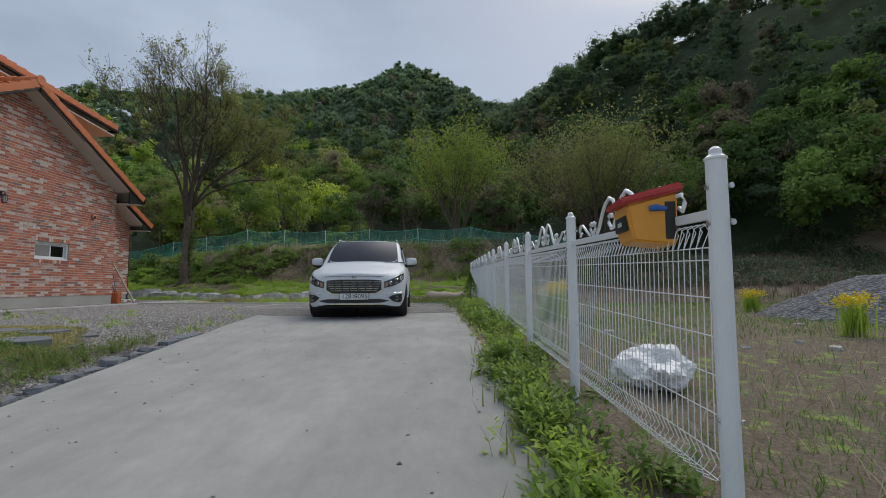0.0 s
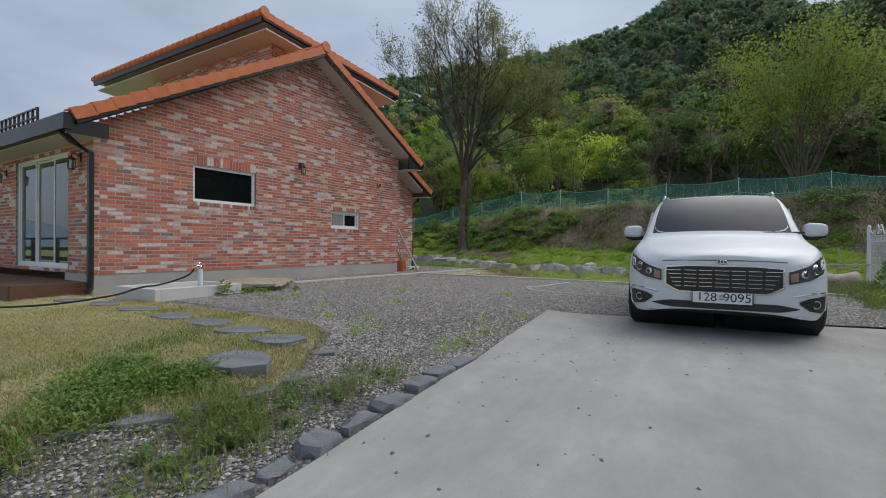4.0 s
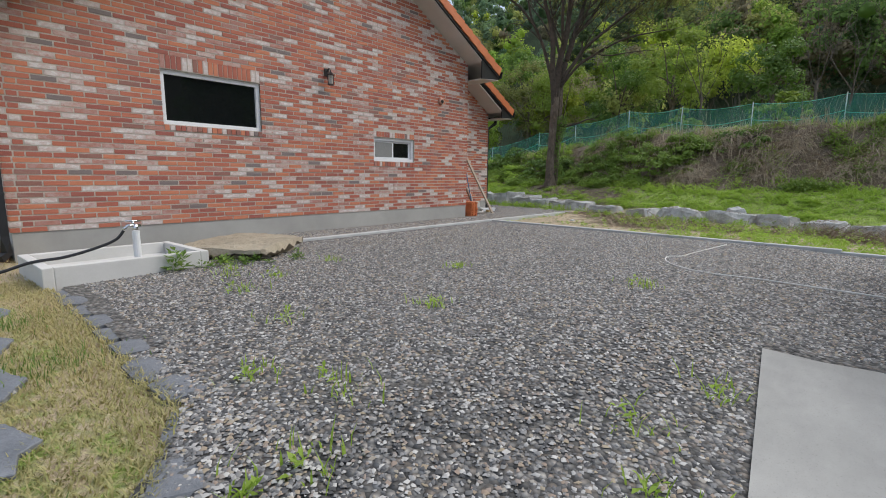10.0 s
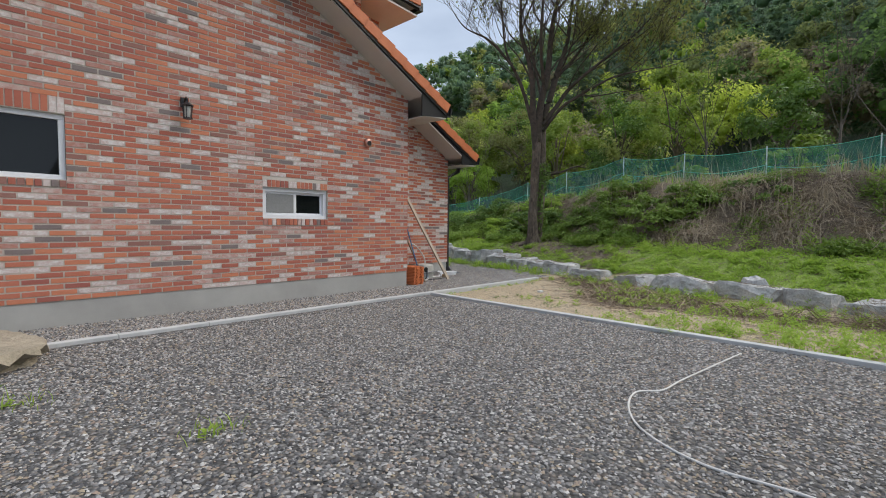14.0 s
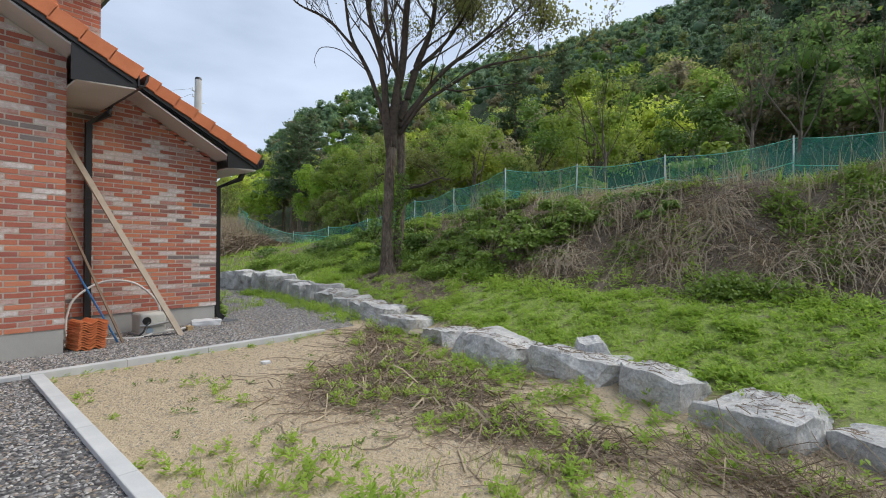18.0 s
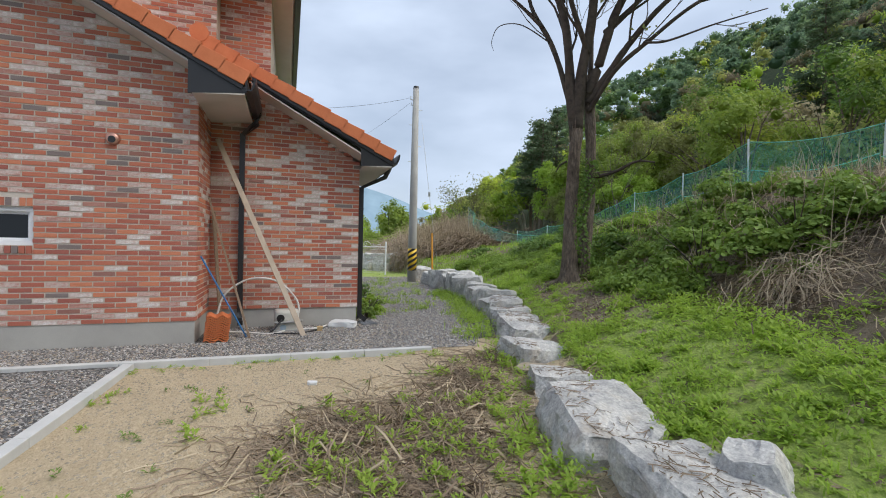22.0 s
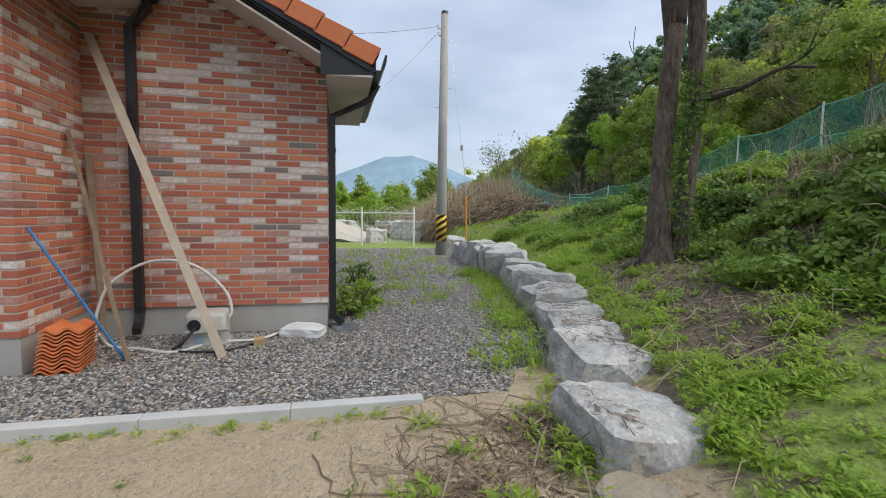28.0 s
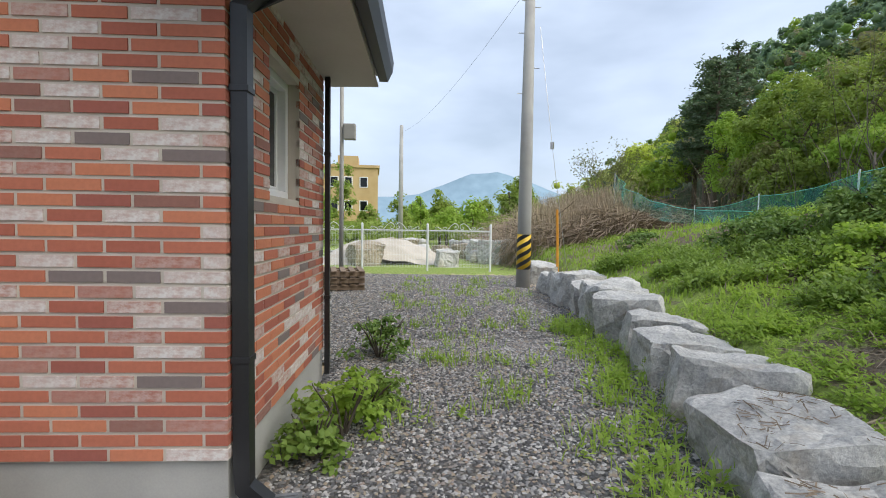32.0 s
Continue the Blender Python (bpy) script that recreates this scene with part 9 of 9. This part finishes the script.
# log and small conifer behind the van
bm = bmesh.new()
tube(bm, [(-0.7 + 0.2 * i, 0.03 * math.sin(i * 1.7), 0.22 + 0.02 * math.sin(i)) for i in range(8)], [0.20 + 0.03 * math.sin(i * 2.1) for i in range(8)], 14)
for v in bm.verts:
    v.co += Vector((0, v.co.y, v.co.z - 0.22)).normalized() * noise.noise(v.co * 5) * 0.04
ob = new("log", from_bm("log", bm, M["pale_wood"], True))
ob.matrix_world = pose(0.1, 17.1, float(surface(0.1, 17.1)) - 0.02, 0, 0, 8)
tagged(ob, "weathered grey-brown log lying among the weeds", "log")
conifer = thing("small_conifer", "small dark green conifer beside the white fence", "tree", pose(0.85, 14.6, float(surface(0.85, 14.6))))
part("trunk", tubed([(0, 0, -0.05), (0.01, 0, 0.5), (0, 0, 0.95)], [0.022, 0.016, 0.005], 6), M["bark"], conifer)
u = rng.random((1500, 1)) ** 0.8
a = rng.uniform(0, 2 * np.pi, (1500, 1))
rr = (1 - u) * 0.42 * rng.uniform(0.2, 1.0, (1500, 1)) ** 0.5
part("crown", mesh_of("crown", *leaves(np.concatenate([np.cos(a) * rr, np.sin(a) * rr, 0.08 + u * 0.9], 1), 0.02, 0.3, 3.5), M["leaf_mid"]), None, conifer)
ob = new("pale_stone", from_bm("pale_stone", boulder(0.12, 0.08, 0.05, 31, 0.4, 0.01), M["white_plastic"]))
ob.matrix_world = pose(-8.91, 17.3, float(surface(-8.91, 17.3)) - 0.015, 0, 0, 80)
tagged(ob, "pale flat stone half sunk in the sand", "stone")

# ---- loose stones of the yard ----
def pebbles(k, x0, x1, y0, y1, keep, lo, hi, lift):
    p = scattered(k, x0, x1, y0, y1, keep, lift)
    k = len(p)
    s = rng.uniform(lo, hi, (k, 1)) * rng.uniform(0.7, 1.4, (k, 3)) * (1, 1, 0.62)
    base = np.array([(1, 0, 0), (0, 1, 0), (-1, 0, 0), (0, -1, 0), (0, 0, 1), (0, 0, -1)], dtype=float)
    shape = base[None] + rng.uniform(-0.28, 0.28, (k, 6, 3))
    a = rng.uniform(0, 2 * np.pi, k)
    c, sn = np.cos(a), np.sin(a)
    q = shape * s[:, None, :]
    x, y = q[..., 0] * c[:, None] - q[..., 1] * sn[:, None], q[..., 0] * sn[:, None] + q[..., 1] * c[:, None]
    v = np.stack([x, y, q[..., 2]], -1) + p[:, None, :]
    v = v[:, :5]
    tri = np.array([(0, 1, 4), (1, 2, 4), (2, 3, 4), (3, 0, 4)])
    return v.reshape(-1, 3), (np.arange(k)[:, None, None] * 5 + tri[None]).reshape(-1, 3)


def on_gravel(x, y):
    yard = (y < 15.2) & (x > -9.9) & (y > np.interp(x, [-11, -8.9, -5.7, -5.0, -4.4, -3.8, -3.4], [7.4, 7.25, 7.2, 6.7, 5.9, 5.9, 5.9]))
    yard &= ~((x > np.interp(y, [5.8, 6.9, 9.82], [-3.66, -3.55, -3.87])) & (y < 10.0 + (x + 3.86) * 0.2))
    side = (x < -10.1) & (x > -12.3) & (y > 15.85) & (y < np.interp(x, [-12, -10], [20.7, 19.6]))
    strip = (x < -10.1) & (x > -11.15) & (y > 9.8) & (y <= 15.85)
    back = (x <= -12.3) & ((y > 18.3) | (x < -15.1)) & (y < rock_line(x) + 0.1)
    front = (x < -3.64) & (x > -6.6) & (y > 0.6) & (y < 7.2) & ~on_lawn(x, y)
    return yard | side | strip | back | front


bulk("loose_gravel", *pebbles(205000, -10, 0.6, 5.8, 15.2, on_gravel, 0.0065, 0.0145, 0.006), M["pebble"], "loose grey crushed stones of the yard", "gravel")
bulk("loose_gravel", *pebbles(105000, -16, -10, 14, 22, on_gravel, 0.009, 0.019, 0.007), M["pebble"], "loose grey crushed stones beside the house", "gravel")
bulk("loose_gravel", *pebbles(46000, -6.6, -3.6, 0.6, 7.2, on_gravel, 0.007, 0.0145, 0.008), M["pebble"], "loose grey stones along the driveway", "gravel")
bulk("loose_gravel", *pebbles(12000, -11.15, -10.1, 9.7, 14, on_gravel, 0.009, 0.019, 0.007), M["pebble"], "loose grey stones in the strip along the wall", "gravel")
bulk("loose_gravel", *pebbles(42000, -24, -15.1, 15.2, 22, on_gravel, 0.012, 0.024, 0.007), M["pebble"], "loose grey stones behind the house", "gravel")
bulk("slab_grit", *pebbles(420, -3.7, 0.4, 0.5, 10.2, lambda x, y: (x > -3.4) & (rng.random(len(x)) < 0.35 + 0.65 * (np.abs(x + 2.2 + 0.15 * y) < 0.9)), 0.006, 0.014, 0.022), M["basalt"], "small dark stones scattered over the concrete slab", "grit")
bulk("sand_grit", *pebbles(11000, -9.9, -3, 15.4, 19.2, lambda x, y: y < rock_line(x), 0.004, 0.016, 0.0), M["tan_rock"], "small tan stones and clods on the sand", "grit")

# ---- bricks of the walls, laid last ----
lay_bricks(wall_gable, EAST, CORNER - SOUTH, PLINTH + 0.006, lambda u: float(gable_under(SOUTH + u)), [(WIN1[0] - SOUTH, WIN1[1] - SOUTH, WIN1[2] - 0.09, WIN1[3] + 0.20), (WIN2[0] - SOUTH, WIN2[1] - SOUTH, WIN2[2] - 0.11, WIN2[3] + 0.12)], 0.1, lambda u, z: u > 6.9 and z < 3.2, head=0, tail=0)
soldier(wall_gable, EAST, WIN1[0] - SOUTH, WIN1[1] - SOUTH, WIN1[3] + 0.012, 0.185)
soldier(wall_gable, EAST, WIN1[0] - SOUTH, WIN1[1] - SOUTH, WIN1[2] - 0.085, 0.075, 0.01)
soldier(wall_gable, EAST, WIN2[0] - SOUTH, WIN2[1] - SOUTH, WIN2[3] + 0.01, 0.105)
soldier(wall_gable, EAST, WIN2[0] - SOUTH, WIN2[1] - SOUTH, WIN2[2] - 0.105, 0.098, 0.01)
lay_bricks(wall_wing, EAST2, NORTH - CORNER, PLINTH + 0.006, lambda u: float(roof2_under(CORNER + u)) + 0.1, [], 0.06, lambda u, z: z < 3.4, tail=0)
lay_bricks(wall_north, NORTHW, WALL2_X - BACK, PLINTH + 0.006, lambda u: 3.7, [WIN_N], 0.13, lambda u, z: True, head=1)
lay_bricks(wall_return, RETURN, WALL_X - WALL2_X, PLINTH + 0.006, lambda u: 4.5, [], 0.2, lambda u, z: z < 2.6, head=1)
lay_bricks(wall_south, SOUTHW, 19.0 + WALL_X, PLINTH + 0.006, lambda u: 3.5, [DOOR_S], 0.2, tail=1)
lay_bricks(upper_front, pose(UP_X, UP_Y0, 0, 0, 0, 90), CORNER - UP_Y0, 4.4, lambda u: 7.55, [], 0.1)
lay_bricks(upper_side, pose(-13.2, CORNER, 0, 0, 0, 90), UP_Y1 - CORNER, 4.4, lambda u: 7.3, [], 0.1)
lay_bricks(upper_rest, pose(-19.2, UP_Y0, 0, 0, 0, 0), 19.2 + UP_X, 4.4, lambda u: 7.6, [], 0.1)
